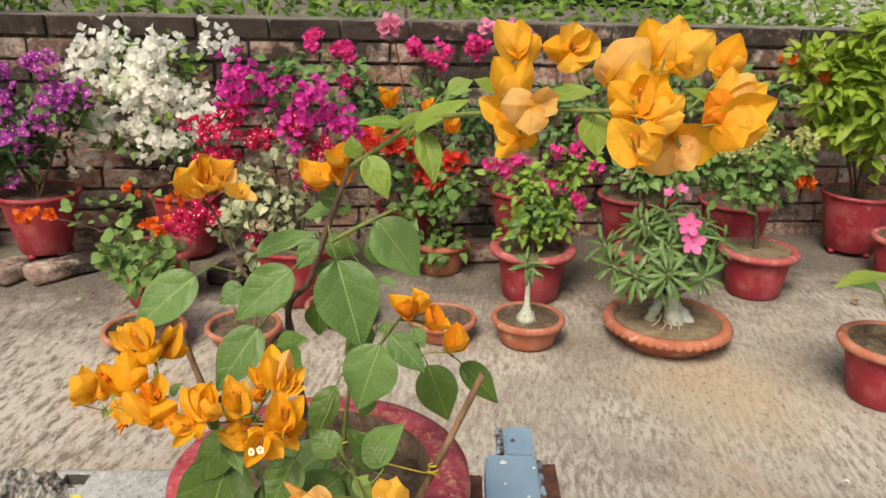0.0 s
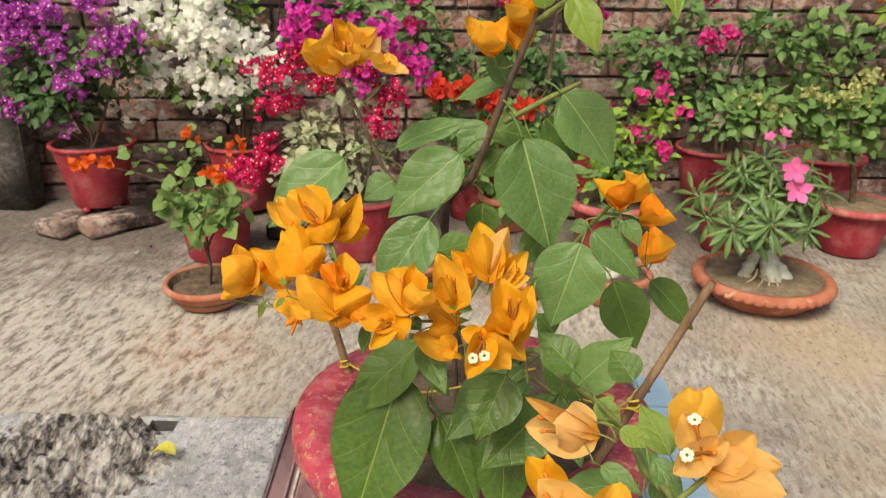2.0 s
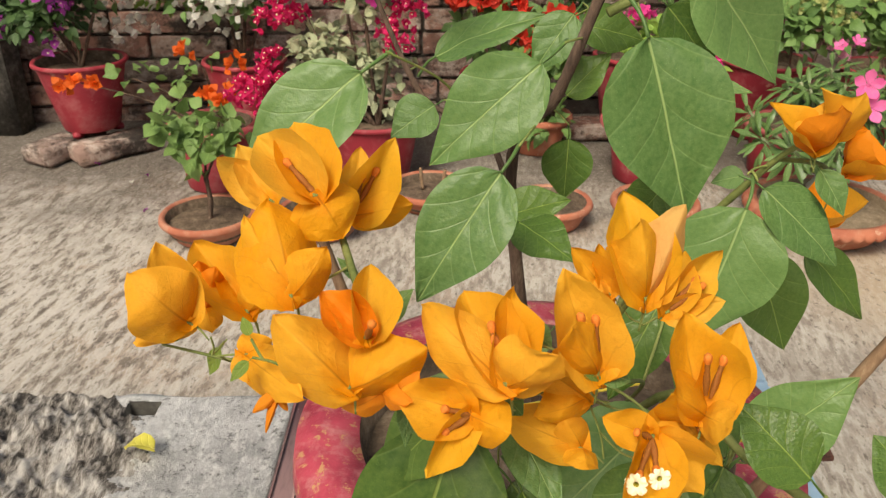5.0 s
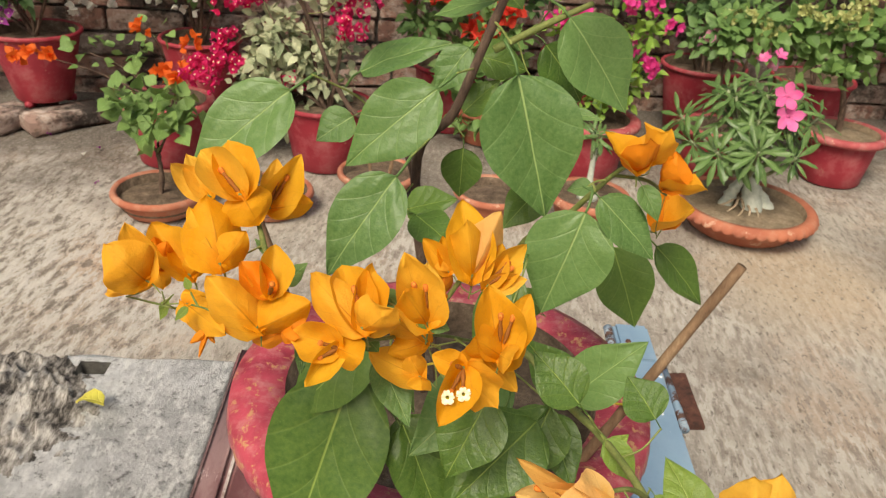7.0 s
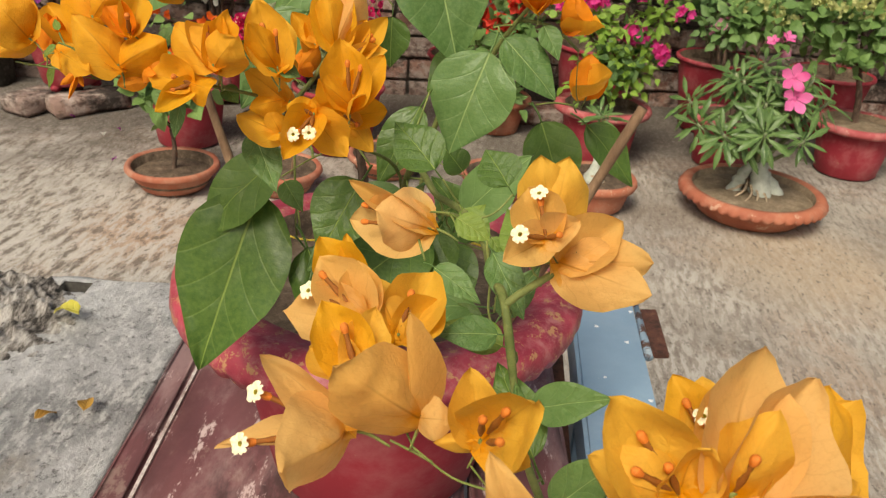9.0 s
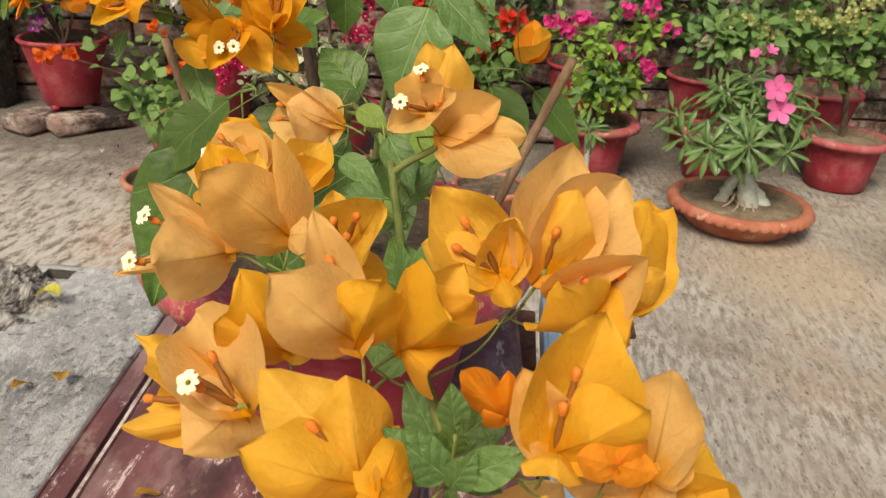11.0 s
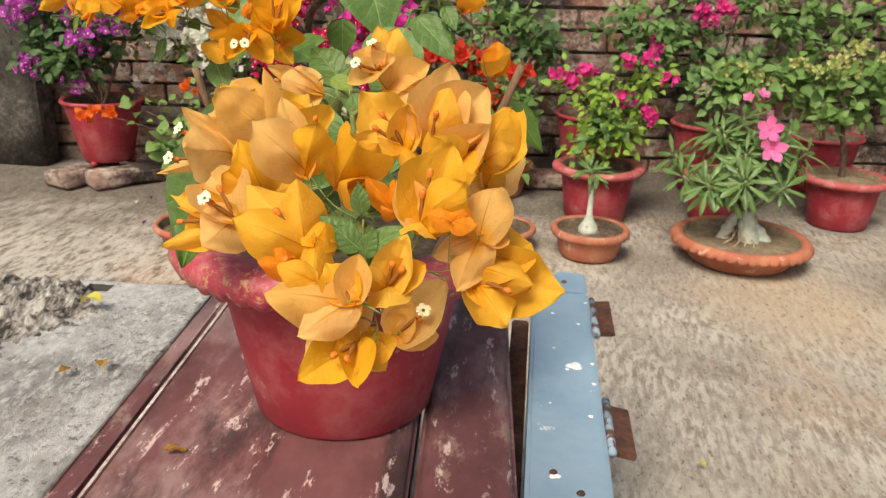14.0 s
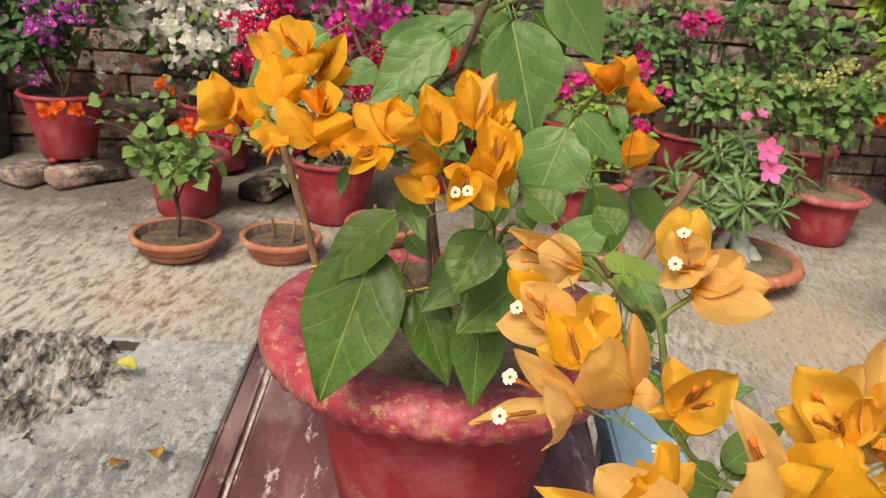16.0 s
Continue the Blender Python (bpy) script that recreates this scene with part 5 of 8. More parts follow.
for x, y, a in ((-1.151, 2.206, 10), (-1.040, 1.985, 60), (-1.33, 2.27, 0)):
    fallen("fallen_petal", (x, y, 0), 0.020, P_FALL, "fallen purple bract on the cement floor", "petal", a, 0.9)
for x, y, a in ((-1.160, 2.145, 30), (-0.66, 2.06, 80), (-0.64, 2.15, 10), (-1.06, 2.32, 120), (0.829, 1.433, 40)):
    fallen("fallen_petal", (x, y, 0), 0.024, P_WHITE, "fallen white bract on the cement floor", "petal", a, 0.9)
fallen("fallen_leaf", (0.362, 1.108, 0), 0.022, M_YLEAF, "small yellow-green leaf on the cement floor", "leaf", 20)
rnd = random.Random(9)
for k in range(9):
    fallen("fallen_leaf", (rnd.uniform(1.2, 1.65), rnd.uniform(2.35, 2.75), 0), 0.03, M_DRY, "dry brown leaf on the cement floor", "leaf", rnd.uniform(0, 360), 0.8)

# hedge beyond the parapet
rnd = random.Random(21)
hedge = thing("hedge", "bright green hedge beyond the parapet", "hedge", (0, 3.9, 0), kind="stuff")
bm = bmesh.new()
for k in range(9000):
    x = rnd.uniform(-3.4, 3.4)
    y = 3.28 + 0.19 * x + rnd.uniform(0.0, 0.55)
    z = rnd.uniform(0.55, 1.0 + 0.10 * noise.noise((x * 1.7, y, 0)))
    way = Vector((rnd.gauss(0, 1), rnd.gauss(-0.3, 1), rnd.gauss(0.3, 0.6)))
    s = rnd.uniform(0.035, 0.08)
    blade(bm, frame_of(way, (rnd.gauss(0, 0.5), -0.4, 1), (x, y - 3.9, z)), s, s * 0.5, 1, 3, 0.3, 0.3, 0.02, (0.42, 0.8), 1, k)
part("leaves", bm, L_FRESH, hedge)
for k in range(14):
    bm = bmesh.new()
    x = -3.2 + 0.47 * k
    tube(bm, [(x, 0.19 * x - 0.3, 0), (x + 0.05, 0.19 * x - 0.32, 0.4), (x + rnd.uniform(-0.2, 0.2), 0.19 * x - 0.3, 0.85)], 0.018, 0.006, 7, 4, 0.2)
    part("branch", bm, M_BARK, hedge)

M_STALK = mottled("leaf_stalk", [(0.3, (0.13, 0.17, 0.04)), (0.7, (0.26, 0.29, 0.09))], 60, 200, 0.55, 0.3)


# ---- the orange bougainvillea ----
bush = thing("bougainvillea", "orange bougainvillea with papery golden bracts in a red pot", "potted plant", (-0.082, 0.685, 0.472))
BUSH = Matrix.Translation((0.082, -0.685, -0.472))


def leaf_mesh(name, k, ratio, mat, bend=0.25):
    rnd = random.Random(k)
    bm = bmesh.new()
    blade(bm, Matrix(), 1.0, ratio, 7, 18, 0.10 + 0.14 * rnd.random(), bend, 0.020, (0.42, 0.70), 0.9, 3.1 * k)
    tube(bm, [(0, 0.01, 0.0), (0.0, -0.10, -0.02), (0.02, -0.24, -0.09)], 0.011, 0.015, 6, 4)
    return link_mesh(name, bm, mat)


LEAVES = {}
NODES, ENDS = [], []


def leaf(base, tip, ratio, face, tone="mid", bend=0.25):
    """One leaf from base to tip, its face turned towards a way; ratio: width over length."""
    base, tip = Vector(base), Vector(tip)
    key = (tone, round(ratio * 10), len(LEAVES) % 3 if len(LEAVES) < 24 else int(abs(base.x) * 1000) % 3, round(bend, 1))
    if key not in LEAVES:
        LEAVES[key] = leaf_mesh("leaf", len(LEAVES), round(ratio * 10) / 10, {"mid": M_LEAF, "dark": M_LEAF_DARK, "young": M_LEAF_YOUNG}[tone], bend)
    m = BUSH @ frame_of(tip - base, face, base) @ Matrix.Scale((tip - base).length, 4)
    piece("leaf", LEAVES[key], bush, m)
    ENDS.append((base - (tip - base) * 0.2, (tip - base).normalized(), 0.0004 + 0.006 * (tip - base).length))


def branch(points, r0, r1, mat=M_BARK, name="branch", label=""):
    bm = bmesh.new()
    tube(bm, [BUSH @ Vector(p) for p in points], r0, r1, 9, 7, 0.18)
    if name == "branch":
        NODES.extend(smooth_path(points, 7))
    return part(name, bm, mat, bush, label)


def bract_mesh(k, mat):
    """A papery bract of unit length and width: y runs from its base to its tip, z out of its inner face."""
    rnd = random.Random(50 + k)
    bm = bmesh.new()
    uv = bm.loops.layers.uv.verify()
    nx, ny = 7, 15
    cup, bow, curl, fold = rnd.uniform(0.22, 0.62), rnd.uniform(0.10, 0.25), rnd.uniform(-1.4, 0.5), rnd.uniform(0.0, 0.45)
    keel, ripple, lift, skew = rnd.uniform(0.012, 0.032), rnd.uniform(0.03, 0.075), rnd.uniform(-0.14, 0.14), rnd.uniform(-0.07, 0.07)
    rows = []
    for j in range(ny + 1):
        v = j / ny
        half = 0.5 * math.sin(math.pi * v ** 0.74) ** 0.52 if 0 < v < 1 else 0.0
        half *= 1 - 0.38 * (max(0, v - 0.60) / 0.40) ** 1.25
        row = []
        for i in range(2 * nx + 1):
            u = i / nx - 1
            x = half * u * (1 + 0.07 * noise.noise((3.1 * v, 4 * (u > 0), 5.3 * k)))
            z = cup * 4 * x * x * (0.55 + 0.45 * v) - bow * math.sin(math.pi * v) + curl * max(0, v - 0.55) ** 2 + lift * x * v + fold * abs(x) * (1 - 0.4 * v)
            z -= keel * math.exp(-(x / 0.035) ** 2) * (1 - 0.8 * v)
            z += ripple * abs(u) ** 1.6 * math.sin(10 * v + 2.4 * u + k) + 0.075 * noise.noise((2.6 * x + 7 * k, 2.4 * v, k)) * v
            z += 0.034 * noise.noise((7 * x, 6 * v, 3.7 * k)) + 0.014 * noise.noise((15 * x, 13 * v, 1.7 * k))
            y = v - 0.13 * abs(u) * max(0, 1 - v / 0.30) + 0.02 * abs(u) * noise.noise((6 * v, 4 * u, k))
            row.append((bm.verts.new((x + skew * v * v, y, z)), (0.5 + x, v)))
        rows.append(row)
    for a, b in zip(rows, rows[1:]):
        for i in range(2 * nx):
            quad = (a[i], a[i + 1], b[i + 1], b[i])
            f = bm.faces.new([q[0] for q in quad])
            for loop, q in zip(f.loops, quad):
                loop[uv].uv = q[1]
    return link_mesh("bract", bm, mat)


TINTS = {"o": M_ORANGE, "g": M_YELLOW, "p": M_PEACH, "d": M_DEEP}
BRACTS = {tint: [bract_mesh(k, m) for k in range(14)] for tint, m in TINTS.items()}


def pedicel_mesh():
    """The little stalk behind a flower, swollen where the bracts sit."""
    bm = bmesh.new()
    tube(bm, [(0.02, -0.34, -0.04), (0.0, -0.16, 0.01), (0, 0.04, 0)], 0.010, 0.020, 7, 4)
    return link_mesh("flower", bm, M_STALK)


def floret_mesh():
    """A slender tube of unit length that ends in a bud."""
    bm = bmesh.new()
    lathe(bm, [(0.030, 0.0), (0.046, 0.10), (0.072, 0.30), (0.068, 0.45), (0.050, 0.60), (0.056, 0.76)], 9)
    lathe(bm, [(0.058, 0.76), (0.080, 0.82), (0.088, 0.89), (0.076, 0.95), (0.042, 0.99), (0.004, 1.0)], 9, None, 1)
    bmesh.ops.transform(bm, verts=bm.verts[:], matrix=Matrix.Rotation(radians(-90), 4, "X"))
    return link_mesh("floret", bm, [M_TUBE, M_BUD])


def star_mesh():
    """A small trumpet that opens into five notched, frilled lobes."""
    bm = bmesh.new()
    lathe(bm, [(0.086, 0.026), (0.070, 0.034), (0.046, 0.028), (0.022, 0.016), (0.013, 0.0), (0.013, -0.16)], 70,
          lambda i, a: ((0.020, 0.010, 0.004, 0.0, 0.0, 0.0)[i] * (abs(math.cos(2.5 * a)) ** 0.4 * 1.6 - 1.2 - 0.35 * (abs(math.cos(2.5 * a)) > 0.965)), (0.008 * math.cos(10 * a) + 0.006 * math.cos(5 * a)) * (i < 2)))
    for f in bm.faces:
        if f.calc_center_median().z < 0.014:
            f.material_index = 1
    return link_mesh("star", bm, [M_STAR, M_STAR_EYE])


PEDICEL, FLORET, STAR = pedicel_mesh(), floret_mesh(), star_mesh()


def bloom(base, bracts, tubes=()):
    """A flower: papery bracts from its base to their tips, and slender tubes that end in a bud or a star.
    bracts: (tint, tip, width, way of the inner face); tubes: (kind, end)."""
    base = Vector(base)
    rnd = random.Random(int(abs(base.x * 7919 + base.y * 3571 + base.z * 1237) * 1000))
    axis = sum(((Vector(tip) - base).normalized() for _, tip, _, _ in bracts), Vector()) + Vector((0, 0, 0.01))
    axis.normalize()
    stem = Vector((axis.x, -0.4 * abs(axis.y), max(axis.z, 0.15))).normalized()
    size = max((Vector(tip) - base).length for _, tip, _, _ in bracts)
    ENDS.append((base - stem * size * 0.33, stem, 0.0002 + 0.007 * size))
    home = BUSH @ frame_of(stem, (0.2, 1.0, 0.1), base) @ Matrix.Scale(size, 4)
    f = piece("flower", PEDICEL, bush, home)
    back = home.inverted() @ BUSH
    for tint, tip, width, inner in bracts:
        way = Vector(tip) - base
        m = frame_of(way, inner, base) @ Matrix.Diagonal((width, way.length, 0.5 * (width + way.length), 1))
        piece("bract", rnd.choice(BRACTS[tint]), f, back @ m)
    for kind, end in tubes:
        way = Vector(end) - base
        hub = base + way * max(0.0, 1 - 0.0115 / way.length)
        way = Vector(end) - hub
        piece("floret", FLORET, f, back @ frame_of(way, (0.1, -0.4, 1), hub) @ Matrix.Diagonal((0.0125, way.length, 0.0125, 1)))
        if kind == "star":
            face = way.normalized() * 0.45 + Vector((rnd.uniform(-0.2, 0.2), -0.7, 0.6))
            m = frame_of(face, (0.1, 0.3, 1), Vector(end) + face.normalized() * 0.0012) @ Matrix.Rotation(radians(-90), 4, "X") @ Matrix.Scale(0.030, 4)
            piece("star", STAR, f, back @ m, "small cream star-shaped flower")


def flower(at, face, size, tints="ooo", opening=48, stars=0, spin=0.0):
    """A bloom of like bracts round one axis. tints: a letter for each bract."""
    at, axis = Vector(at), Vector(face).normalized()
    rnd = random.Random(int(abs(at.x * 7919 + at.y * 3571 + at.z * 1237) * 1000))
    m = frame_of(axis, (0.1, 0.1, 1), at).to_3x3()
    made, ends = [], []
    for j, tint in enumerate(tints):
        a = radians(spin) + 2.094 * j + rnd.uniform(-0.25, 0.25)
        out = m @ Vector((math.cos(a), 0, math.sin(a)))
        lean = radians(opening * 0.85 + rnd.uniform(-12, 12))
        way = axis * math.cos(lean) + out * math.sin(lean)
        made.append((tint, at + way * size * rnd.uniform(1.1, 1.3), size * rnd.uniform(0.92, 1.12), axis * math.sin(lean) - out * math.cos(lean)))
    for j in range(3):
        out = m @ Vector((math.cos(2.094 * j + 0.5), 0, math.sin(2.094 * j + 0.5)))
        ends.append(("star" if j < stars else "bud", at + axis * size * 0.55 + out * size * 0.14))
    bloom(at, made, ends if len(tints) > 2 else ())


# branches
branch([(-0.0800, 0.6900, 0.4600), (-0.1092, 0.6790, 0.6569), (-0.0877, 0.6801, 0.7041), (-0.0663, 0.6812, 0.7661), (-0.0482, 0.6821, 0.8152), (-0.0476, 0.6768, 0.8150)], 0.0034, 0.0022, M_BARK)
branch([(-0.0476, 0.6768, 0.8129), (-0.0155, 0.6468, 0.8390), (0.0147, 0.6166, 0.8632), (0.0506, 0.5762, 0.8782), (0.0855, 0.5358, 0.8878), (0.1159, 0.5056, 0.8952), (0.1508, 0.4863, 0.8990), (0.1873, 0.4776, 0.9085)], 0.0024, 0.0012, M_GREEN_STEM)
branch([(-0.0950, 0.6930, 0.4600), (-0.1146, 0.7051, 0.6532), (-0.1608, 0.7239, 0.6865), (-0.1897, 0.7330, 0.7422), (-0.2063, 0.7322, 0.7668)], 0.0022, 0.0011, M_BARK)
branch([(-0.0679, 0.6811, 0.7420), (-0.0393, 0.6878, 0.7575), (-0.0138, 0.6996, 0.7689)], 0.0024, 0.0018, M_GREEN_STEM)
branch([(-0.0377, 0.6984, 0.7635), (-0.0356, 0.7091, 0.7893), (-0.0338, 0.7092, 0.8164)], 0.0018, 0.0012, M_BARK)
branch([(-0.0660, 0.6830, 0.4600), (-0.0461, 0.6558, 0.6160), (-0.0182, 0.6361, 0.6614), (0.0019, 0.6213, 0.6956), (0.0118, 0.6112, 0.7085)], 0.0024, 0.0011, M_GREEN_STEM)
branch([(0.0019, 0.6213, 0.6956), (0.0215, 0.6275, 0.6917), (0.0381, 0.6495, 0.6755)], 0.0012, 0.0009, M_GREEN_STEM)
branch([(-0.0720, 0.6680, 0.4600), (-0.0455, 0.5503, 0.6234), (-0.0236, 0.5092, 0.6322), (-0.0078, 0.4678, 0.6439), (0.0032, 0.4367, 0.6460), (0.0085, 0.4001, 0.6499), (0.0136, 0.3739, 0.6575), (0.0248, 0.3534, 0.6190), (0.0405, 0.2856, 0.6370), (0.0477, 0.2701, 0.6314)], 0.0018, 0.0011, M_GREEN_STEM)
branch([(0.0136, 0.3739, 0.6575), (0.0184, 0.3763, 0.6611), (0.0273, 0.3831, 0.6654), (0.0332, 0.3855, 0.6716)], 0.0013, 0.0010, M_GREEN_STEM)
branch([(0.0031, 0.4367, 0.6474), (-0.0074, 0.4256, 0.6609), (-0.0219, 0.4165, 0.6645)], 0.0010, 0.0008, M_GREEN_STEM)
branch([(-0.0920, 0.6730, 0.4600), (-0.0514, 0.5711, 0.6076), (-0.0675, 0.5176, 0.6513), (-0.0842, 0.4798, 0.6773), (-0.1035, 0.4525, 0.6908), (-0.1316, 0.4511, 0.6911), (-0.1605, 0.4602, 0.6888), (-0.1957, 0.4690, 0.6881)], 0.0010, 0.0004, M_GREEN_STEM)
branch([(-0.1369, 0.4614, 0.7077), (-0.1449, 0.4768, 0.7164), (-0.1496, 0.4850, 0.7234)], 0.0011, 0.0009, M_GREEN_STEM)
branch([(-0.0842, 0.4798, 0.6773), (-0.0748, 0.4887, 0.6907), (-0.0673, 0.4891, 0.7050)], 0.0011, 0.0009, M_GREEN_STEM)
branch([(0.0842, 0.4935, 0.8953), (0.0793, 0.4880, 0.9033)], 0.0011, 0.0008, M_GREEN_STEM)
branch([(0.0915, 0.4939, 0.8955), (0.0908, 0.4833, 0.8838)], 0.0011, 0.0008, M_GREEN_STEM)
branch([(0.1352, 0.4961, 0.8966), (0.1223, 0.5060, 0.9215)], 0.0011, 0.0008, M_GREEN_STEM)
branch([(0.1569, 0.4971, 0.8972), (0.1516, 0.4600, 0.9086)], 0.0011, 0.0008, M_GREEN_STEM)
branch([(0.1569, 0.4971, 0.8972), (0.1578, 0.4761, 0.8805)], 0.0011, 0.0008, M_GREEN_STEM)
branch([(0.1734, 0.4980, 0.8976), (0.1818, 0.4667, 0.8830)], 0.0011, 0.0008, M_GREEN_STEM)
branch([(0.1672, 0.4977, 0.8975), (0.1801, 0.5300, 0.9249)], 0.0011, 0.0008, M_GREEN_STEM)
branch([(0.1909, 0.4988, 0.8981), (0.2124, 0.4999, 0.9228)], 0.0011, 0.0008, M_GREEN_STEM)
branch([(0.1950, 0.4991, 0.8982), (0.2059, 0.4468, 0.9057)], 0.0011, 0.0008, M_GREEN_STEM)
branch([(0.1487, 0.4967, 0.8970), (0.1548, 0.5709, 0.9197)], 0.0011, 0.0008, M_GREEN_STEM)

# leaves
leaf((-0.1736, 0.6283, 0.7239), (-0.2234, 0.5995, 0.6842), 0.6, (0.08, -0.76, 0.64), "mid", 0.2)
leaf((-0.0967, 0.6533, 0.7246), (-0.1456, 0.6297, 0.6835), 0.6, (0.18, -0.78, 0.60), "mid", 0.2)
leaf((-0.1476, 0.6718, 0.6977), (-0.1680, 0.6602, 0.6857), 0.9, (0.08, -0.76, 0.64), "mid", 0.2)
leaf((-0.1571, 0.7452, 0.7043), (-0.1007, 0.7375, 0.7364), 0.5, (-0.05, -0.48, 0.88), "mid", 0.2)
leaf((-0.0826, 0.6962, 0.7385), (-0.1016, 0.6847, 0.7132), 0.7, (0.08, -0.76, 0.64), "mid", 0.2)
leaf((-0.0792, 0.7069, 0.7311), (-0.0458, 0.7086, 0.7263), 0.8, (0.08, -0.76, 0.64), "dark", 0.2)
leaf((-0.0537, 0.6396, 0.7401), (-0.0292, 0.6197, 0.6666), 0.7, (0.14, -0.86, 0.49), "mid", 0.1)
leaf((-0.0269, 0.6884, 0.7625), (0.0158, 0.6747, 0.7150), 0.7, (0.23, -0.82, 0.52), "mid", 0.2)
leaf((-0.0370, 0.7090, 0.7412), (-0.0104, 0.6998, 0.7119), 0.8, (0.08, -0.76, 0.64), "dark", 0.2)
leaf((-0.0270, 0.6409, 0.8316), (-0.0079, 0.6261, 0.8003), 0.6, (0.06, -0.78, 0.63), "young", 0.2)
leaf((-0.0432, 0.6718, 0.8217), (-0.0462, 0.6716, 0.8418), 0.8, (0.06, -0.78, 0.63), "young", 0.2)
leaf((0.0206, 0.6117, 0.8585), (0.0335, 0.5912, 0.8244), 0.5, (0.26, -0.82, 0.51), "young", 0.2)
leaf((0.0148, 0.6061, 0.8609), (0.0515, 0.5868, 0.8908), 0.4, (-0.26, -0.62, 0.74), "young", 0.2)
leaf((0.0012, 0.6371, 0.8584), (-0.0347, 0.6353, 0.8629), 0.5, (0.02, -0.43, 0.90), "young", 0.2)
leaf((0.0005, 0.6370, 0.8501), (0.0218, 0.6275, 0.8721), 0.6, (0.06, -0.78, 0.63), "young", 0.2)
leaf((0.0378, 0.6283, 0.8875), (0.0568, 0.6293, 0.8975), 0.7, (0.06, -0.78, 0.63), "young", 0.2)
leaf((0.0757, 0.5406, 0.9004), (0.0616, 0.5346, 0.9094), 0.6, (0.06, -0.78, 0.63), "young", 0.2)
leaf((0.1088, 0.5053, 0.9037), (0.1341, 0.4907, 0.9107), 0.4, (0.06, -0.78, 0.63), "young", 0.2)
leaf((0.1337, 0.5013, 0.8939), (0.1396, 0.4910, 0.8704), 0.8, (0.06, -0.78, 0.63), "young", 0.2)
leaf((0.1969, 0.4675, 0.9086), (0.1801, 0.4561, 0.9179), 0.4, (0.06, -0.78, 0.63), "young", 0.2)
leaf((0.0991, 0.4943, 0.8825), (0.1005, 0.4891, 0.8686), 0.5, (0.06, -0.78, 0.63), "young", 0.2)
leaf((-0.0674, 0.7128, 0.7648), (-0.0823, 0.7120, 0.7902), 0.7, (0.07, -0.77, 0.63), "mid", 0.2)
leaf((-0.0695, 0.7285, 0.7609), (-0.1112, 0.7369, 0.7511), 0.5, (0.04, -0.55, 0.84), "mid", 0.2)
leaf((-0.0615, 0.7078, 0.7674), (-0.0540, 0.6976, 0.7639), 1.0, (0.07, -0.77, 0.63), "dark", 0.2)
leaf((-0.1105, 0.5946, 0.6944), (-0.1424, 0.5666, 0.6487), 0.6, (0.03, -0.78, 0.63), "mid", 0.2)
leaf((-0.0113, 0.6048, 0.6798), (-0.0288, 0.5828, 0.6277), 0.8, (0.07, -0.74, 0.67), "mid", 0.2)
leaf((-0.0045, 0.6104, 0.6865), (0.0279, 0.5962, 0.6618), 0.6, (0.01, -0.68, 0.73), "mid", 0.2)
leaf((0.0218, 0.6908, 0.6180), (0.0449, 0.6762, 0.5667), 0.7, (0.01, -0.68, 0.73), "dark", 0.1)
leaf((0.0535, 0.7083, 0.6134), (0.0938, 0.6997, 0.5767), 0.5, (0.01, -0.68, 0.73), "dark", 0.2)
leaf((-0.0058, 0.6367, 0.6816), (-0.0196, 0.6360, 0.6788), 0.8, (0.01, -0.68, 0.73), "mid", 0.2)
leaf((0.0159, 0.6114, 0.6953), (0.0266, 0.6014, 0.6803), 0.6, (0.01, -0.68, 0.73), "mid", 0.2)
leaf((-0.1103, 0.6420, 0.6535), (-0.0827, 0.6329, 0.6691), 0.7, (0.01, -0.68, 0.73), "dark", 0.2)
leaf((-0.0811, 0.6857, 0.6790), (-0.0812, 0.6804, 0.6468), 0.8, (0.01, -0.68, 0.73), "dark", 0.2)
leaf((-0.0221, 0.6675, 0.7129), (-0.0039, 0.6579, 0.7150), 0.4, (0.01, -0.68, 0.73), "mid", 0.2)
leaf((-0.1035, 0.6318, 0.6560), (-0.0799, 0.6014, 0.6559), 0.6, (0.01, -0.68, 0.73), "dark", 0.2)
leaf((-0.0302, 0.6777, 0.6617), (-0.0523, 0.6555, 0.6429), 0.7, (0.01, -0.68, 0.73), "dark", 0.2)
leaf((-0.0833, 0.6961, 0.6980), (-0.0644, 0.6971, 0.7208), 0.7, (0.01, -0.68, 0.73), "dark", 0.2)
leaf((-0.1213, 0.5413, 0.6106), (-0.1463, 0.4978, 0.5217), 0.6, (0.07, -0.72, 0.69), "dark", 0.1)
leaf((-0.1098, 0.5418, 0.6317), (-0.1555, 0.5237, 0.5885), 0.5, (-0.03, -0.73, 0.68), "dark", 0.2)
leaf((-0.0451, 0.5503, 0.6144), (-0.0886, 0.5112, 0.5876), 0.6, (0.06, -0.64, 0.76), "mid", 0.2)
leaf((-0.0439, 0.5768, 0.6541), (-0.0636, 0.5547, 0.6158), 0.5, (0.02, -0.69, 0.72), "dark", 0.2)
leaf((-0.0140, 0.5361, 0.6113), (0.0146, 0.5322, 0.6493), 0.6, (0.01, -0.66, 0.75), "mid", 0.2)
leaf((0.0026, 0.4314, 0.6219), (-0.0288, 0.4193, 0.6250), 0.5, (-0.00, -0.56, 0.83), "mid", 0.2)
leaf((-0.0084, 0.4678, 0.6457), (0.0047, 0.4579, 0.6342), 0.6, (0.02, -0.69, 0.72), "young", 0.2)
leaf((-0.0073, 0.4678, 0.6385), (-0.0000, 0.4682, 0.6484), 0.6, (0.02, -0.69, 0.72), "young", 0.2)
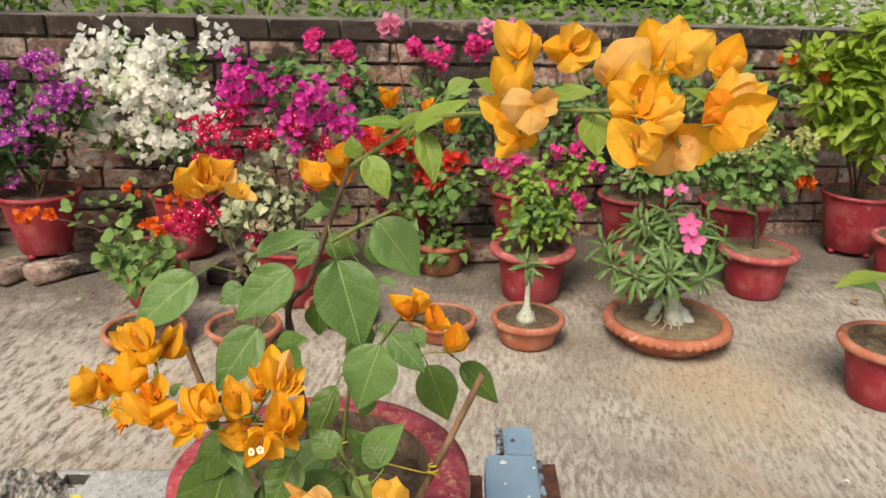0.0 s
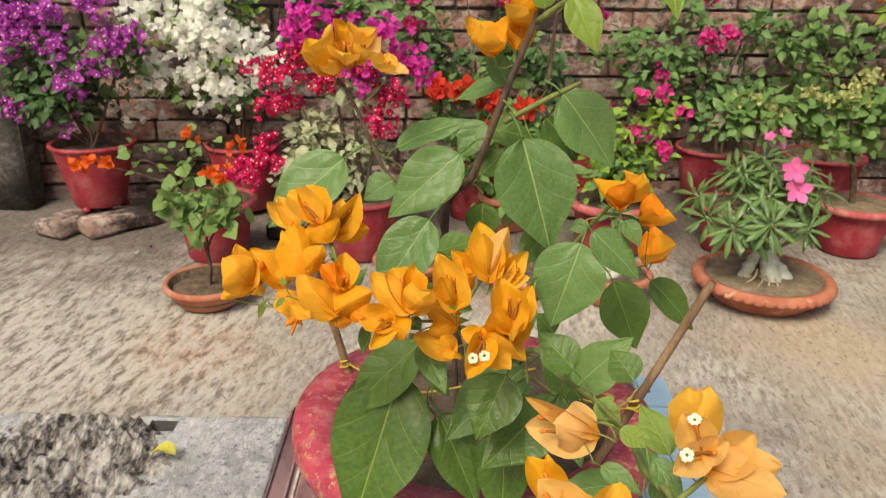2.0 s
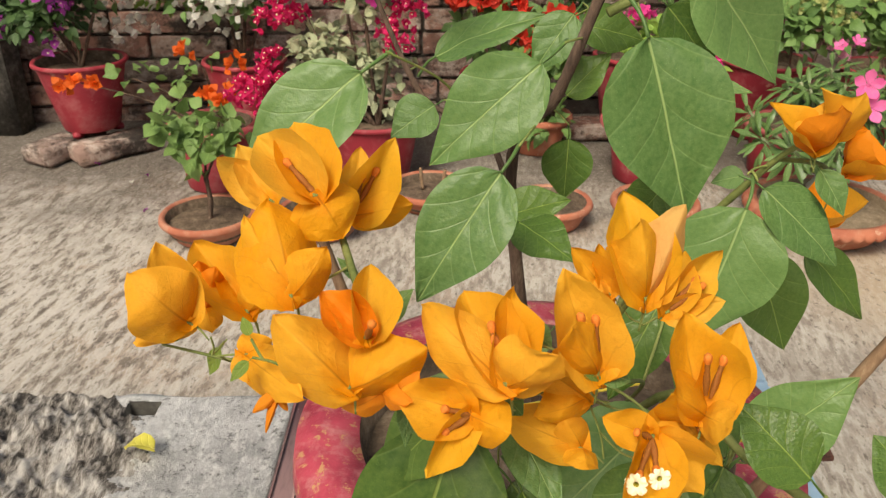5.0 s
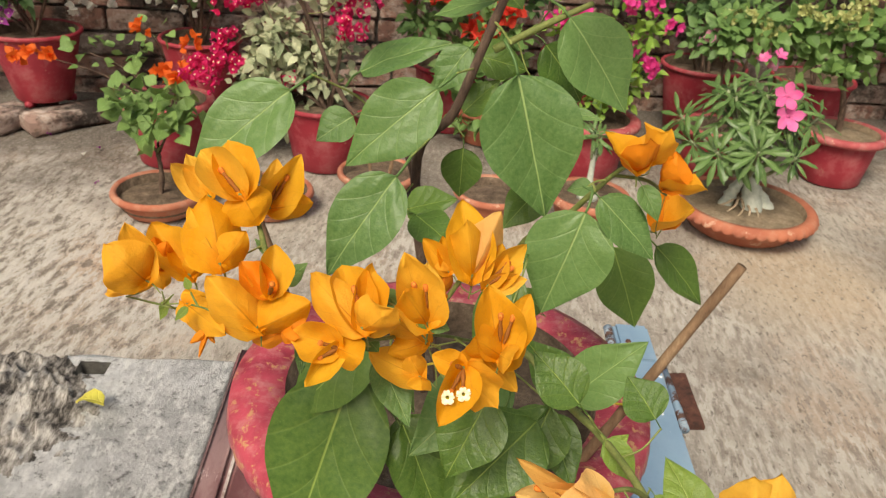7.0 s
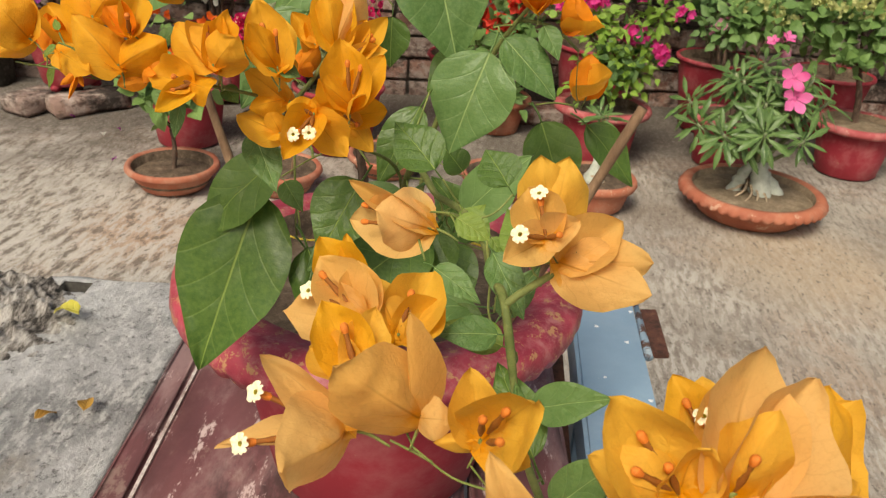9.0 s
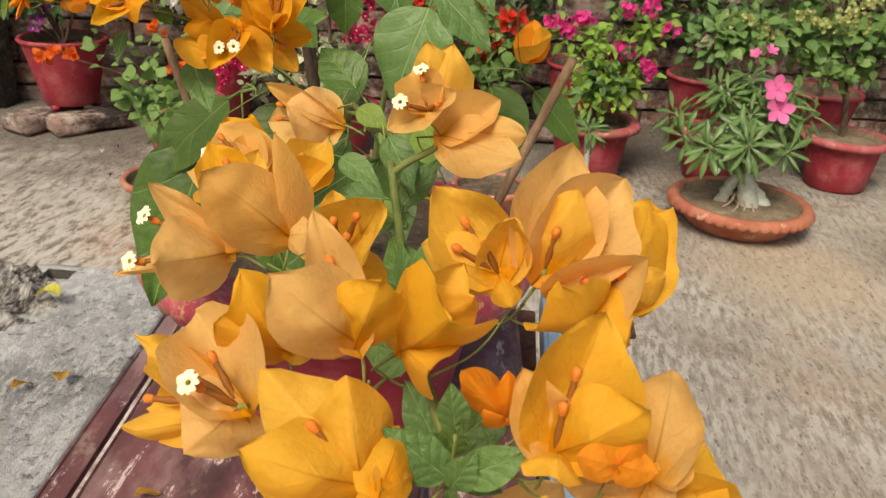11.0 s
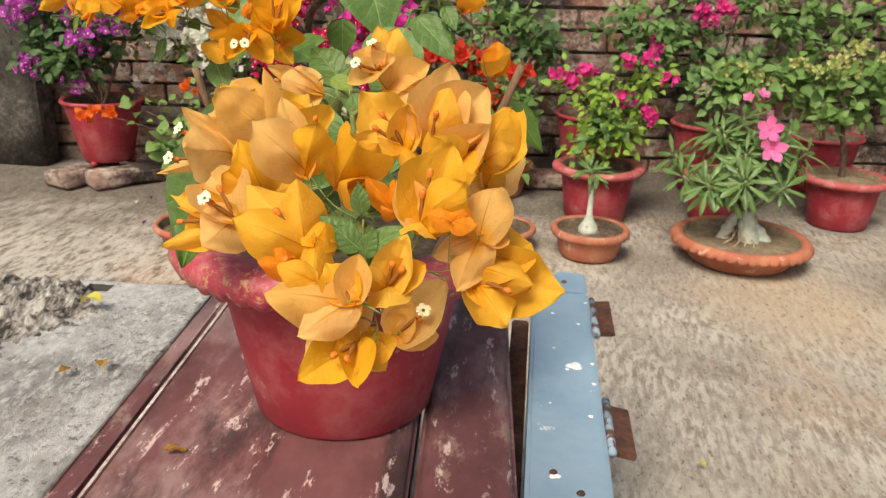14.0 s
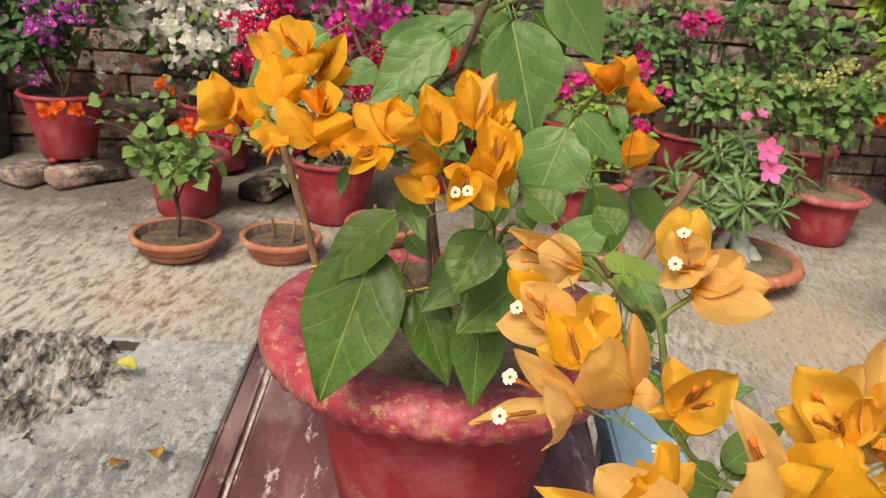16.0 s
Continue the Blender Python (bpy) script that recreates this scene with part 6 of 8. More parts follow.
leaf((0.0055, 0.4368, 0.6490), (0.0134, 0.4319, 0.6396), 0.6, (0.02, -0.69, 0.72), "young", 0.2)
leaf((0.0136, 0.4003, 0.6452), (0.0063, 0.4263, 0.6524), 0.4, (0.02, -0.69, 0.72), "mid", 0.2)
leaf((0.0144, 0.3792, 0.6397), (-0.0055, 0.3835, 0.6439), 0.6, (-0.00, -0.56, 0.83), "young", 0.2)
leaf((0.0250, 0.3587, 0.6329), (0.0437, 0.3491, 0.6473), 0.5, (0.05, -0.67, 0.74), "mid", 0.2)
leaf((0.0316, 0.3221, 0.6314), (0.0435, 0.3174, 0.6530), 0.5, (-0.07, -0.58, 0.81), "mid", 0.2)
leaf((0.0234, 0.3586, 0.6224), (0.0199, 0.3584, 0.6403), 0.4, (0.05, -0.70, 0.71), "mid", 0.2)
leaf((0.0122, 0.4055, 0.6342), (0.0233, 0.4113, 0.6523), 0.5, (0.05, -0.70, 0.71), "mid", 0.2)
leaf((0.0055, 0.4263, 0.6214), (-0.0148, 0.4253, 0.6127), 0.6, (0.05, -0.70, 0.71), "dark", 0.2)
leaf((-0.0298, 0.5195, 0.6085), (-0.0645, 0.4808, 0.5906), 0.7, (0.11, -0.70, 0.71), "dark", 0.2)
leaf((-0.0058, 0.5734, 0.5818), (-0.0334, 0.5720, 0.6173), 0.6, (0.06, -0.73, 0.68), "dark", 0.2)
leaf((-0.0205, 0.5516, 0.5880), (-0.0070, 0.5206, 0.5682), 0.6, (0.06, -0.73, 0.68), "dark", 0.2)
leaf((-0.0952, 0.5373, 0.5827), (-0.0678, 0.5123, 0.5355), 0.5, (0.12, -0.78, 0.62), "dark", 0.2)
leaf((-0.1003, 0.4790, 0.6655), (-0.0847, 0.4587, 0.6499), 0.5, (0.16, -0.75, 0.64), "mid", 0.2)
leaf((-0.1277, 0.4724, 0.6776), (-0.1280, 0.4618, 0.6653), 0.4, (0.06, -0.73, 0.68), "mid", 0.2)
leaf((-0.0907, 0.4953, 0.6837), (-0.1001, 0.4843, 0.6795), 0.5, (0.06, -0.73, 0.68), "mid", 0.2)
leaf((-0.0895, 0.4848, 0.6752), (-0.0765, 0.4802, 0.6803), 0.4, (0.02, -0.69, 0.72), "young", 0.2)
leaf((-0.1350, 0.4720, 0.6987), (-0.1274, 0.4724, 0.7084), 0.6, (0.02, -0.69, 0.72), "mid", 0.2)
leaf((-0.1795, 0.4698, 0.6878), (-0.1853, 0.4695, 0.6777), 0.4, (0.02, -0.69, 0.72), "young", 0.2)
leaf((-0.0995, 0.5160, 0.6283), (-0.0871, 0.5008, 0.6220), 0.6, (0.02, -0.69, 0.72), "dark", 0.2)
leaf((-0.0996, 0.5476, 0.5764), (-0.0714, 0.5279, 0.5505), 0.8, (0.02, -0.69, 0.72), "dark", 0.2)
leaf((-0.0445, 0.5293, 0.6069), (-0.0548, 0.5077, 0.5723), 0.9, (0.02, -0.69, 0.72), "dark", 0.2)
leaf((-0.0231, 0.5303, 0.6092), (-0.0368, 0.5086, 0.5781), 0.8, (0.02, -0.69, 0.72), "dark", 0.2)
leaf((-0.0235, 0.6358, 0.5972), (-0.0359, 0.6352, 0.6127), 1.0, (0.02, -0.69, 0.72), "dark", 0.2)
leaf((0.0438, 0.2784, 0.6282), (0.0354, 0.2822, 0.6411), 0.6, (0.08, -0.76, 0.64), "mid", 0.2)
leaf((0.0472, 0.2701, 0.6314), (0.0485, 0.2702, 0.6411), 0.7, (0.08, -0.76, 0.64), "dark", 0.2)
leaf((0.0474, 0.2691, 0.6313), (0.0384, 0.2655, 0.6395), 0.6, (0.08, -0.76, 0.64), "dark", 0.2)
leaf((0.0467, 0.2827, 0.6243), (0.0607, 0.2898, 0.6372), 0.6, (0.08, -0.76, 0.64), "dark", 0.2)
leaf((0.0497, 0.2650, 0.6325), (0.0598, 0.2634, 0.6298), 0.6, (0.07, -0.70, 0.71), "mid", 0.2)
leaf((0.0483, 0.2659, 0.6321), (0.0493, 0.2628, 0.6279), 0.6, (0.07, -0.70, 0.71), "young", 0.2)
leaf((0.0332, 0.3222, 0.6269), (0.0446, 0.3333, 0.6423), 0.6, (0.08, -0.76, 0.64), "dark", 0.2)
leaf((0.0314, 0.3221, 0.6225), (0.0158, 0.3213, 0.6255), 1.0, (0.08, -0.76, 0.64), "dark", 0.2)
leaf((0.0270, 0.3535, 0.6192), (0.0134, 0.3739, 0.6385), 0.5, (0.08, -0.76, 0.64), "dark", 0.2)
leaf((0.0221, 0.4271, 0.6433), (0.0100, 0.4476, 0.6588), 0.6, (0.08, -0.76, 0.64), "young", 0.2)
leaf((0.0475, 0.2575, 0.6374), (0.0363, 0.2548, 0.6483), 0.6, (0.11, -0.80, 0.60), "mid", 0.2)
leaf((0.0484, 0.2575, 0.6367), (0.0401, 0.2550, 0.6452), 0.7, (0.11, -0.80, 0.60), "mid", 0.2)
leaf((0.0493, 0.2576, 0.6340), (0.0535, 0.2557, 0.6443), 0.6, (0.11, -0.80, 0.60), "mid", 0.2)
leaf((0.0508, 0.2576, 0.6369), (0.0643, 0.2562, 0.6465), 0.5, (0.11, -0.80, 0.60), "mid", 0.2)
leaf((0.0492, 0.2575, 0.6489), (0.0482, 0.2554, 0.6592), 0.6, (0.11, -0.80, 0.60), "mid", 0.2)
leaf((0.0491, 0.2575, 0.6305), (0.0502, 0.2555, 0.6360), 0.5, (0.11, -0.80, 0.60), "mid", 0.2)
leaf((0.0467, 0.2574, 0.6377), (0.0376, 0.2549, 0.6390), 0.6, (0.11, -0.80, 0.60), "mid", 0.2)
leaf((-0.1509, 0.4449, 0.7047), (-0.1445, 0.4470, 0.7075), 0.7, (0.07, -0.61, 0.79), "mid", 0.2)
leaf((-0.1606, 0.4432, 0.7034), (-0.1650, 0.4407, 0.6992), 0.5, (0.07, -0.61, 0.79), "young", 0.2)
leaf((-0.1613, 0.4474, 0.7078), (-0.1633, 0.4491, 0.7117), 0.6, (0.07, -0.61, 0.79), "young", 0.2)
leaf((-0.0802, 0.4551, 0.6999), (-0.0718, 0.4549, 0.6977), 0.8, (0.07, -0.61, 0.79), "mid", 0.2)
leaf((-0.0977, 0.4524, 0.6985), (-0.0882, 0.4554, 0.7026), 0.7, (0.07, -0.61, 0.79), "mid", 0.2)
leaf((-0.0837, 0.4536, 0.7024), (-0.0795, 0.4523, 0.6986), 0.8, (0.07, -0.61, 0.79), "young", 0.2)
leaf((-0.0966, 0.4599, 0.7070), (-0.0907, 0.4587, 0.7031), 0.9, (0.07, -0.61, 0.79), "mid", 0.2)
leaf((-0.1553, 0.4714, 0.7099), (-0.1521, 0.4738, 0.7142), 0.5, (0.07, -0.61, 0.79), "young", 0.2)
leaf((-0.1411, 0.4729, 0.7098), (-0.1467, 0.4749, 0.7154), 0.4, (0.07, -0.61, 0.79), "mid", 0.2)
leaf((-0.1027, 0.4568, 0.6901), (-0.0966, 0.4550, 0.6849), 0.9, (0.07, -0.61, 0.79), "dark", 0.2)
leaf((-0.0052, 0.4046, 0.6699), (0.0066, 0.4000, 0.6655), 0.7, (0.05, -0.70, 0.72), "young", 0.2)
leaf((0.0079, 0.3947, 0.6636), (0.0199, 0.3795, 0.6511), 0.5, (0.05, -0.70, 0.72), "mid", 0.2)
leaf((-0.0115, 0.4043, 0.6510), (0.0052, 0.3946, 0.6460), 0.5, (0.05, -0.70, 0.72), "mid", 0.2)
leaf((0.0126, 0.3686, 0.6504), (-0.0041, 0.3625, 0.6526), 0.6, (0.05, -0.70, 0.72), "mid", 0.2)
leaf((-0.0550, 0.4865, 0.6453), (-0.0693, 0.4647, 0.6183), 0.8, (0.05, -0.70, 0.72), "dark", 0.2)
leaf((-0.0208, 0.4672, 0.6616), (-0.0393, 0.4768, 0.6779), 0.8, (0.05, -0.70, 0.72), "dark", 0.2)
leaf((0.0091, 0.4687, 0.6572), (-0.0019, 0.4787, 0.6693), 1.0, (0.05, -0.70, 0.72), "dark", 0.2)
leaf((-0.0553, 0.5300, 0.5887), (-0.0524, 0.4950, 0.5322), 0.5, (0.10, -0.76, 0.64), "dark", 0.2)

# left spray of flowers
bloom((-0.1848, 0.4635, 0.6997),
      [("o", (-0.1947, 0.4565, 0.7152), 0.0207, (-0.70, 0.71, -0.12)),
       ("o", (-0.1924, 0.4695, 0.7194), 0.0131, (0.48, -0.77, 0.42)),
       ("o", (-0.2013, 0.4635, 0.6915), 0.0097, (0.06, 0.99, -0.11))])
bloom((-0.1897, 0.4855, 0.6904),
      [("d", (-0.1919, 0.4885, 0.7045), 0.0108, (-0.51, 0.82, -0.25)),
       ("d", (-0.1852, 0.4865, 0.7046), 0.0085, (-0.40, 0.92, 0.06)),
       ("o", (-0.1858, 0.4795, 0.6861), 0.0080, (-0.25, 0.45, -0.86))])
bloom((-0.1754, 0.4815, 0.6925),
      [("o", (-0.1945, 0.4945, 0.7076), 0.0159, (0.14, -0.66, 0.74)),
       ("o", (-0.1862, 0.4955, 0.7057), 0.0124, (0.25, -0.56, 0.79)),
       ("g", (-0.1701, 0.4815, 0.7007), 0.0097, (-0.19, 0.97, 0.12))])
bloom((-0.1518, 0.4775, 0.7310),
      [("g", (-0.1703, 0.4875, 0.7432), 0.0148, (0.03, -0.75, 0.66)),
       ("o", (-0.1633, 0.4975, 0.7452), 0.0163, (0.20, -0.48, 0.85)),
       ("o", (-0.1449, 0.4755, 0.7205), 0.0191, (-0.37, 0.84, -0.40))],
      [("bud", (-0.1615, 0.4835, 0.7381)), ("bud", (-0.1573, 0.4815, 0.7344))])
bloom((-0.1675, 0.4875, 0.7244),
      [("g", (-0.1818, 0.4905, 0.7352), 0.0116, (0.21, -0.83, 0.51)),
       ("g", (-0.1781, 0.4955, 0.7373), 0.0109, (0.24, -0.73, 0.65))])
bloom((-0.1552, 0.4615, 0.7104),
      [("o", (-0.1638, 0.4755, 0.7308), 0.0223, (-0.37, 0.69, -0.62)),
       ("g", (-0.1701, 0.4735, 0.7252), 0.0128, (-0.18, 0.67, -0.72)),
       ("o", (-0.1471, 0.4665, 0.7225), 0.0123, (-0.33, 0.93, -0.16))])
bloom((-0.1478, 0.4975, 0.7167),
      [("g", (-0.1357, 0.5015, 0.7382), 0.0143, (0.26, -0.97, 0.03)),
       ("o", (-0.1463, 0.5075, 0.7343), 0.0107, (0.41, -0.81, 0.42)),
       ("o", (-0.1312, 0.5015, 0.7201), 0.0131, (-0.17, 0.95, -0.27))],
      [("bud", (-0.1449, 0.5005, 0.7286)), ("bud", (-0.1408, 0.5015, 0.7301))])
bloom((-0.1371, 0.4435, 0.6975),
      [("o", (-0.1554, 0.4495, 0.7127), 0.0177, (-0.23, 0.77, -0.59)),
       ("o", (-0.1198, 0.4475, 0.7084), 0.0169, (-0.09, 0.97, -0.22)),
       ("o", (-0.1430, 0.4565, 0.7062), 0.0130, (0.27, -0.45, 0.85))],
      [("bud", (-0.1336, 0.4515, 0.6900))])
bloom((-0.1335, 0.4475, 0.7092),
      [("g", (-0.1347, 0.4615, 0.7207), 0.0116, (0.43, -0.55, 0.72)),
       ("d", (-0.1449, 0.4535, 0.7181), 0.0107, (0.13, -0.74, 0.66)),
       ("o", (-0.1433, 0.4635, 0.7117), 0.0108, (-0.06, -0.19, 0.98))],
      [("bud", (-0.1306, 0.4415, 0.7174))])
bloom((-0.1305, 0.4495, 0.6931),
      [("d", (-0.1397, 0.4455, 0.6892), 0.0084, (-0.24, 0.90, -0.36)),
       ("d", (-0.1219, 0.4475, 0.7005), 0.0082, (0.18, 0.98, 0.05)),
       ("d", (-0.1231, 0.4415, 0.6971), 0.0068, (0.77, 0.56, -0.29))])
bloom((-0.1658, 0.4535, 0.6978),
      [("o", (-0.1475, 0.4425, 0.6947), 0.0120, (0.25, 0.62, -0.74)),
       ("o", (-0.1611, 0.4595, 0.6989), 0.0086, (-0.66, 0.61, -0.44)),
       ("o", (-0.1645, 0.4495, 0.6923), 0.0068, (-0.44, 0.67, -0.60))])
bloom((-0.1551, 0.4455, 0.6929),
      [("d", (-0.1587, 0.4435, 0.6832), 0.0023, (-0.35, 0.93, -0.06)),
       ("d", (-0.1614, 0.4435, 0.6883), 0.0035, (-0.16, 0.97, -0.20)),
       ("d", (-0.1534, 0.4455, 0.6878), 0.0023, (-0.55, 0.81, -0.18))])
bloom((-0.1012, 0.4455, 0.7004),
      [("o", (-0.1238, 0.4595, 0.7114), 0.0152, (0.09, 0.70, -0.71)),
       ("o", (-0.1133, 0.4675, 0.7133), 0.0149, (0.08, -0.47, 0.88)),
       ("o", (-0.1014, 0.4615, 0.7171), 0.0122, (0.34, -0.68, 0.65)),
       ("o", (-0.0905, 0.4415, 0.7135), 0.0171, (0.16, 0.97, 0.17))],
      [("bud", (-0.1046, 0.4485, 0.7119)), ("bud", (-0.1056, 0.4505, 0.7143)), ("bud", (-0.1103, 0.4535, 0.7102))])
bloom((-0.1088, 0.4415, 0.6944),
      [("o", (-0.1264, 0.4435, 0.6978), 0.0138, (0.01, -0.85, 0.53)),
       ("o", (-0.0991, 0.4375, 0.6935), 0.0119, (0.26, 0.75, -0.60)),
       ("g", (-0.1173, 0.4285, 0.6869), 0.0091, (0.50, -0.65, 0.57)),
       ("o", (-0.1122, 0.4495, 0.7010), 0.0100, (-0.23, 0.56, -0.79))],
      [("bud", (-0.1153, 0.4395, 0.6973)), ("bud", (-0.1150, 0.4365, 0.6923))])
bloom((-0.0803, 0.4535, 0.6998),
      [("o", (-0.0892, 0.4565, 0.7244), 0.0168, (0.34, -0.91, 0.23)),
       ("g", (-0.0812, 0.4675, 0.7174), 0.0119, (0.26, -0.75, 0.61)),
       ("o", (-0.0897, 0.4475, 0.7173), 0.0126, (-0.55, 0.84, -0.01)),
       ("o", (-0.0745, 0.4615, 0.7013), 0.0108, (-0.62, 0.55, -0.56))],
      [("bud", (-0.0858, 0.4535, 0.7161)), ("bud", (-0.0842, 0.4515, 0.7121)), ("bud", (-0.0818, 0.4575, 0.7136))])
bloom((-0.0665, 0.4855, 0.7024),
      [("g", (-0.0720, 0.4995, 0.7283), 0.0187, (0.18, -0.85, 0.50)),
       ("g", (-0.0713, 0.4875, 0.7253), 0.0145, (-0.26, 0.95, -0.14)),
       ("p", (-0.0585, 0.4955, 0.7263), 0.0159, (-0.19, 0.93, -0.33))])
bloom((-0.0756, 0.4875, 0.7021),
      [("o", (-0.0862, 0.4925, 0.7134), 0.0090, (0.12, -0.86, 0.50)),
       ("o", (-0.0791, 0.4955, 0.7131), 0.0076, (0.16, -0.77, 0.61)),
       ("o", (-0.0816, 0.4855, 0.7038), 0.0080, (-0.38, 0.86, -0.34))])
bloom((-0.0604, 0.4855, 0.6988),
      [("g", (-0.0469, 0.4945, 0.7136), 0.0119, (0.18, -0.91, 0.38)),
       ("g", (-0.0457, 0.4855, 0.7034), 0.0088, (-0.10, -0.94, 0.32)),
       ("g", (-0.0557, 0.4955, 0.7123), 0.0092, (0.23, -0.82, 0.52))],
      [("bud", (-0.0525, 0.4905, 0.7079)), ("bud", (-0.0509, 0.4885, 0.7067))])
bloom((-0.0817, 0.4855, 0.6916),
      [("d", (-0.0748, 0.4875, 0.7022), 0.0102, (-0.07, 0.99, -0.14)),
       ("d", (-0.0815, 0.4895, 0.6982), 0.0077, (-0.25, 0.83, -0.50)),
       ("d", (-0.0748, 0.4835, 0.6947), 0.0071, (0.36, 0.91, -0.21))])
bloom((-0.0814, 0.4635, 0.6852),
      [("o", (-0.0976, 0.4685, 0.6937), 0.0121, (-0.04, 0.82, -0.57)),
       ("o", (-0.0942, 0.4595, 0.6812), 0.0104, (-0.15, 0.90, -0.41)),
       ("o", (-0.0909, 0.4735, 0.6904), 0.0098, (0.16, 0.57, -0.80))])
bloom((-0.0817, 0.4595, 0.6725),
      [("o", (-0.1029, 0.4655, 0.6764), 0.0145, (0.12, 0.80, -0.59)),
       ("o", (-0.0870, 0.4615, 0.6811), 0.0097, (-0.31, 0.87, -0.39)),
       ("o", (-0.0804, 0.4515, 0.6710), 0.0097, (-0.20, 0.15, -0.97))])
bloom((-0.0536, 0.4575, 0.6873),
      [("o", (-0.0590, 0.4655, 0.7110), 0.0186, (0.20, -0.91, 0.35)),
       ("o", (-0.0435, 0.4715, 0.7058), 0.0134, (0.21, -0.83, 0.51)),
       ("o", (-0.0646, 0.4515, 0.6983), 0.0131, (-0.58, 0.80, -0.14)),
       ("o", (-0.0478, 0.4475, 0.6910), 0.0112, (0.82, 0.29, -0.50))],
      [("bud", (-0.0550, 0.4585, 0.7044)), ("bud", (-0.0502, 0.4615, 0.7024))])
bloom((-0.0661, 0.4515, 0.6840),
      [("o", (-0.0732, 0.4335, 0.6723), 0.0143, (0.36, -0.60, 0.71)),
       ("o", (-0.0534, 0.4515, 0.6688), 0.0150, (0.36, -0.88, 0.30)),
       ("o", (-0.0777, 0.4535, 0.6873), 0.0100, (0.01, -0.84, 0.54)),
       ("o", (-0.0602, 0.4575, 0.6883), 0.0108, (0.35, -0.75, 0.57))],
      [("star", (-0.0702, 0.4415, 0.6791)), ("star", (-0.0654, 0.4435, 0.6797)), ("bud", (-0.0707, 0.4495, 0.6871))])
bloom((-0.0579, 0.4655, 0.6806),
      [("o", (-0.0463, 0.4655, 0.6669), 0.0121, (-0.34, 0.89, -0.29)),
       ("o", (-0.0415, 0.4745, 0.6820), 0.0143, (0.39, -0.78, 0.48)),
       ("o", (-0.0507, 0.4635, 0.6730), 0.0103, (-0.21, 0.88, -0.43))],
      [("bud", (-0.0513, 0.4635, 0.6776))])

# small upper flowers
flower((0.0120, 0.6088, 0.7041), (-0.15, 0.04, 0.99), 0.0208, "odo", 38, 0, 75)
flower((0.0185, 0.6110, 0.7090), (0.32, 0.10, 0.94), 0.0167, "oo", 36, 0, 5)
flower((0.0289, 0.6169, 0.6929), (0.37, -0.21, 0.91), 0.0179, "ddo", 44, 0, 9)
flower((0.0488, 0.6830, 0.6402), (-0.01, -0.48, 0.88), 0.0236, "do", 23, 0, 77)
flower((-0.0221, 0.7307, 0.8580), (0.08, -0.14, 0.99), 0.0164, "ddo", 32, 0, 35)
flower((-0.0275, 0.7163, 0.8349), (-0.28, -0.32, 0.91), 0.0128, "dd", 32, 0, 3)
flower((0.0388, 0.6654, 0.8494), (0.23, -0.42, 0.88), 0.0128, "odo", 32, 0, 110)
flower((0.0209, 0.6582, 0.8643), (-0.04, 0.20, 0.98), 0.0116, "dd", 27, 0, 31)
flower((-0.0778, 0.6960, 0.7895), (-0.27, -0.28, 0.92), 0.0254, "ooo", 44, 0, 112)
flower((-0.0596, 0.6877, 0.8096), (0.15, -0.10, 0.98), 0.0204, "oog", 38, 0, 94)
flower((-0.0622, 0.6953, 0.7940), (0.38, -0.44, 0.81), 0.0184, "oo", 46, 0, 26)
flower((0.0049, 0.6714, 0.8408), (-0.26, -0.60, 0.76), 0.0109, "dd", 36, 0, 68)
flower((-0.2069, 0.7298, 0.7677), (-0.33, -0.17, 0.93), 0.0297, "ggg", 38, 0, 7)
flower((-0.1931, 0.7313, 0.7730), (0.17, -0.21, 0.96), 0.0309, "ogg", 38, 0, 43)
flower((-0.2017, 0.7266, 0.7654), (-0.22, -0.58, 0.79), 0.0209, "gg", 41, 0, 108)
flower((-0.1838, 0.7238, 0.7771), (0.51, -0.09, 0.86), 0.0232, "gpg", 38, 0, 74)
flower((-0.1586, 0.7128, 0.7709), (0.12, -0.39, 0.91), 0.0157, "gpg", 64, 0, 77)

# the long upper branch
bloom((0.0964, 0.4780, 0.9008),
      [("p", (0.0771, 0.4740, 0.9020), 0.0211, (-0.21, 0.97, -0.11)),
       ("p", (0.1135, 0.4860, 0.9054), 0.0168, (0.36, -0.90, 0.25)),
       ("p", (0.0964, 0.4700, 0.8852), 0.0206, (0.07, 0.89, -0.46))])
bloom((0.0880, 0.4920, 0.9036),
      [("g", (0.0736, 0.4960, 0.9271), 0.0218, (0.06, 0.99, -0.13)),
       ("g", (0.0932, 0.5000, 0.9294), 0.0148, (0.01, 0.95, -0.30)),
       ("g", (0.0799, 0.4900, 0.9164), 0.0176, (-0.09, 0.99, 0.10))])
bloom((0.0853, 0.5020, 0.8894),
      [("g", (0.0648, 0.5040, 0.9005), 0.0175, (-0.03, -0.99, 0.13)),
       ("o", (0.0803, 0.5080, 0.8980), 0.0145, (-0.22, -0.86, 0.47)),
       ("g", (0.0894, 0.4960, 0.8787), 0.0144, (0.15, 0.88, -0.44))])
bloom((0.0901, 0.4900, 0.8797),
      [("o", (0.0771, 0.4840, 0.8680), 0.0124, (-0.13, 0.94, -0.33)),
       ("o", (0.1019, 0.4880, 0.8798), 0.0142, (0.17, 0.97, -0.16)),
       ("g", (0.0747, 0.4920, 0.8869), 0.0130, (-0.05, -0.99, 0.16))])
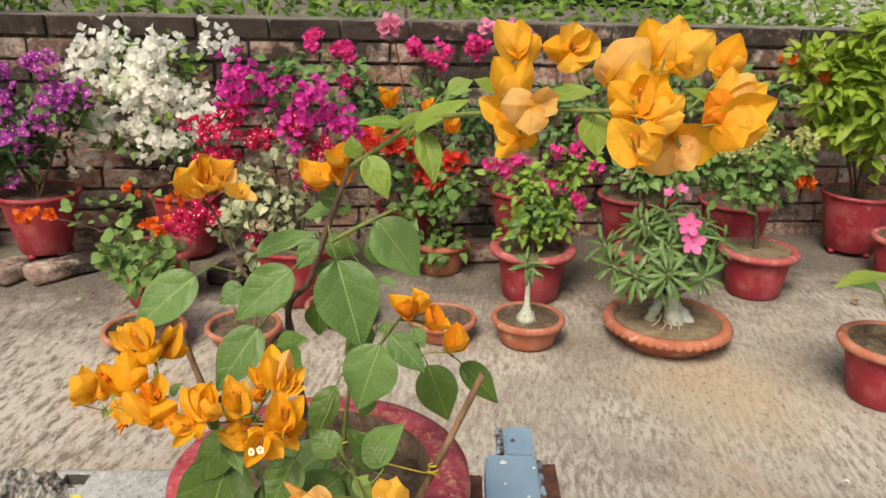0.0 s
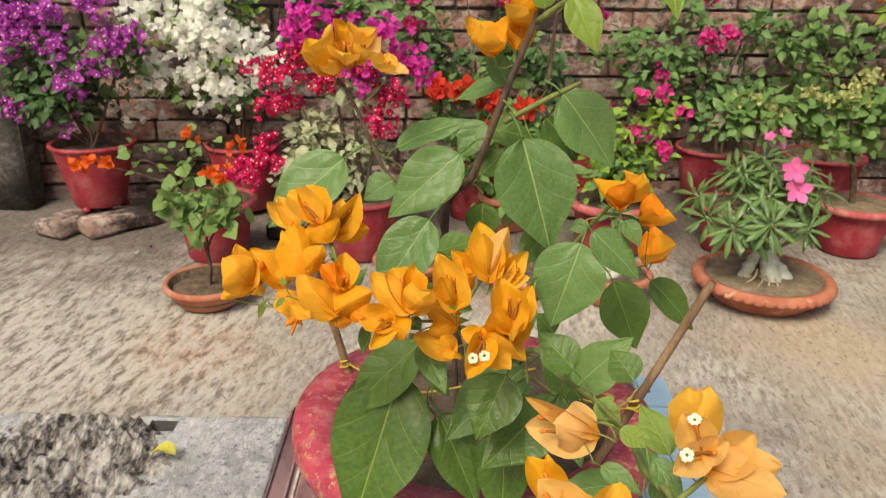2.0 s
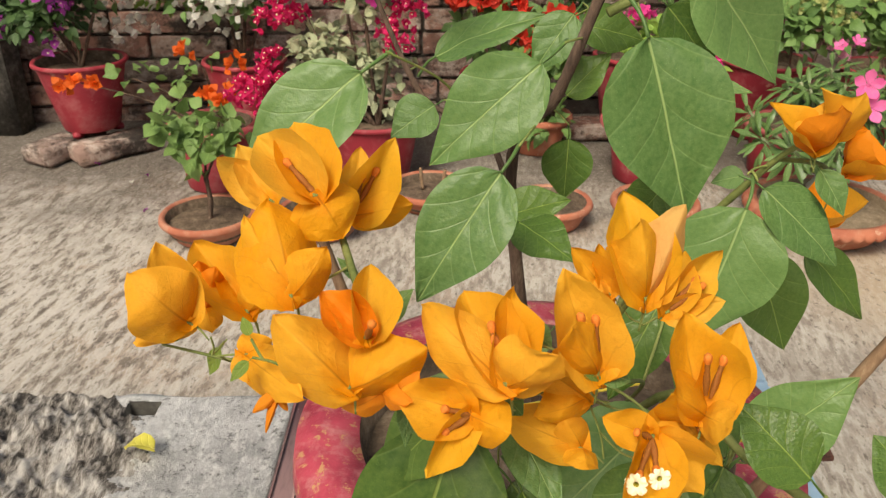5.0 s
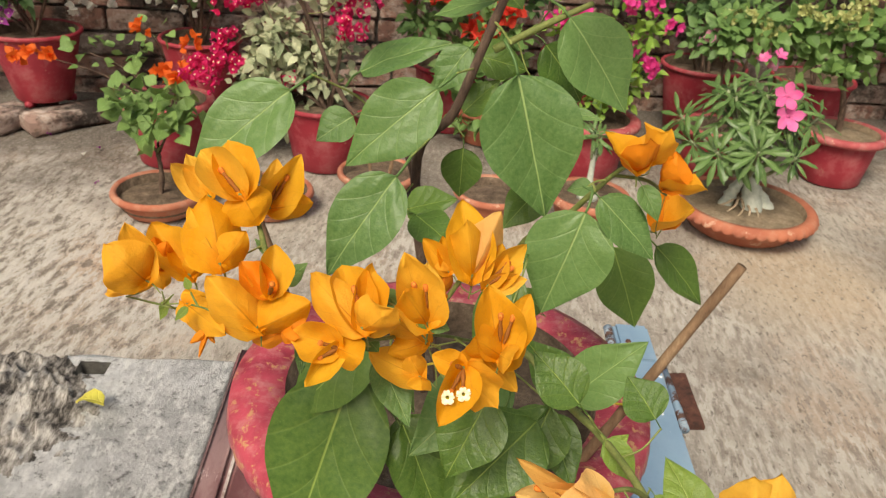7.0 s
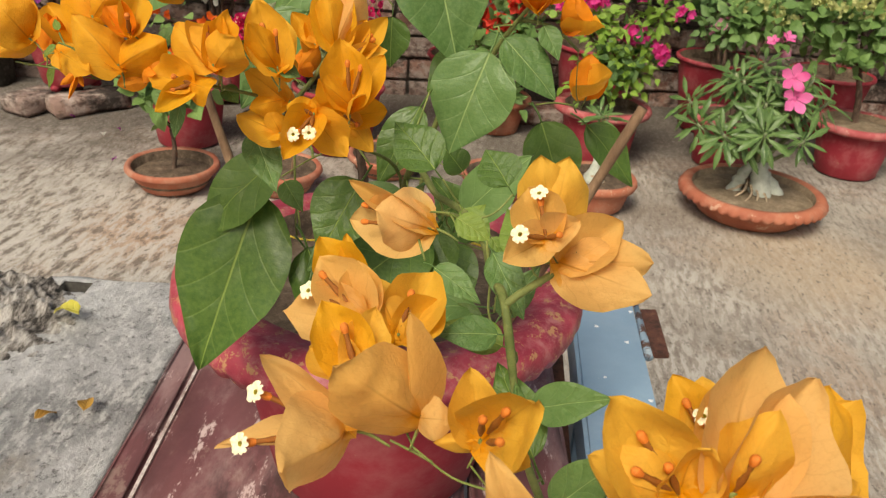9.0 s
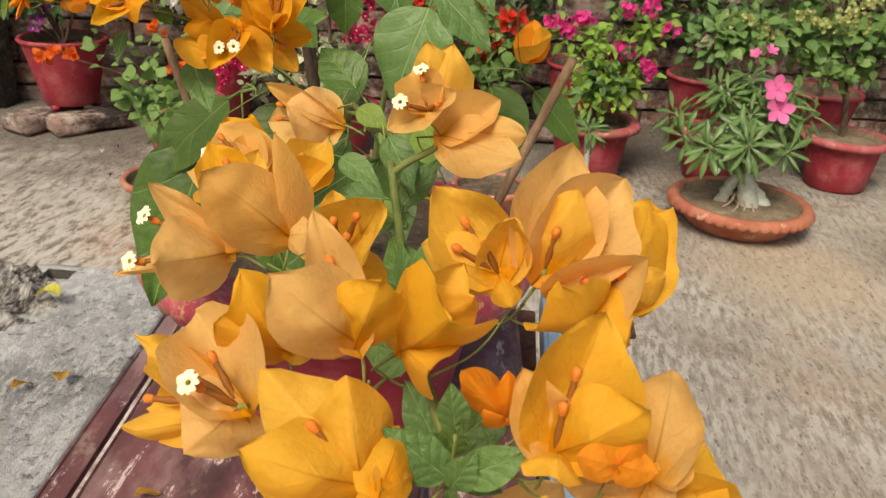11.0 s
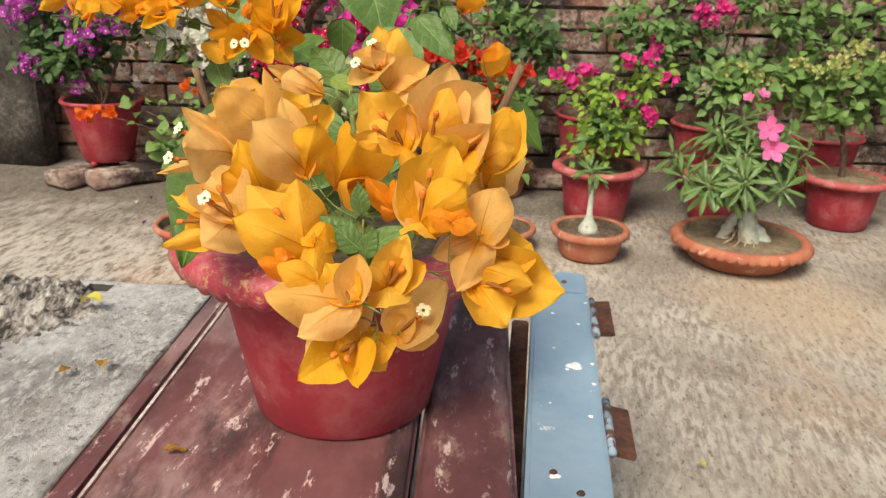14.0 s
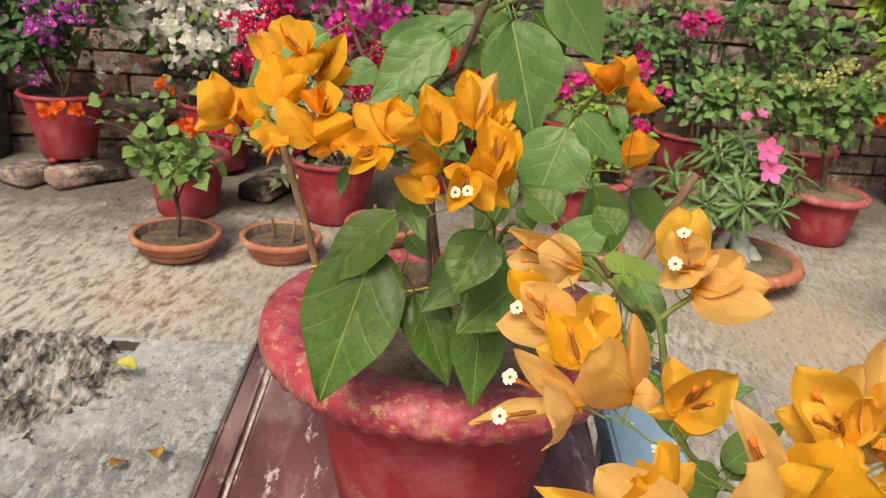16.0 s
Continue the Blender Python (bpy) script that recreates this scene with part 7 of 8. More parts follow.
bloom((0.0872, 0.4960, 0.9288),
      [("g", (0.0739, 0.5000, 0.9470), 0.0196, (0.10, 0.98, -0.14)),
       ("o", (0.1004, 0.5000, 0.9388), 0.0184, (-0.14, 0.97, -0.20)),
       ("g", (0.0854, 0.5100, 0.9487), 0.0180, (-0.09, -0.82, 0.57))])
bloom((0.1194, 0.5060, 0.9304),
      [("o", (0.1016, 0.5060, 0.9326), 0.0163, (-0.01, 1.00, -0.04)),
       ("g", (0.1238, 0.5160, 0.9475), 0.0190, (-0.00, -0.86, 0.51)),
       ("g", (0.1219, 0.5000, 0.9181), 0.0199, (0.18, 0.90, -0.40)),
       ("g", (0.1381, 0.5120, 0.9372), 0.0189, (0.24, -0.95, 0.19))],
      [("bud", (0.1229, 0.5000, 0.9335)), ("bud", (0.1194, 0.5060, 0.9380))])
bloom((0.1499, 0.5320, 0.9118),
      [("p", (0.1681, 0.5400, 0.9395), 0.0298, (0.02, 0.96, -0.29)),
       ("p", (0.1415, 0.5360, 0.9277), 0.0212, (0.18, 0.97, -0.15)),
       ("o", (0.1430, 0.5260, 0.9143), 0.0140, (-0.61, 0.77, 0.17))])
bloom((0.1797, 0.5500, 0.9220),
      [("g", (0.1710, 0.5560, 0.9490), 0.0281, (0.22, 0.96, -0.14)),
       ("g", (0.1940, 0.5560, 0.9474), 0.0283, (0.09, 0.96, -0.28)),
       ("o", (0.1875, 0.5460, 0.9124), 0.0160, (0.28, 0.95, -0.17))])
bloom((0.1893, 0.5420, 0.9200),
      [("g", (0.2112, 0.5480, 0.9409), 0.0314, (0.01, 0.96, -0.28)),
       ("g", (0.1896, 0.5520, 0.9516), 0.0280, (0.22, 0.93, -0.30)),
       ("g", (0.1999, 0.5380, 0.9263), 0.0198, (0.35, 0.94, 0.01))])
bloom((0.1547, 0.4620, 0.9021),
      [("o", (0.1377, 0.4640, 0.9178), 0.0197, (0.09, 1.00, -0.03)),
       ("o", (0.1704, 0.4700, 0.9220), 0.0228, (0.00, -0.93, 0.37)),
       ("g", (0.1526, 0.4760, 0.9305), 0.0200, (-0.21, -0.88, 0.42)),
       ("o", (0.1380, 0.4580, 0.9033), 0.0168, (-0.24, 0.97, -0.10))],
      [("bud", (0.1554, 0.4640, 0.9161)), ("bud", (0.1503, 0.4640, 0.9128))])
bloom((0.1634, 0.4560, 0.8968),
      [("g", (0.1779, 0.4620, 0.9117), 0.0186, (-0.01, 0.93, -0.37)),
       ("g", (0.1793, 0.4580, 0.9015), 0.0152, (-0.06, 0.97, -0.22)),
       ("g", (0.1620, 0.4500, 0.8913), 0.0161, (0.12, 0.66, -0.75))])
bloom((0.1556, 0.4480, 0.8780),
      [("g", (0.1388, 0.4520, 0.8997), 0.0220, (-0.12, -0.99, 0.09)),
       ("o", (0.1630, 0.4560, 0.8999), 0.0195, (0.13, 0.92, -0.38)),
       ("g", (0.1606, 0.4460, 0.8855), 0.0165, (0.33, 0.94, 0.03))],
      [("bud", (0.1499, 0.4480, 0.8924)), ("bud", (0.1545, 0.4490, 0.8943))])
bloom((0.1787, 0.4720, 0.8851),
      [("p", (0.1629, 0.4640, 0.8672), 0.0249, (0.01, 0.91, -0.42)),
       ("p", (0.1899, 0.4660, 0.8692), 0.0233, (0.25, 0.95, -0.18)),
       ("o", (0.1892, 0.4780, 0.8905), 0.0188, (0.26, -0.85, 0.45)),
       ("g", (0.2092, 0.4740, 0.8808), 0.0236, (0.08, -0.99, 0.11))])
bloom((0.2082, 0.5000, 0.9218),
      [("o", (0.2168, 0.5060, 0.9427), 0.0212, (0.17, 0.93, -0.34)),
       ("g", (0.2215, 0.5020, 0.9346), 0.0168, (0.09, 0.96, -0.25)),
       ("o", (0.2044, 0.5040, 0.9234), 0.0137, (0.66, 0.72, -0.22))])
bloom((0.2020, 0.4560, 0.9050),
      [("d", (0.1904, 0.4580, 0.9156), 0.0166, (0.17, 0.99, -0.01)),
       ("p", (0.2165, 0.4660, 0.9261), 0.0231, (0.07, 0.88, -0.47)),
       ("g", (0.2046, 0.4680, 0.9262), 0.0190, (0.26, 0.83, -0.50)),
       ("g", (0.2233, 0.4600, 0.9200), 0.0172, (-0.03, -0.95, 0.30))])
bloom((0.1963, 0.4440, 0.9002),
      [("d", (0.1884, 0.4460, 0.9083), 0.0149, (0.20, 0.98, -0.05)),
       ("g", (0.2214, 0.4440, 0.8980), 0.0263, (-0.01, 0.99, -0.10)),
       ("o", (0.2084, 0.4380, 0.8892), 0.0233, (0.32, 0.93, -0.16)),
       ("g", (0.2253, 0.4500, 0.9120), 0.0208, (0.08, -0.95, 0.29))])

# the front cluster
bloom((-0.0207, 0.3192, 0.6496),
      [("p", (-0.0331, 0.2963, 0.6548), 0.0233, (-0.86, 0.39, -0.33)),
       ("p", (-0.0419, 0.3227, 0.6664), 0.0100, (0.19, -0.89, 0.42)),
       ("p", (-0.0526, 0.3234, 0.6390), 0.0073, (0.15, 0.99, -0.06))],
      [("star", (-0.0411, 0.3180, 0.6578)), ("star", (-0.0433, 0.3120, 0.6473))])
bloom((-0.0030, 0.3184, 0.6567),
      [("p", (-0.0218, 0.3090, 0.6773), 0.0218, (-0.60, 0.77, -0.20)),
       ("p", (-0.0071, 0.3204, 0.6841), 0.0078, (0.38, 0.93, -0.01)),
       ("p", (0.0054, 0.3178, 0.6588), 0.0102, (0.19, 0.83, -0.52))])
bloom((0.0118, 0.3157, 0.6541),
      [("g", (0.0238, 0.3095, 0.6736), 0.0176, (-0.47, -0.88, 0.01)),
       ("g", (0.0082, 0.3227, 0.6695), 0.0128, (0.07, -0.90, 0.42)),
       ("g", (0.0013, 0.3160, 0.6524), 0.0052, (0.12, 0.81, -0.57)),
       ("g", (0.0246, 0.3160, 0.6491), 0.0103, (-0.22, 0.82, -0.53))],
      [("bud", (0.0122, 0.3069, 0.6683)), ("bud", (0.0174, 0.3106, 0.6686)), ("bud", (0.0167, 0.3027, 0.6660))])
bloom((-0.0244, 0.3520, 0.6609),
      [("p", (-0.0399, 0.3620, 0.6730), 0.0163, (0.08, -0.72, 0.69)),
       ("p", (-0.0277, 0.3620, 0.6738), 0.0123, (0.15, -0.76, 0.63)),
       ("p", (-0.0474, 0.3560, 0.6577), 0.0175, (-0.22, -0.75, 0.63))],
      [("bud", (-0.0378, 0.3580, 0.6702)), ("star", (-0.0398, 0.3570, 0.6637))])
bloom((-0.0314, 0.3720, 0.6560),
      [("g", (-0.0434, 0.3800, 0.6705), 0.0152, (0.18, -0.79, 0.59)),
       ("g", (-0.0358, 0.3800, 0.6721), 0.0076, (0.20, -0.85, 0.48))],
      [("bud", (-0.0369, 0.3760, 0.6660))])
bloom((-0.0197, 0.3260, 0.6614),
      [("g", (-0.0307, 0.3360, 0.6747), 0.0148, (0.15, -0.72, 0.67)),
       ("g", (-0.0177, 0.3400, 0.6711), 0.0127, (0.16, -0.58, 0.80)),
       ("g", (-0.0337, 0.3340, 0.6620), 0.0120, (-0.28, -0.55, 0.79))],
      [("bud", (-0.0243, 0.3306, 0.6724))])
bloom((-0.0145, 0.3540, 0.6552),
      [("g", (-0.0079, 0.3720, 0.6683), 0.0172, (0.16, -0.62, 0.77)),
       ("g", (-0.0033, 0.3660, 0.6594), 0.0135, (0.32, -0.57, 0.76)),
       ("g", (-0.0248, 0.3660, 0.6656), 0.0140, (-0.01, 0.65, -0.76))],
      [("bud", (-0.0125, 0.3635, 0.6650)), ("bud", (-0.0156, 0.3620, 0.6607))])
bloom((0.0058, 0.2880, 0.6413),
      [("g", (-0.0012, 0.2799, 0.6634), 0.0182, (-0.57, 0.81, 0.11)),
       ("g", (-0.0083, 0.2800, 0.6521), 0.0144, (-0.61, 0.76, -0.23)),
       ("g", (0.0145, 0.3000, 0.6464), 0.0116, (-0.54, 0.63, -0.56))])
bloom((0.0274, 0.2679, 0.6587),
      [("p", (0.0127, 0.2591, 0.6756), 0.0192, (-0.58, 0.81, -0.09)),
       ("g", (0.0325, 0.2665, 0.6767), 0.0143, (-0.13, 0.98, 0.12)),
       ("p", (0.0156, 0.2789, 0.6824), 0.0109, (0.20, -0.85, 0.49))],
      [("bud", (0.0192, 0.2768, 0.6727)), ("bud", (0.0187, 0.2656, 0.6700)), ("bud", (0.0258, 0.2667, 0.6706))])
bloom((0.0353, 0.2791, 0.6518),
      [("g", (0.0467, 0.2830, 0.6702), 0.0162, (0.06, -0.98, 0.17)),
       ("g", (0.0499, 0.2794, 0.6676), 0.0159, (0.09, 0.99, -0.10)),
       ("g", (0.0484, 0.2620, 0.6725), 0.0221, (0.38, 0.82, 0.43)),
       ("o", (0.0446, 0.2640, 0.6560), 0.0135, (0.78, 0.33, -0.53))])
bloom((0.0030, 0.2660, 0.6407),
      [("g", (-0.0323, 0.2902, 0.6393), 0.0103, (-0.44, -0.61, 0.66)),
       ("p", (-0.0166, 0.2863, 0.6516), 0.0224, (-0.06, -0.52, 0.85)),
       ("p", (-0.0068, 0.2620, 0.6315), 0.0202, (-0.14, 0.95, -0.26))],
      [("bud", (-0.0047, 0.2700, 0.6508)), ("bud", (-0.0095, 0.2680, 0.6466)), ("star", (-0.0049, 0.2620, 0.6476)), ("bud", (-0.0207, 0.2700, 0.6364))])
bloom((-0.0047, 0.2700, 0.6343),
      [("g", (-0.0283, 0.2700, 0.6257), 0.0071, (0.12, 0.94, -0.33)),
       ("g", (-0.0231, 0.2760, 0.6295), 0.0148, (-0.38, -0.83, 0.40))])
bloom((0.0330, 0.2500, 0.6387),
      [("g", (0.0119, 0.2430, 0.6485), 0.0180, (-0.46, 0.78, -0.42)),
       ("g", (0.0282, 0.2550, 0.6592), 0.0161, (-0.29, 0.91, -0.29)),
       ("g", (0.0101, 0.2640, 0.6505), 0.0218, (0.06, 0.70, -0.71))],
      [("bud", (0.0221, 0.2520, 0.6502))])
bloom((0.0375, 0.2460, 0.6418),
      [("g", (0.0400, 0.2360, 0.6312), 0.0110, (-0.18, 0.69, -0.70)),
       ("g", (0.0424, 0.2560, 0.6387), 0.0091, (-0.85, 0.26, -0.46)),
       ("g", (0.0377, 0.2620, 0.6440), 0.0120, (-0.34, 0.13, -0.93))])
bloom((0.0338, 0.2380, 0.6354),
      [("d", (0.0223, 0.2360, 0.6380), 0.0076, (-0.26, 0.80, -0.54)),
       ("d", (0.0264, 0.2400, 0.6414), 0.0062, (-0.23, 0.80, -0.55)),
       ("d", (0.0320, 0.2360, 0.6403), 0.0055, (-0.63, 0.77, 0.09)),
       ("o", (0.0295, 0.2340, 0.6359), 0.0056, (-0.59, 0.57, -0.56))],
      [("bud", (0.0310, 0.2360, 0.6402)), ("bud", (0.0355, 0.2330, 0.6381))])
bloom((0.0411, 0.2320, 0.6353),
      [("g", (0.0295, 0.2320, 0.6384), 0.0089, (-0.15, 0.80, -0.58)),
       ("g", (0.0384, 0.2300, 0.6313), 0.0072, (-0.09, 0.91, -0.40))])
bloom((0.0536, 0.2280, 0.6316),
      [("p", (0.0269, 0.2320, 0.6287), 0.0201, (0.18, 0.79, -0.59)),
       ("p", (0.0541, 0.2360, 0.6436), 0.0108, (0.14, -0.83, 0.55)),
       ("g", (0.0434, 0.2380, 0.6390), 0.0119, (-0.06, -0.63, 0.78)),
       ("p", (0.0396, 0.2220, 0.6215), 0.0135, (-0.01, 0.87, -0.50))],
      [("bud", (0.0481, 0.2310, 0.6369))])
bloom((0.0615, 0.2400, 0.6322),
      [("g", (0.0664, 0.2400, 0.6488), 0.0128, (-0.08, -1.00, 0.02)),
       ("g", (0.0734, 0.2420, 0.6393), 0.0112, (-0.12, -0.88, 0.45)),
       ("g", (0.0551, 0.2340, 0.6395), 0.0086, (-0.76, 0.64, -0.13)),
       ("g", (0.0645, 0.2320, 0.6273), 0.0137, (0.04, 0.53, -0.85))],
      [("bud", (0.0670, 0.2380, 0.6398)), ("bud", (0.0636, 0.2380, 0.6413))])
bloom((0.0567, 0.2760, 0.5985),
      [("p", (0.0734, 0.2820, 0.6184), 0.0198, (-0.11, -0.92, 0.37)),
       ("p", (0.0713, 0.2800, 0.5967), 0.0125, (0.28, -0.77, 0.58)),
       ("p", (0.0612, 0.2760, 0.6110), 0.0122, (-0.13, -0.99, 0.05))],
      [("star", (0.0662, 0.2752, 0.6086))])
bloom((0.0542, 0.2310, 0.6174),
      [("g", (0.0417, 0.2170, 0.6108), 0.0153, (0.45, -0.68, 0.58)),
       ("g", (0.0580, 0.2180, 0.6104), 0.0113, (0.11, -0.44, 0.89)),
       ("g", (0.0499, 0.2280, 0.6212), 0.0139, (-0.67, 0.73, -0.18))],
      [("bud", (0.0491, 0.2220, 0.6162)), ("bud", (0.0536, 0.2220, 0.6154))])
bloom((0.0558, 0.2380, 0.6113),
      [("g", (0.0647, 0.2380, 0.6155), 0.0112, (-0.15, -0.94, 0.31)),
       ("g", (0.0622, 0.2340, 0.6079), 0.0099, (-0.09, -0.73, 0.68)),
       ("g", (0.0575, 0.2400, 0.6186), 0.0109, (-0.18, 0.96, -0.22))])
bloom((0.0520, 0.2360, 0.6232),
      [("g", (0.0492, 0.2310, 0.6297), 0.0105, (-0.72, 0.66, 0.20)),
       ("p", (0.0571, 0.2400, 0.6248), 0.0098, (-0.44, 0.75, -0.49)),
       ("g", (0.0411, 0.2340, 0.6196), 0.0107, (-0.05, 0.93, -0.36)),
       ("p", (0.0374, 0.2360, 0.6086), 0.0153, (0.10, 0.99, -0.10))])
bloom((0.0588, 0.2640, 0.6479),
      [("d", (0.0492, 0.2610, 0.6594), 0.0079, (-0.43, 0.89, -0.13)),
       ("d", (0.0579, 0.2620, 0.6591), 0.0065, (-0.19, 0.97, 0.16)),
       ("d", (0.0539, 0.2620, 0.6499), 0.0065, (-0.47, 0.81, -0.34))])
bloom((0.0232, 0.3800, 0.6778),
      [("p", (0.0158, 0.3900, 0.6892), 0.0162, (-0.09, -0.78, 0.62)),
       ("p", (0.0124, 0.3720, 0.6730), 0.0132, (0.21, -0.69, 0.69)),
       ("p", (0.0317, 0.3780, 0.6848), 0.0113, (-0.44, -0.85, 0.29))],
      [("star", (0.0161, 0.3740, 0.6804)), ("star", (0.0202, 0.3860, 0.6878)), ("bud", (0.0272, 0.3760, 0.6812))])
bloom((0.0253, 0.3980, 0.6712),
      [("g", (0.0198, 0.4020, 0.6957), 0.0188, (-0.04, 0.98, -0.17)),
       ("g", (0.0274, 0.4020, 0.6954), 0.0183, (0.09, 0.98, -0.17))])
bloom((0.0287, 0.3830, 0.6686),
      [("p", (0.0548, 0.3780, 0.6631), 0.0201, (0.04, 0.83, -0.56)),
       ("p", (0.0554, 0.3860, 0.6710), 0.0200, (-0.04, 0.82, -0.57)),
       ("p", (0.0459, 0.3920, 0.6802), 0.0168, (0.00, -0.79, 0.61))],
      [("bud", (0.0491, 0.3880, 0.6705))])
bloom((-0.0156, 0.4140, 0.6607),
      [("p", (-0.0329, 0.4080, 0.6673), 0.0227, (-0.40, 0.88, -0.25)),
       ("p", (-0.0455, 0.4240, 0.6712), 0.0081, (-0.13, -0.88, 0.46)),
       ("p", (-0.0452, 0.4160, 0.6582), 0.0221, (-0.09, -0.95, 0.30))],
      [("bud", (-0.0395, 0.4170, 0.6654)), ("bud", (-0.0386, 0.4120, 0.6611))])
bloom((0.0533, 0.2990, 0.6620),
      [("g", (0.0367, 0.3051, 0.6795), 0.0185, (0.07, -0.92, 0.39)),
       ("g", (0.0559, 0.2950, 0.6780), 0.0124, (0.03, -0.97, -0.25)),
       ("g", (0.0342, 0.3010, 0.6652), 0.0144, (0.03, 0.93, -0.37)),
       ("g", (0.0575, 0.2920, 0.6577), 0.0076, (0.20, 0.59, -0.78))],
      [("bud", (0.0436, 0.3027, 0.6736)), ("bud", (0.0493, 0.2976, 0.6705)), ("bud", (0.0425, 0.2960, 0.6693))])
bloom((0.0636, 0.2994, 0.6633),
      [("g", (0.0674, 0.3009, 0.6835), 0.0153, (0.40, 0.91, -0.14)),
       ("p", (0.0812, 0.3170, 0.6817), 0.0229, (0.25, -0.81, 0.53)),
       ("p", (0.0677, 0.3164, 0.6884), 0.0227, (0.11, -0.83, 0.54))],
      [("bud", (0.0663, 0.3000, 0.6784)), ("bud", (0.0654, 0.2970, 0.6759))])
bloom((0.0698, 0.3350, 0.6452),
      [("g", (0.0585, 0.3450, 0.6598), 0.0156, (-0.15, -0.87, 0.47)),
       ("g", (0.0663, 0.3470, 0.6597), 0.0142, (-0.25, -0.77, 0.58)),
       ("p", (0.0818, 0.3480, 0.6607), 0.0175, (-0.18, -0.68, 0.71))],
      [("bud", (0.0615, 0.3420, 0.6553)), ("star", (0.0664, 0.3380, 0.6526))])
bloom((0.0817, 0.3050, 0.6565),
      [("g", (0.0887, 0.3294, 0.6729), 0.0224, (-0.15, 0.58, -0.80)),
       ("g", (0.0942, 0.3263, 0.6702), 0.0209, (0.27, -0.63, 0.73)),
       ("g", (0.0920, 0.3100, 0.6628), 0.0106, (-0.15, 0.88, -0.45))])
bloom((0.0684, 0.2560, 0.6474),
      [("g", (0.0762, 0.2680, 0.6714), 0.0207, (0.05, -0.90, 0.43)),
       ("p", (0.0611, 0.2580, 0.6622), 0.0123, (0.19, -0.96, 0.22)),
       ("g", (0.0837, 0.2540, 0.6633), 0.0164, (0.29, 0.94, -0.16)),
       ("g", (0.0683, 0.2480, 0.6463), 0.0121, (-0.11, 0.14, -0.98))],
      [("bud", (0.0706, 0.2590, 0.6647)), ("bud", (0.0687, 0.2560, 0.6588)), ("bud", (0.0758, 0.2580, 0.6597))])
bloom((0.0789, 0.2500, 0.6510),
      [("d", (0.0831, 0.2540, 0.6555), 0.0095, (-0.12, 0.79, -0.60)),
       ("d", (0.0714, 0.2500, 0.6525), 0.0081, (-0.09, 0.89, -0.46)),
       ("d", (0.0858, 0.2520, 0.6492), 0.0075, (-0.36, 0.84, -0.41)),
       ("o", (0.0753, 0.2580, 0.6573), 0.0085, (0.13, 0.65, -0.75))])
bloom((0.0697, 0.3001, 0.6549),
      [("g", (0.0797, 0.3046, 0.6695), 0.0135, (-0.00, -0.95, 0.30)),
       ("p", (0.0858, 0.2920, 0.6724), 0.0186, (-0.41, -0.91, -0.05)),
       ("g", (0.0858, 0.2833, 0.6565), 0.0173, (0.66, 0.59, -0.46)),
       ("g", (0.0671, 0.2760, 0.6692), 0.0209, (-0.64, 0.44, 0.63))],
      [("bud", (0.0735, 0.2962, 0.6646)), ("bud", (0.0822, 0.2971, 0.6668))])
bloom((0.0807, 0.3300, 0.6409),
      [("p", (0.0936, 0.3500, 0.6468), 0.0182, (0.60, -0.56, 0.57)),
       ("g", (0.0838, 0.3400, 0.6497), 0.0142, (-0.25, 0.68, -0.69)),
       ("p", (0.0793, 0.3300, 0.6333), 0.0141, (-0.05, 1.00, 0.01))])
bloom((0.0868, 0.2580, 0.6442),
      [("p", (0.0895, 0.2760, 0.6570), 0.0165, (-0.02, 0.58, -0.81)),
       ("p", (0.0809, 0.2560, 0.6260), 0.0142, (0.15, 0.98, -0.16)),
       ("p", (0.0726, 0.2620, 0.6347), 0.0130, (0.42, 0.86, -0.28)),
       ("p", (0.0969, 0.2680, 0.6444), 0.0105, (0.54, -0.55, 0.63))],
      [("star", (0.0935, 0.2660, 0.6483)), ("bud", (0.0912, 0.2620, 0.6432))])
bloom((0.0846, 0.2620, 0.6289),
      [("g", (0.1055, 0.2750, 0.6285), 0.0183, (0.43, -0.68, 0.59)),
       ("g", (0.1027, 0.2800, 0.6375), 0.0200, (0.28, -0.63, 0.72)),
       ("g", (0.1146, 0.2680, 0.6237), 0.0231, (0.25, -0.83, 0.50)),
       ("g", (0.0986, 0.2500, 0.6182), 0.0158, (0.16, 0.75, -0.64))],
      [("bud", (0.1038, 0.2620, 0.6271)), ("bud", (0.0981, 0.2520, 0.6292))])
bloom((0.0856, 0.2580, 0.6342),
      [("g", (0.1045, 0.2600, 0.6297), 0.0144, (-0.21, 0.86, -0.48)),
       ("g", (0.0835, 0.2560, 0.6271), 0.0076, (0.10, 0.95, -0.30))])

# stakes and strings
branch([(-0.0009, 0.6203, 0.4650), (0.0380, 0.6135, 0.5612), (0.0749, 0.6047, 0.6573)], 0.0035, 0.0030, M_STICK, "stake", "cut dry brown stick")
branch([(-0.1895, 0.7246, 0.4650), (-0.2100, 0.7233, 0.5458), (-0.2324, 0.7200, 0.6266)], 0.0038, 0.0034, M_STICK, "stake", "thin cane tied with yellow string")
branch([(-0.2014, 0.7233, 0.5117), (-0.1307, 0.6617, 0.5233), (-0.0350, 0.6400, 0.5650)], 0.0008, 0.0008, M_STRING, "string", "yellow plastic string")
branch([(0.0401, 0.6089, 0.5523), (0.0311, 0.6069, 0.5563), (0.0231, 0.6129, 0.5523), (-0.0149, 0.6129, 0.5603)], 0.0008, 0.0008, M_STRING, "string", "yellow plastic string")
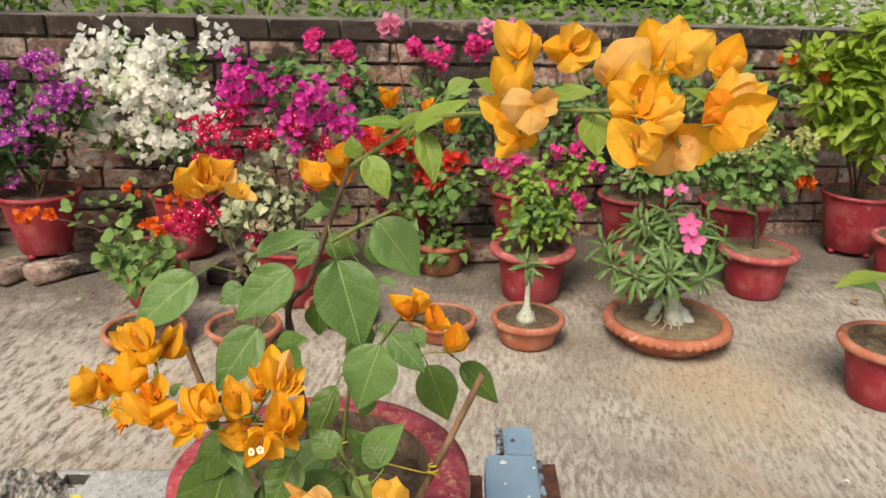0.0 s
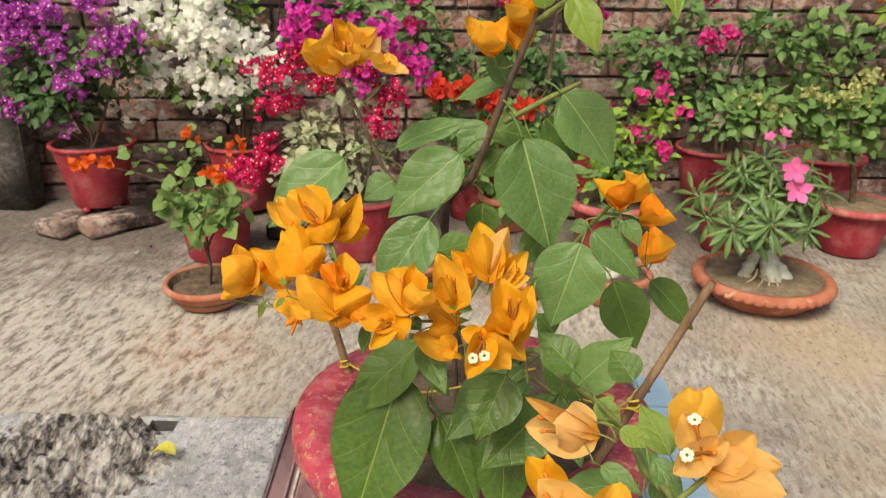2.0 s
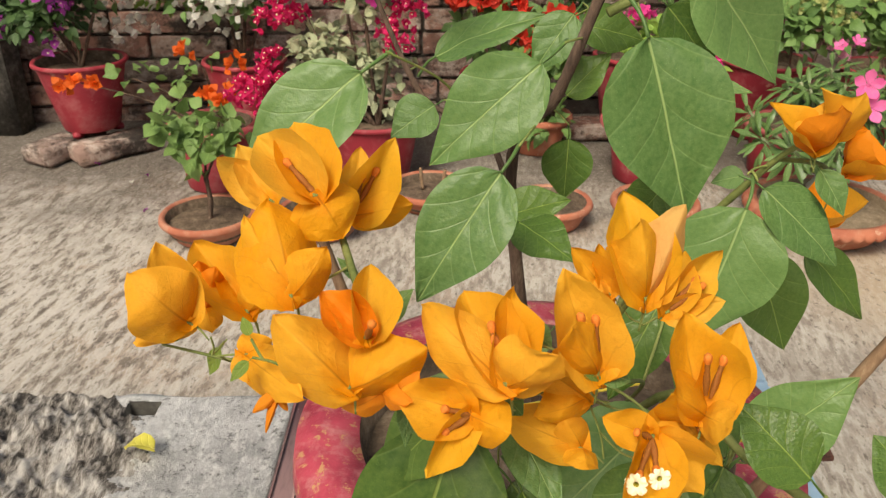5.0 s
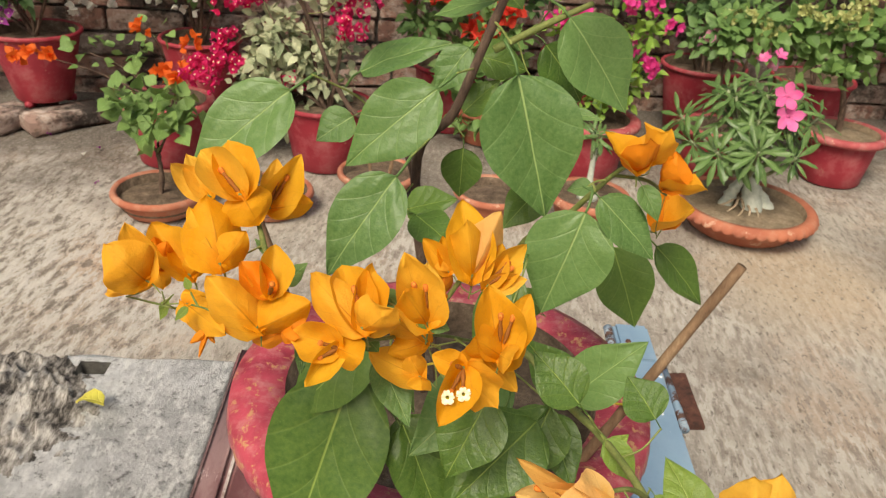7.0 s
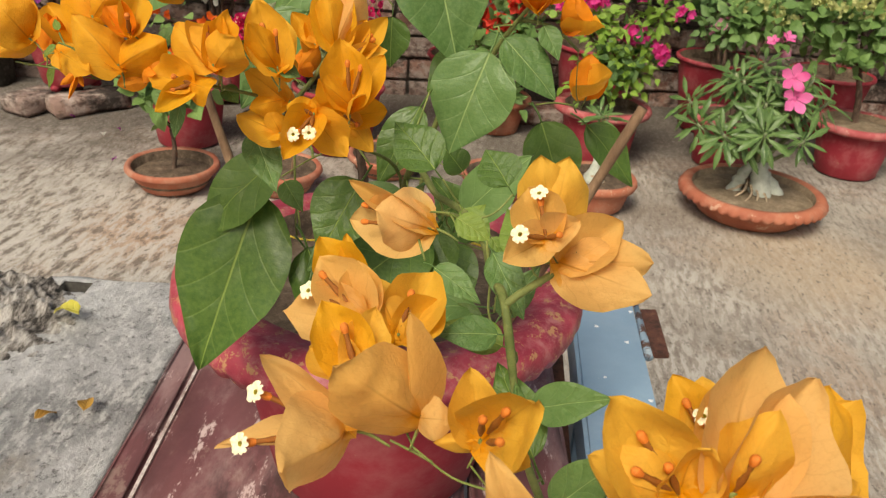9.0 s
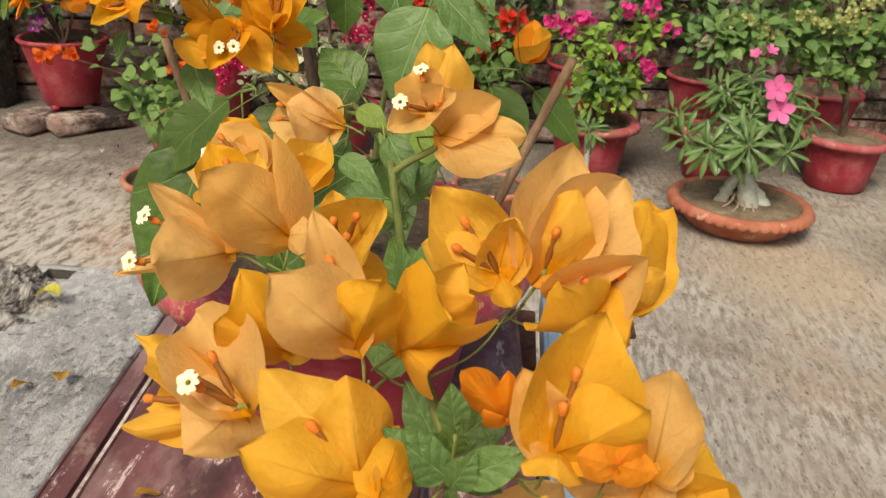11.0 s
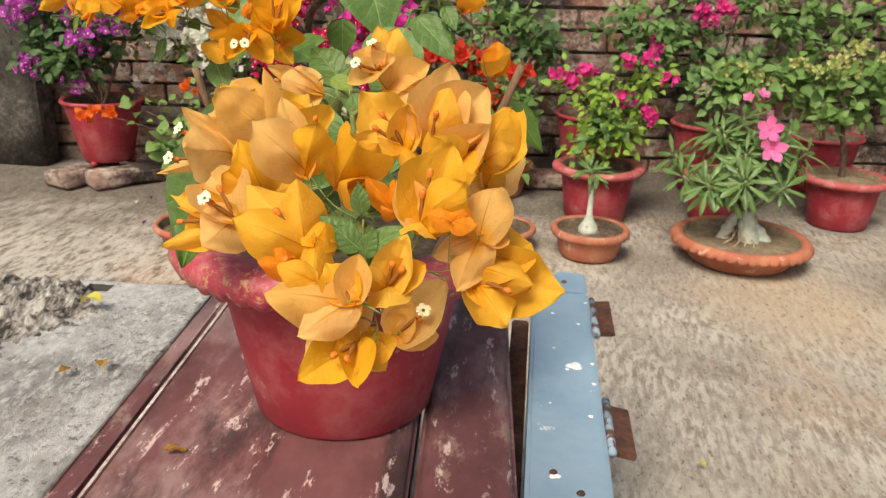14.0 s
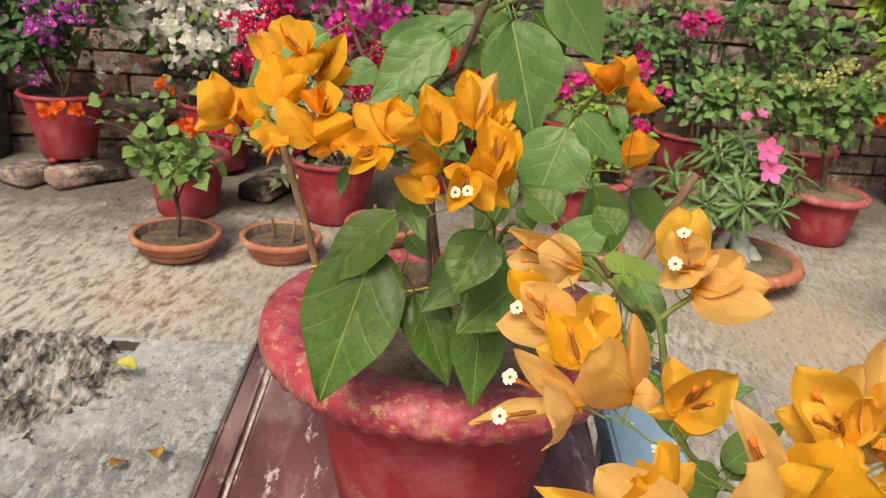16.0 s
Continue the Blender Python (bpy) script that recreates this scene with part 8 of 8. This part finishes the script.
branch([(-0.1970, 0.7233, 0.5047), (-0.2002, 0.7276, 0.5058), (-0.2052, 0.7256, 0.5070), (-0.2046, 0.7203, 0.5082), (-0.1993, 0.7195, 0.5093), (-0.1971, 0.7243, 0.5105), (-0.2012, 0.7277, 0.5117), (-0.2056, 0.7247, 0.5129), (-0.2039, 0.7197, 0.5140), (-0.1985, 0.7200, 0.5152)], 0.0009, 0.0009, M_STRING, "string", "knotted yellow string")
branch([(0.0395, 0.6129, 0.5513), (0.0363, 0.6171, 0.5525), (0.0313, 0.6152, 0.5536), (0.0319, 0.6099, 0.5548), (0.0372, 0.6090, 0.5560), (0.0394, 0.6138, 0.5571), (0.0353, 0.6173, 0.5583), (0.0309, 0.6143, 0.5595), (0.0326, 0.6092, 0.5606), (0.0380, 0.6095, 0.5618)], 0.0009, 0.0009, M_STRING, "string", "knotted yellow string")

# ---- the stalks that tie leaves and flowers to the branches ----


def stalks():
    todo = list(ENDS)
    near = []
    for at, way, r in todo:
        p = min(NODES, key=lambda q: (q - at).length_squared + 0.3 * max(0.0, q.z - at.z) ** 2)
        near.append([(p - at).length, p])
    while todo:
        k = min(range(len(todo)), key=lambda i: near[i][0])
        (at, way, r), (gap, p) = todo.pop(k), near.pop(k)
        if gap > 0.11:
            break
        if gap < 0.003:
            continue
        mid = (p + at) / 2 - way * gap * 0.10 + Vector((0, 0.03 * gap, -0.05 * gap))
        path = [p, mid, at]
        bm = bmesh.new()
        tube(bm, [BUSH @ q for q in path], r * 0.9, r * 0.75, 6, 4)
        part("stalk", bm, M_STALK, bush)
        for i, (other, _, _) in enumerate(todo):
            for q in (mid, (mid + at) / 2):
                d = (q - other).length
                if d < near[i][0] * 0.8:
                    near[i] = [d, q]


stalks()

# ---- the wall's bricks ----
COURSE, LONG, THICK = 0.077, 0.250, 0.016


def brick_mesh(seed, length, mat=M_BRICK, deep=0.05):
    bm = bmesh.new()
    box(bm, 0.005, length - 0.005, -THICK, deep, 0.005, COURSE - 0.006, 0.004, 2, 0.004, seed)
    return link_mesh("brick", bm, mat, False)


FULL = [brick_mesh(1.7 * k, LONG) for k in range(7)]
HALF = [brick_mesh(20 + 1.7 * k, LONG / 2) for k in range(4)]
CAPS = [brick_mesh(40 + 1.7 * k, LONG, M_BRICK_TOP, 0.215) for k in range(4)]
rnd = random.Random(3)
for c in range(11):
    x = -rnd.uniform(0, LONG)
    z = WALL_TOP - COURSE * (c + 1) - 0.002
    while x < WALL_LEN:
        half = c > 0 and rnd.random() < 0.22
        piece("brick", rnd.choice(CAPS if c == 0 else HALF if half else FULL), wall, pose(x, rnd.uniform(-0.003, 0.003), z, 0, 0, 0))
        x += LONG / 2 if half else LONG
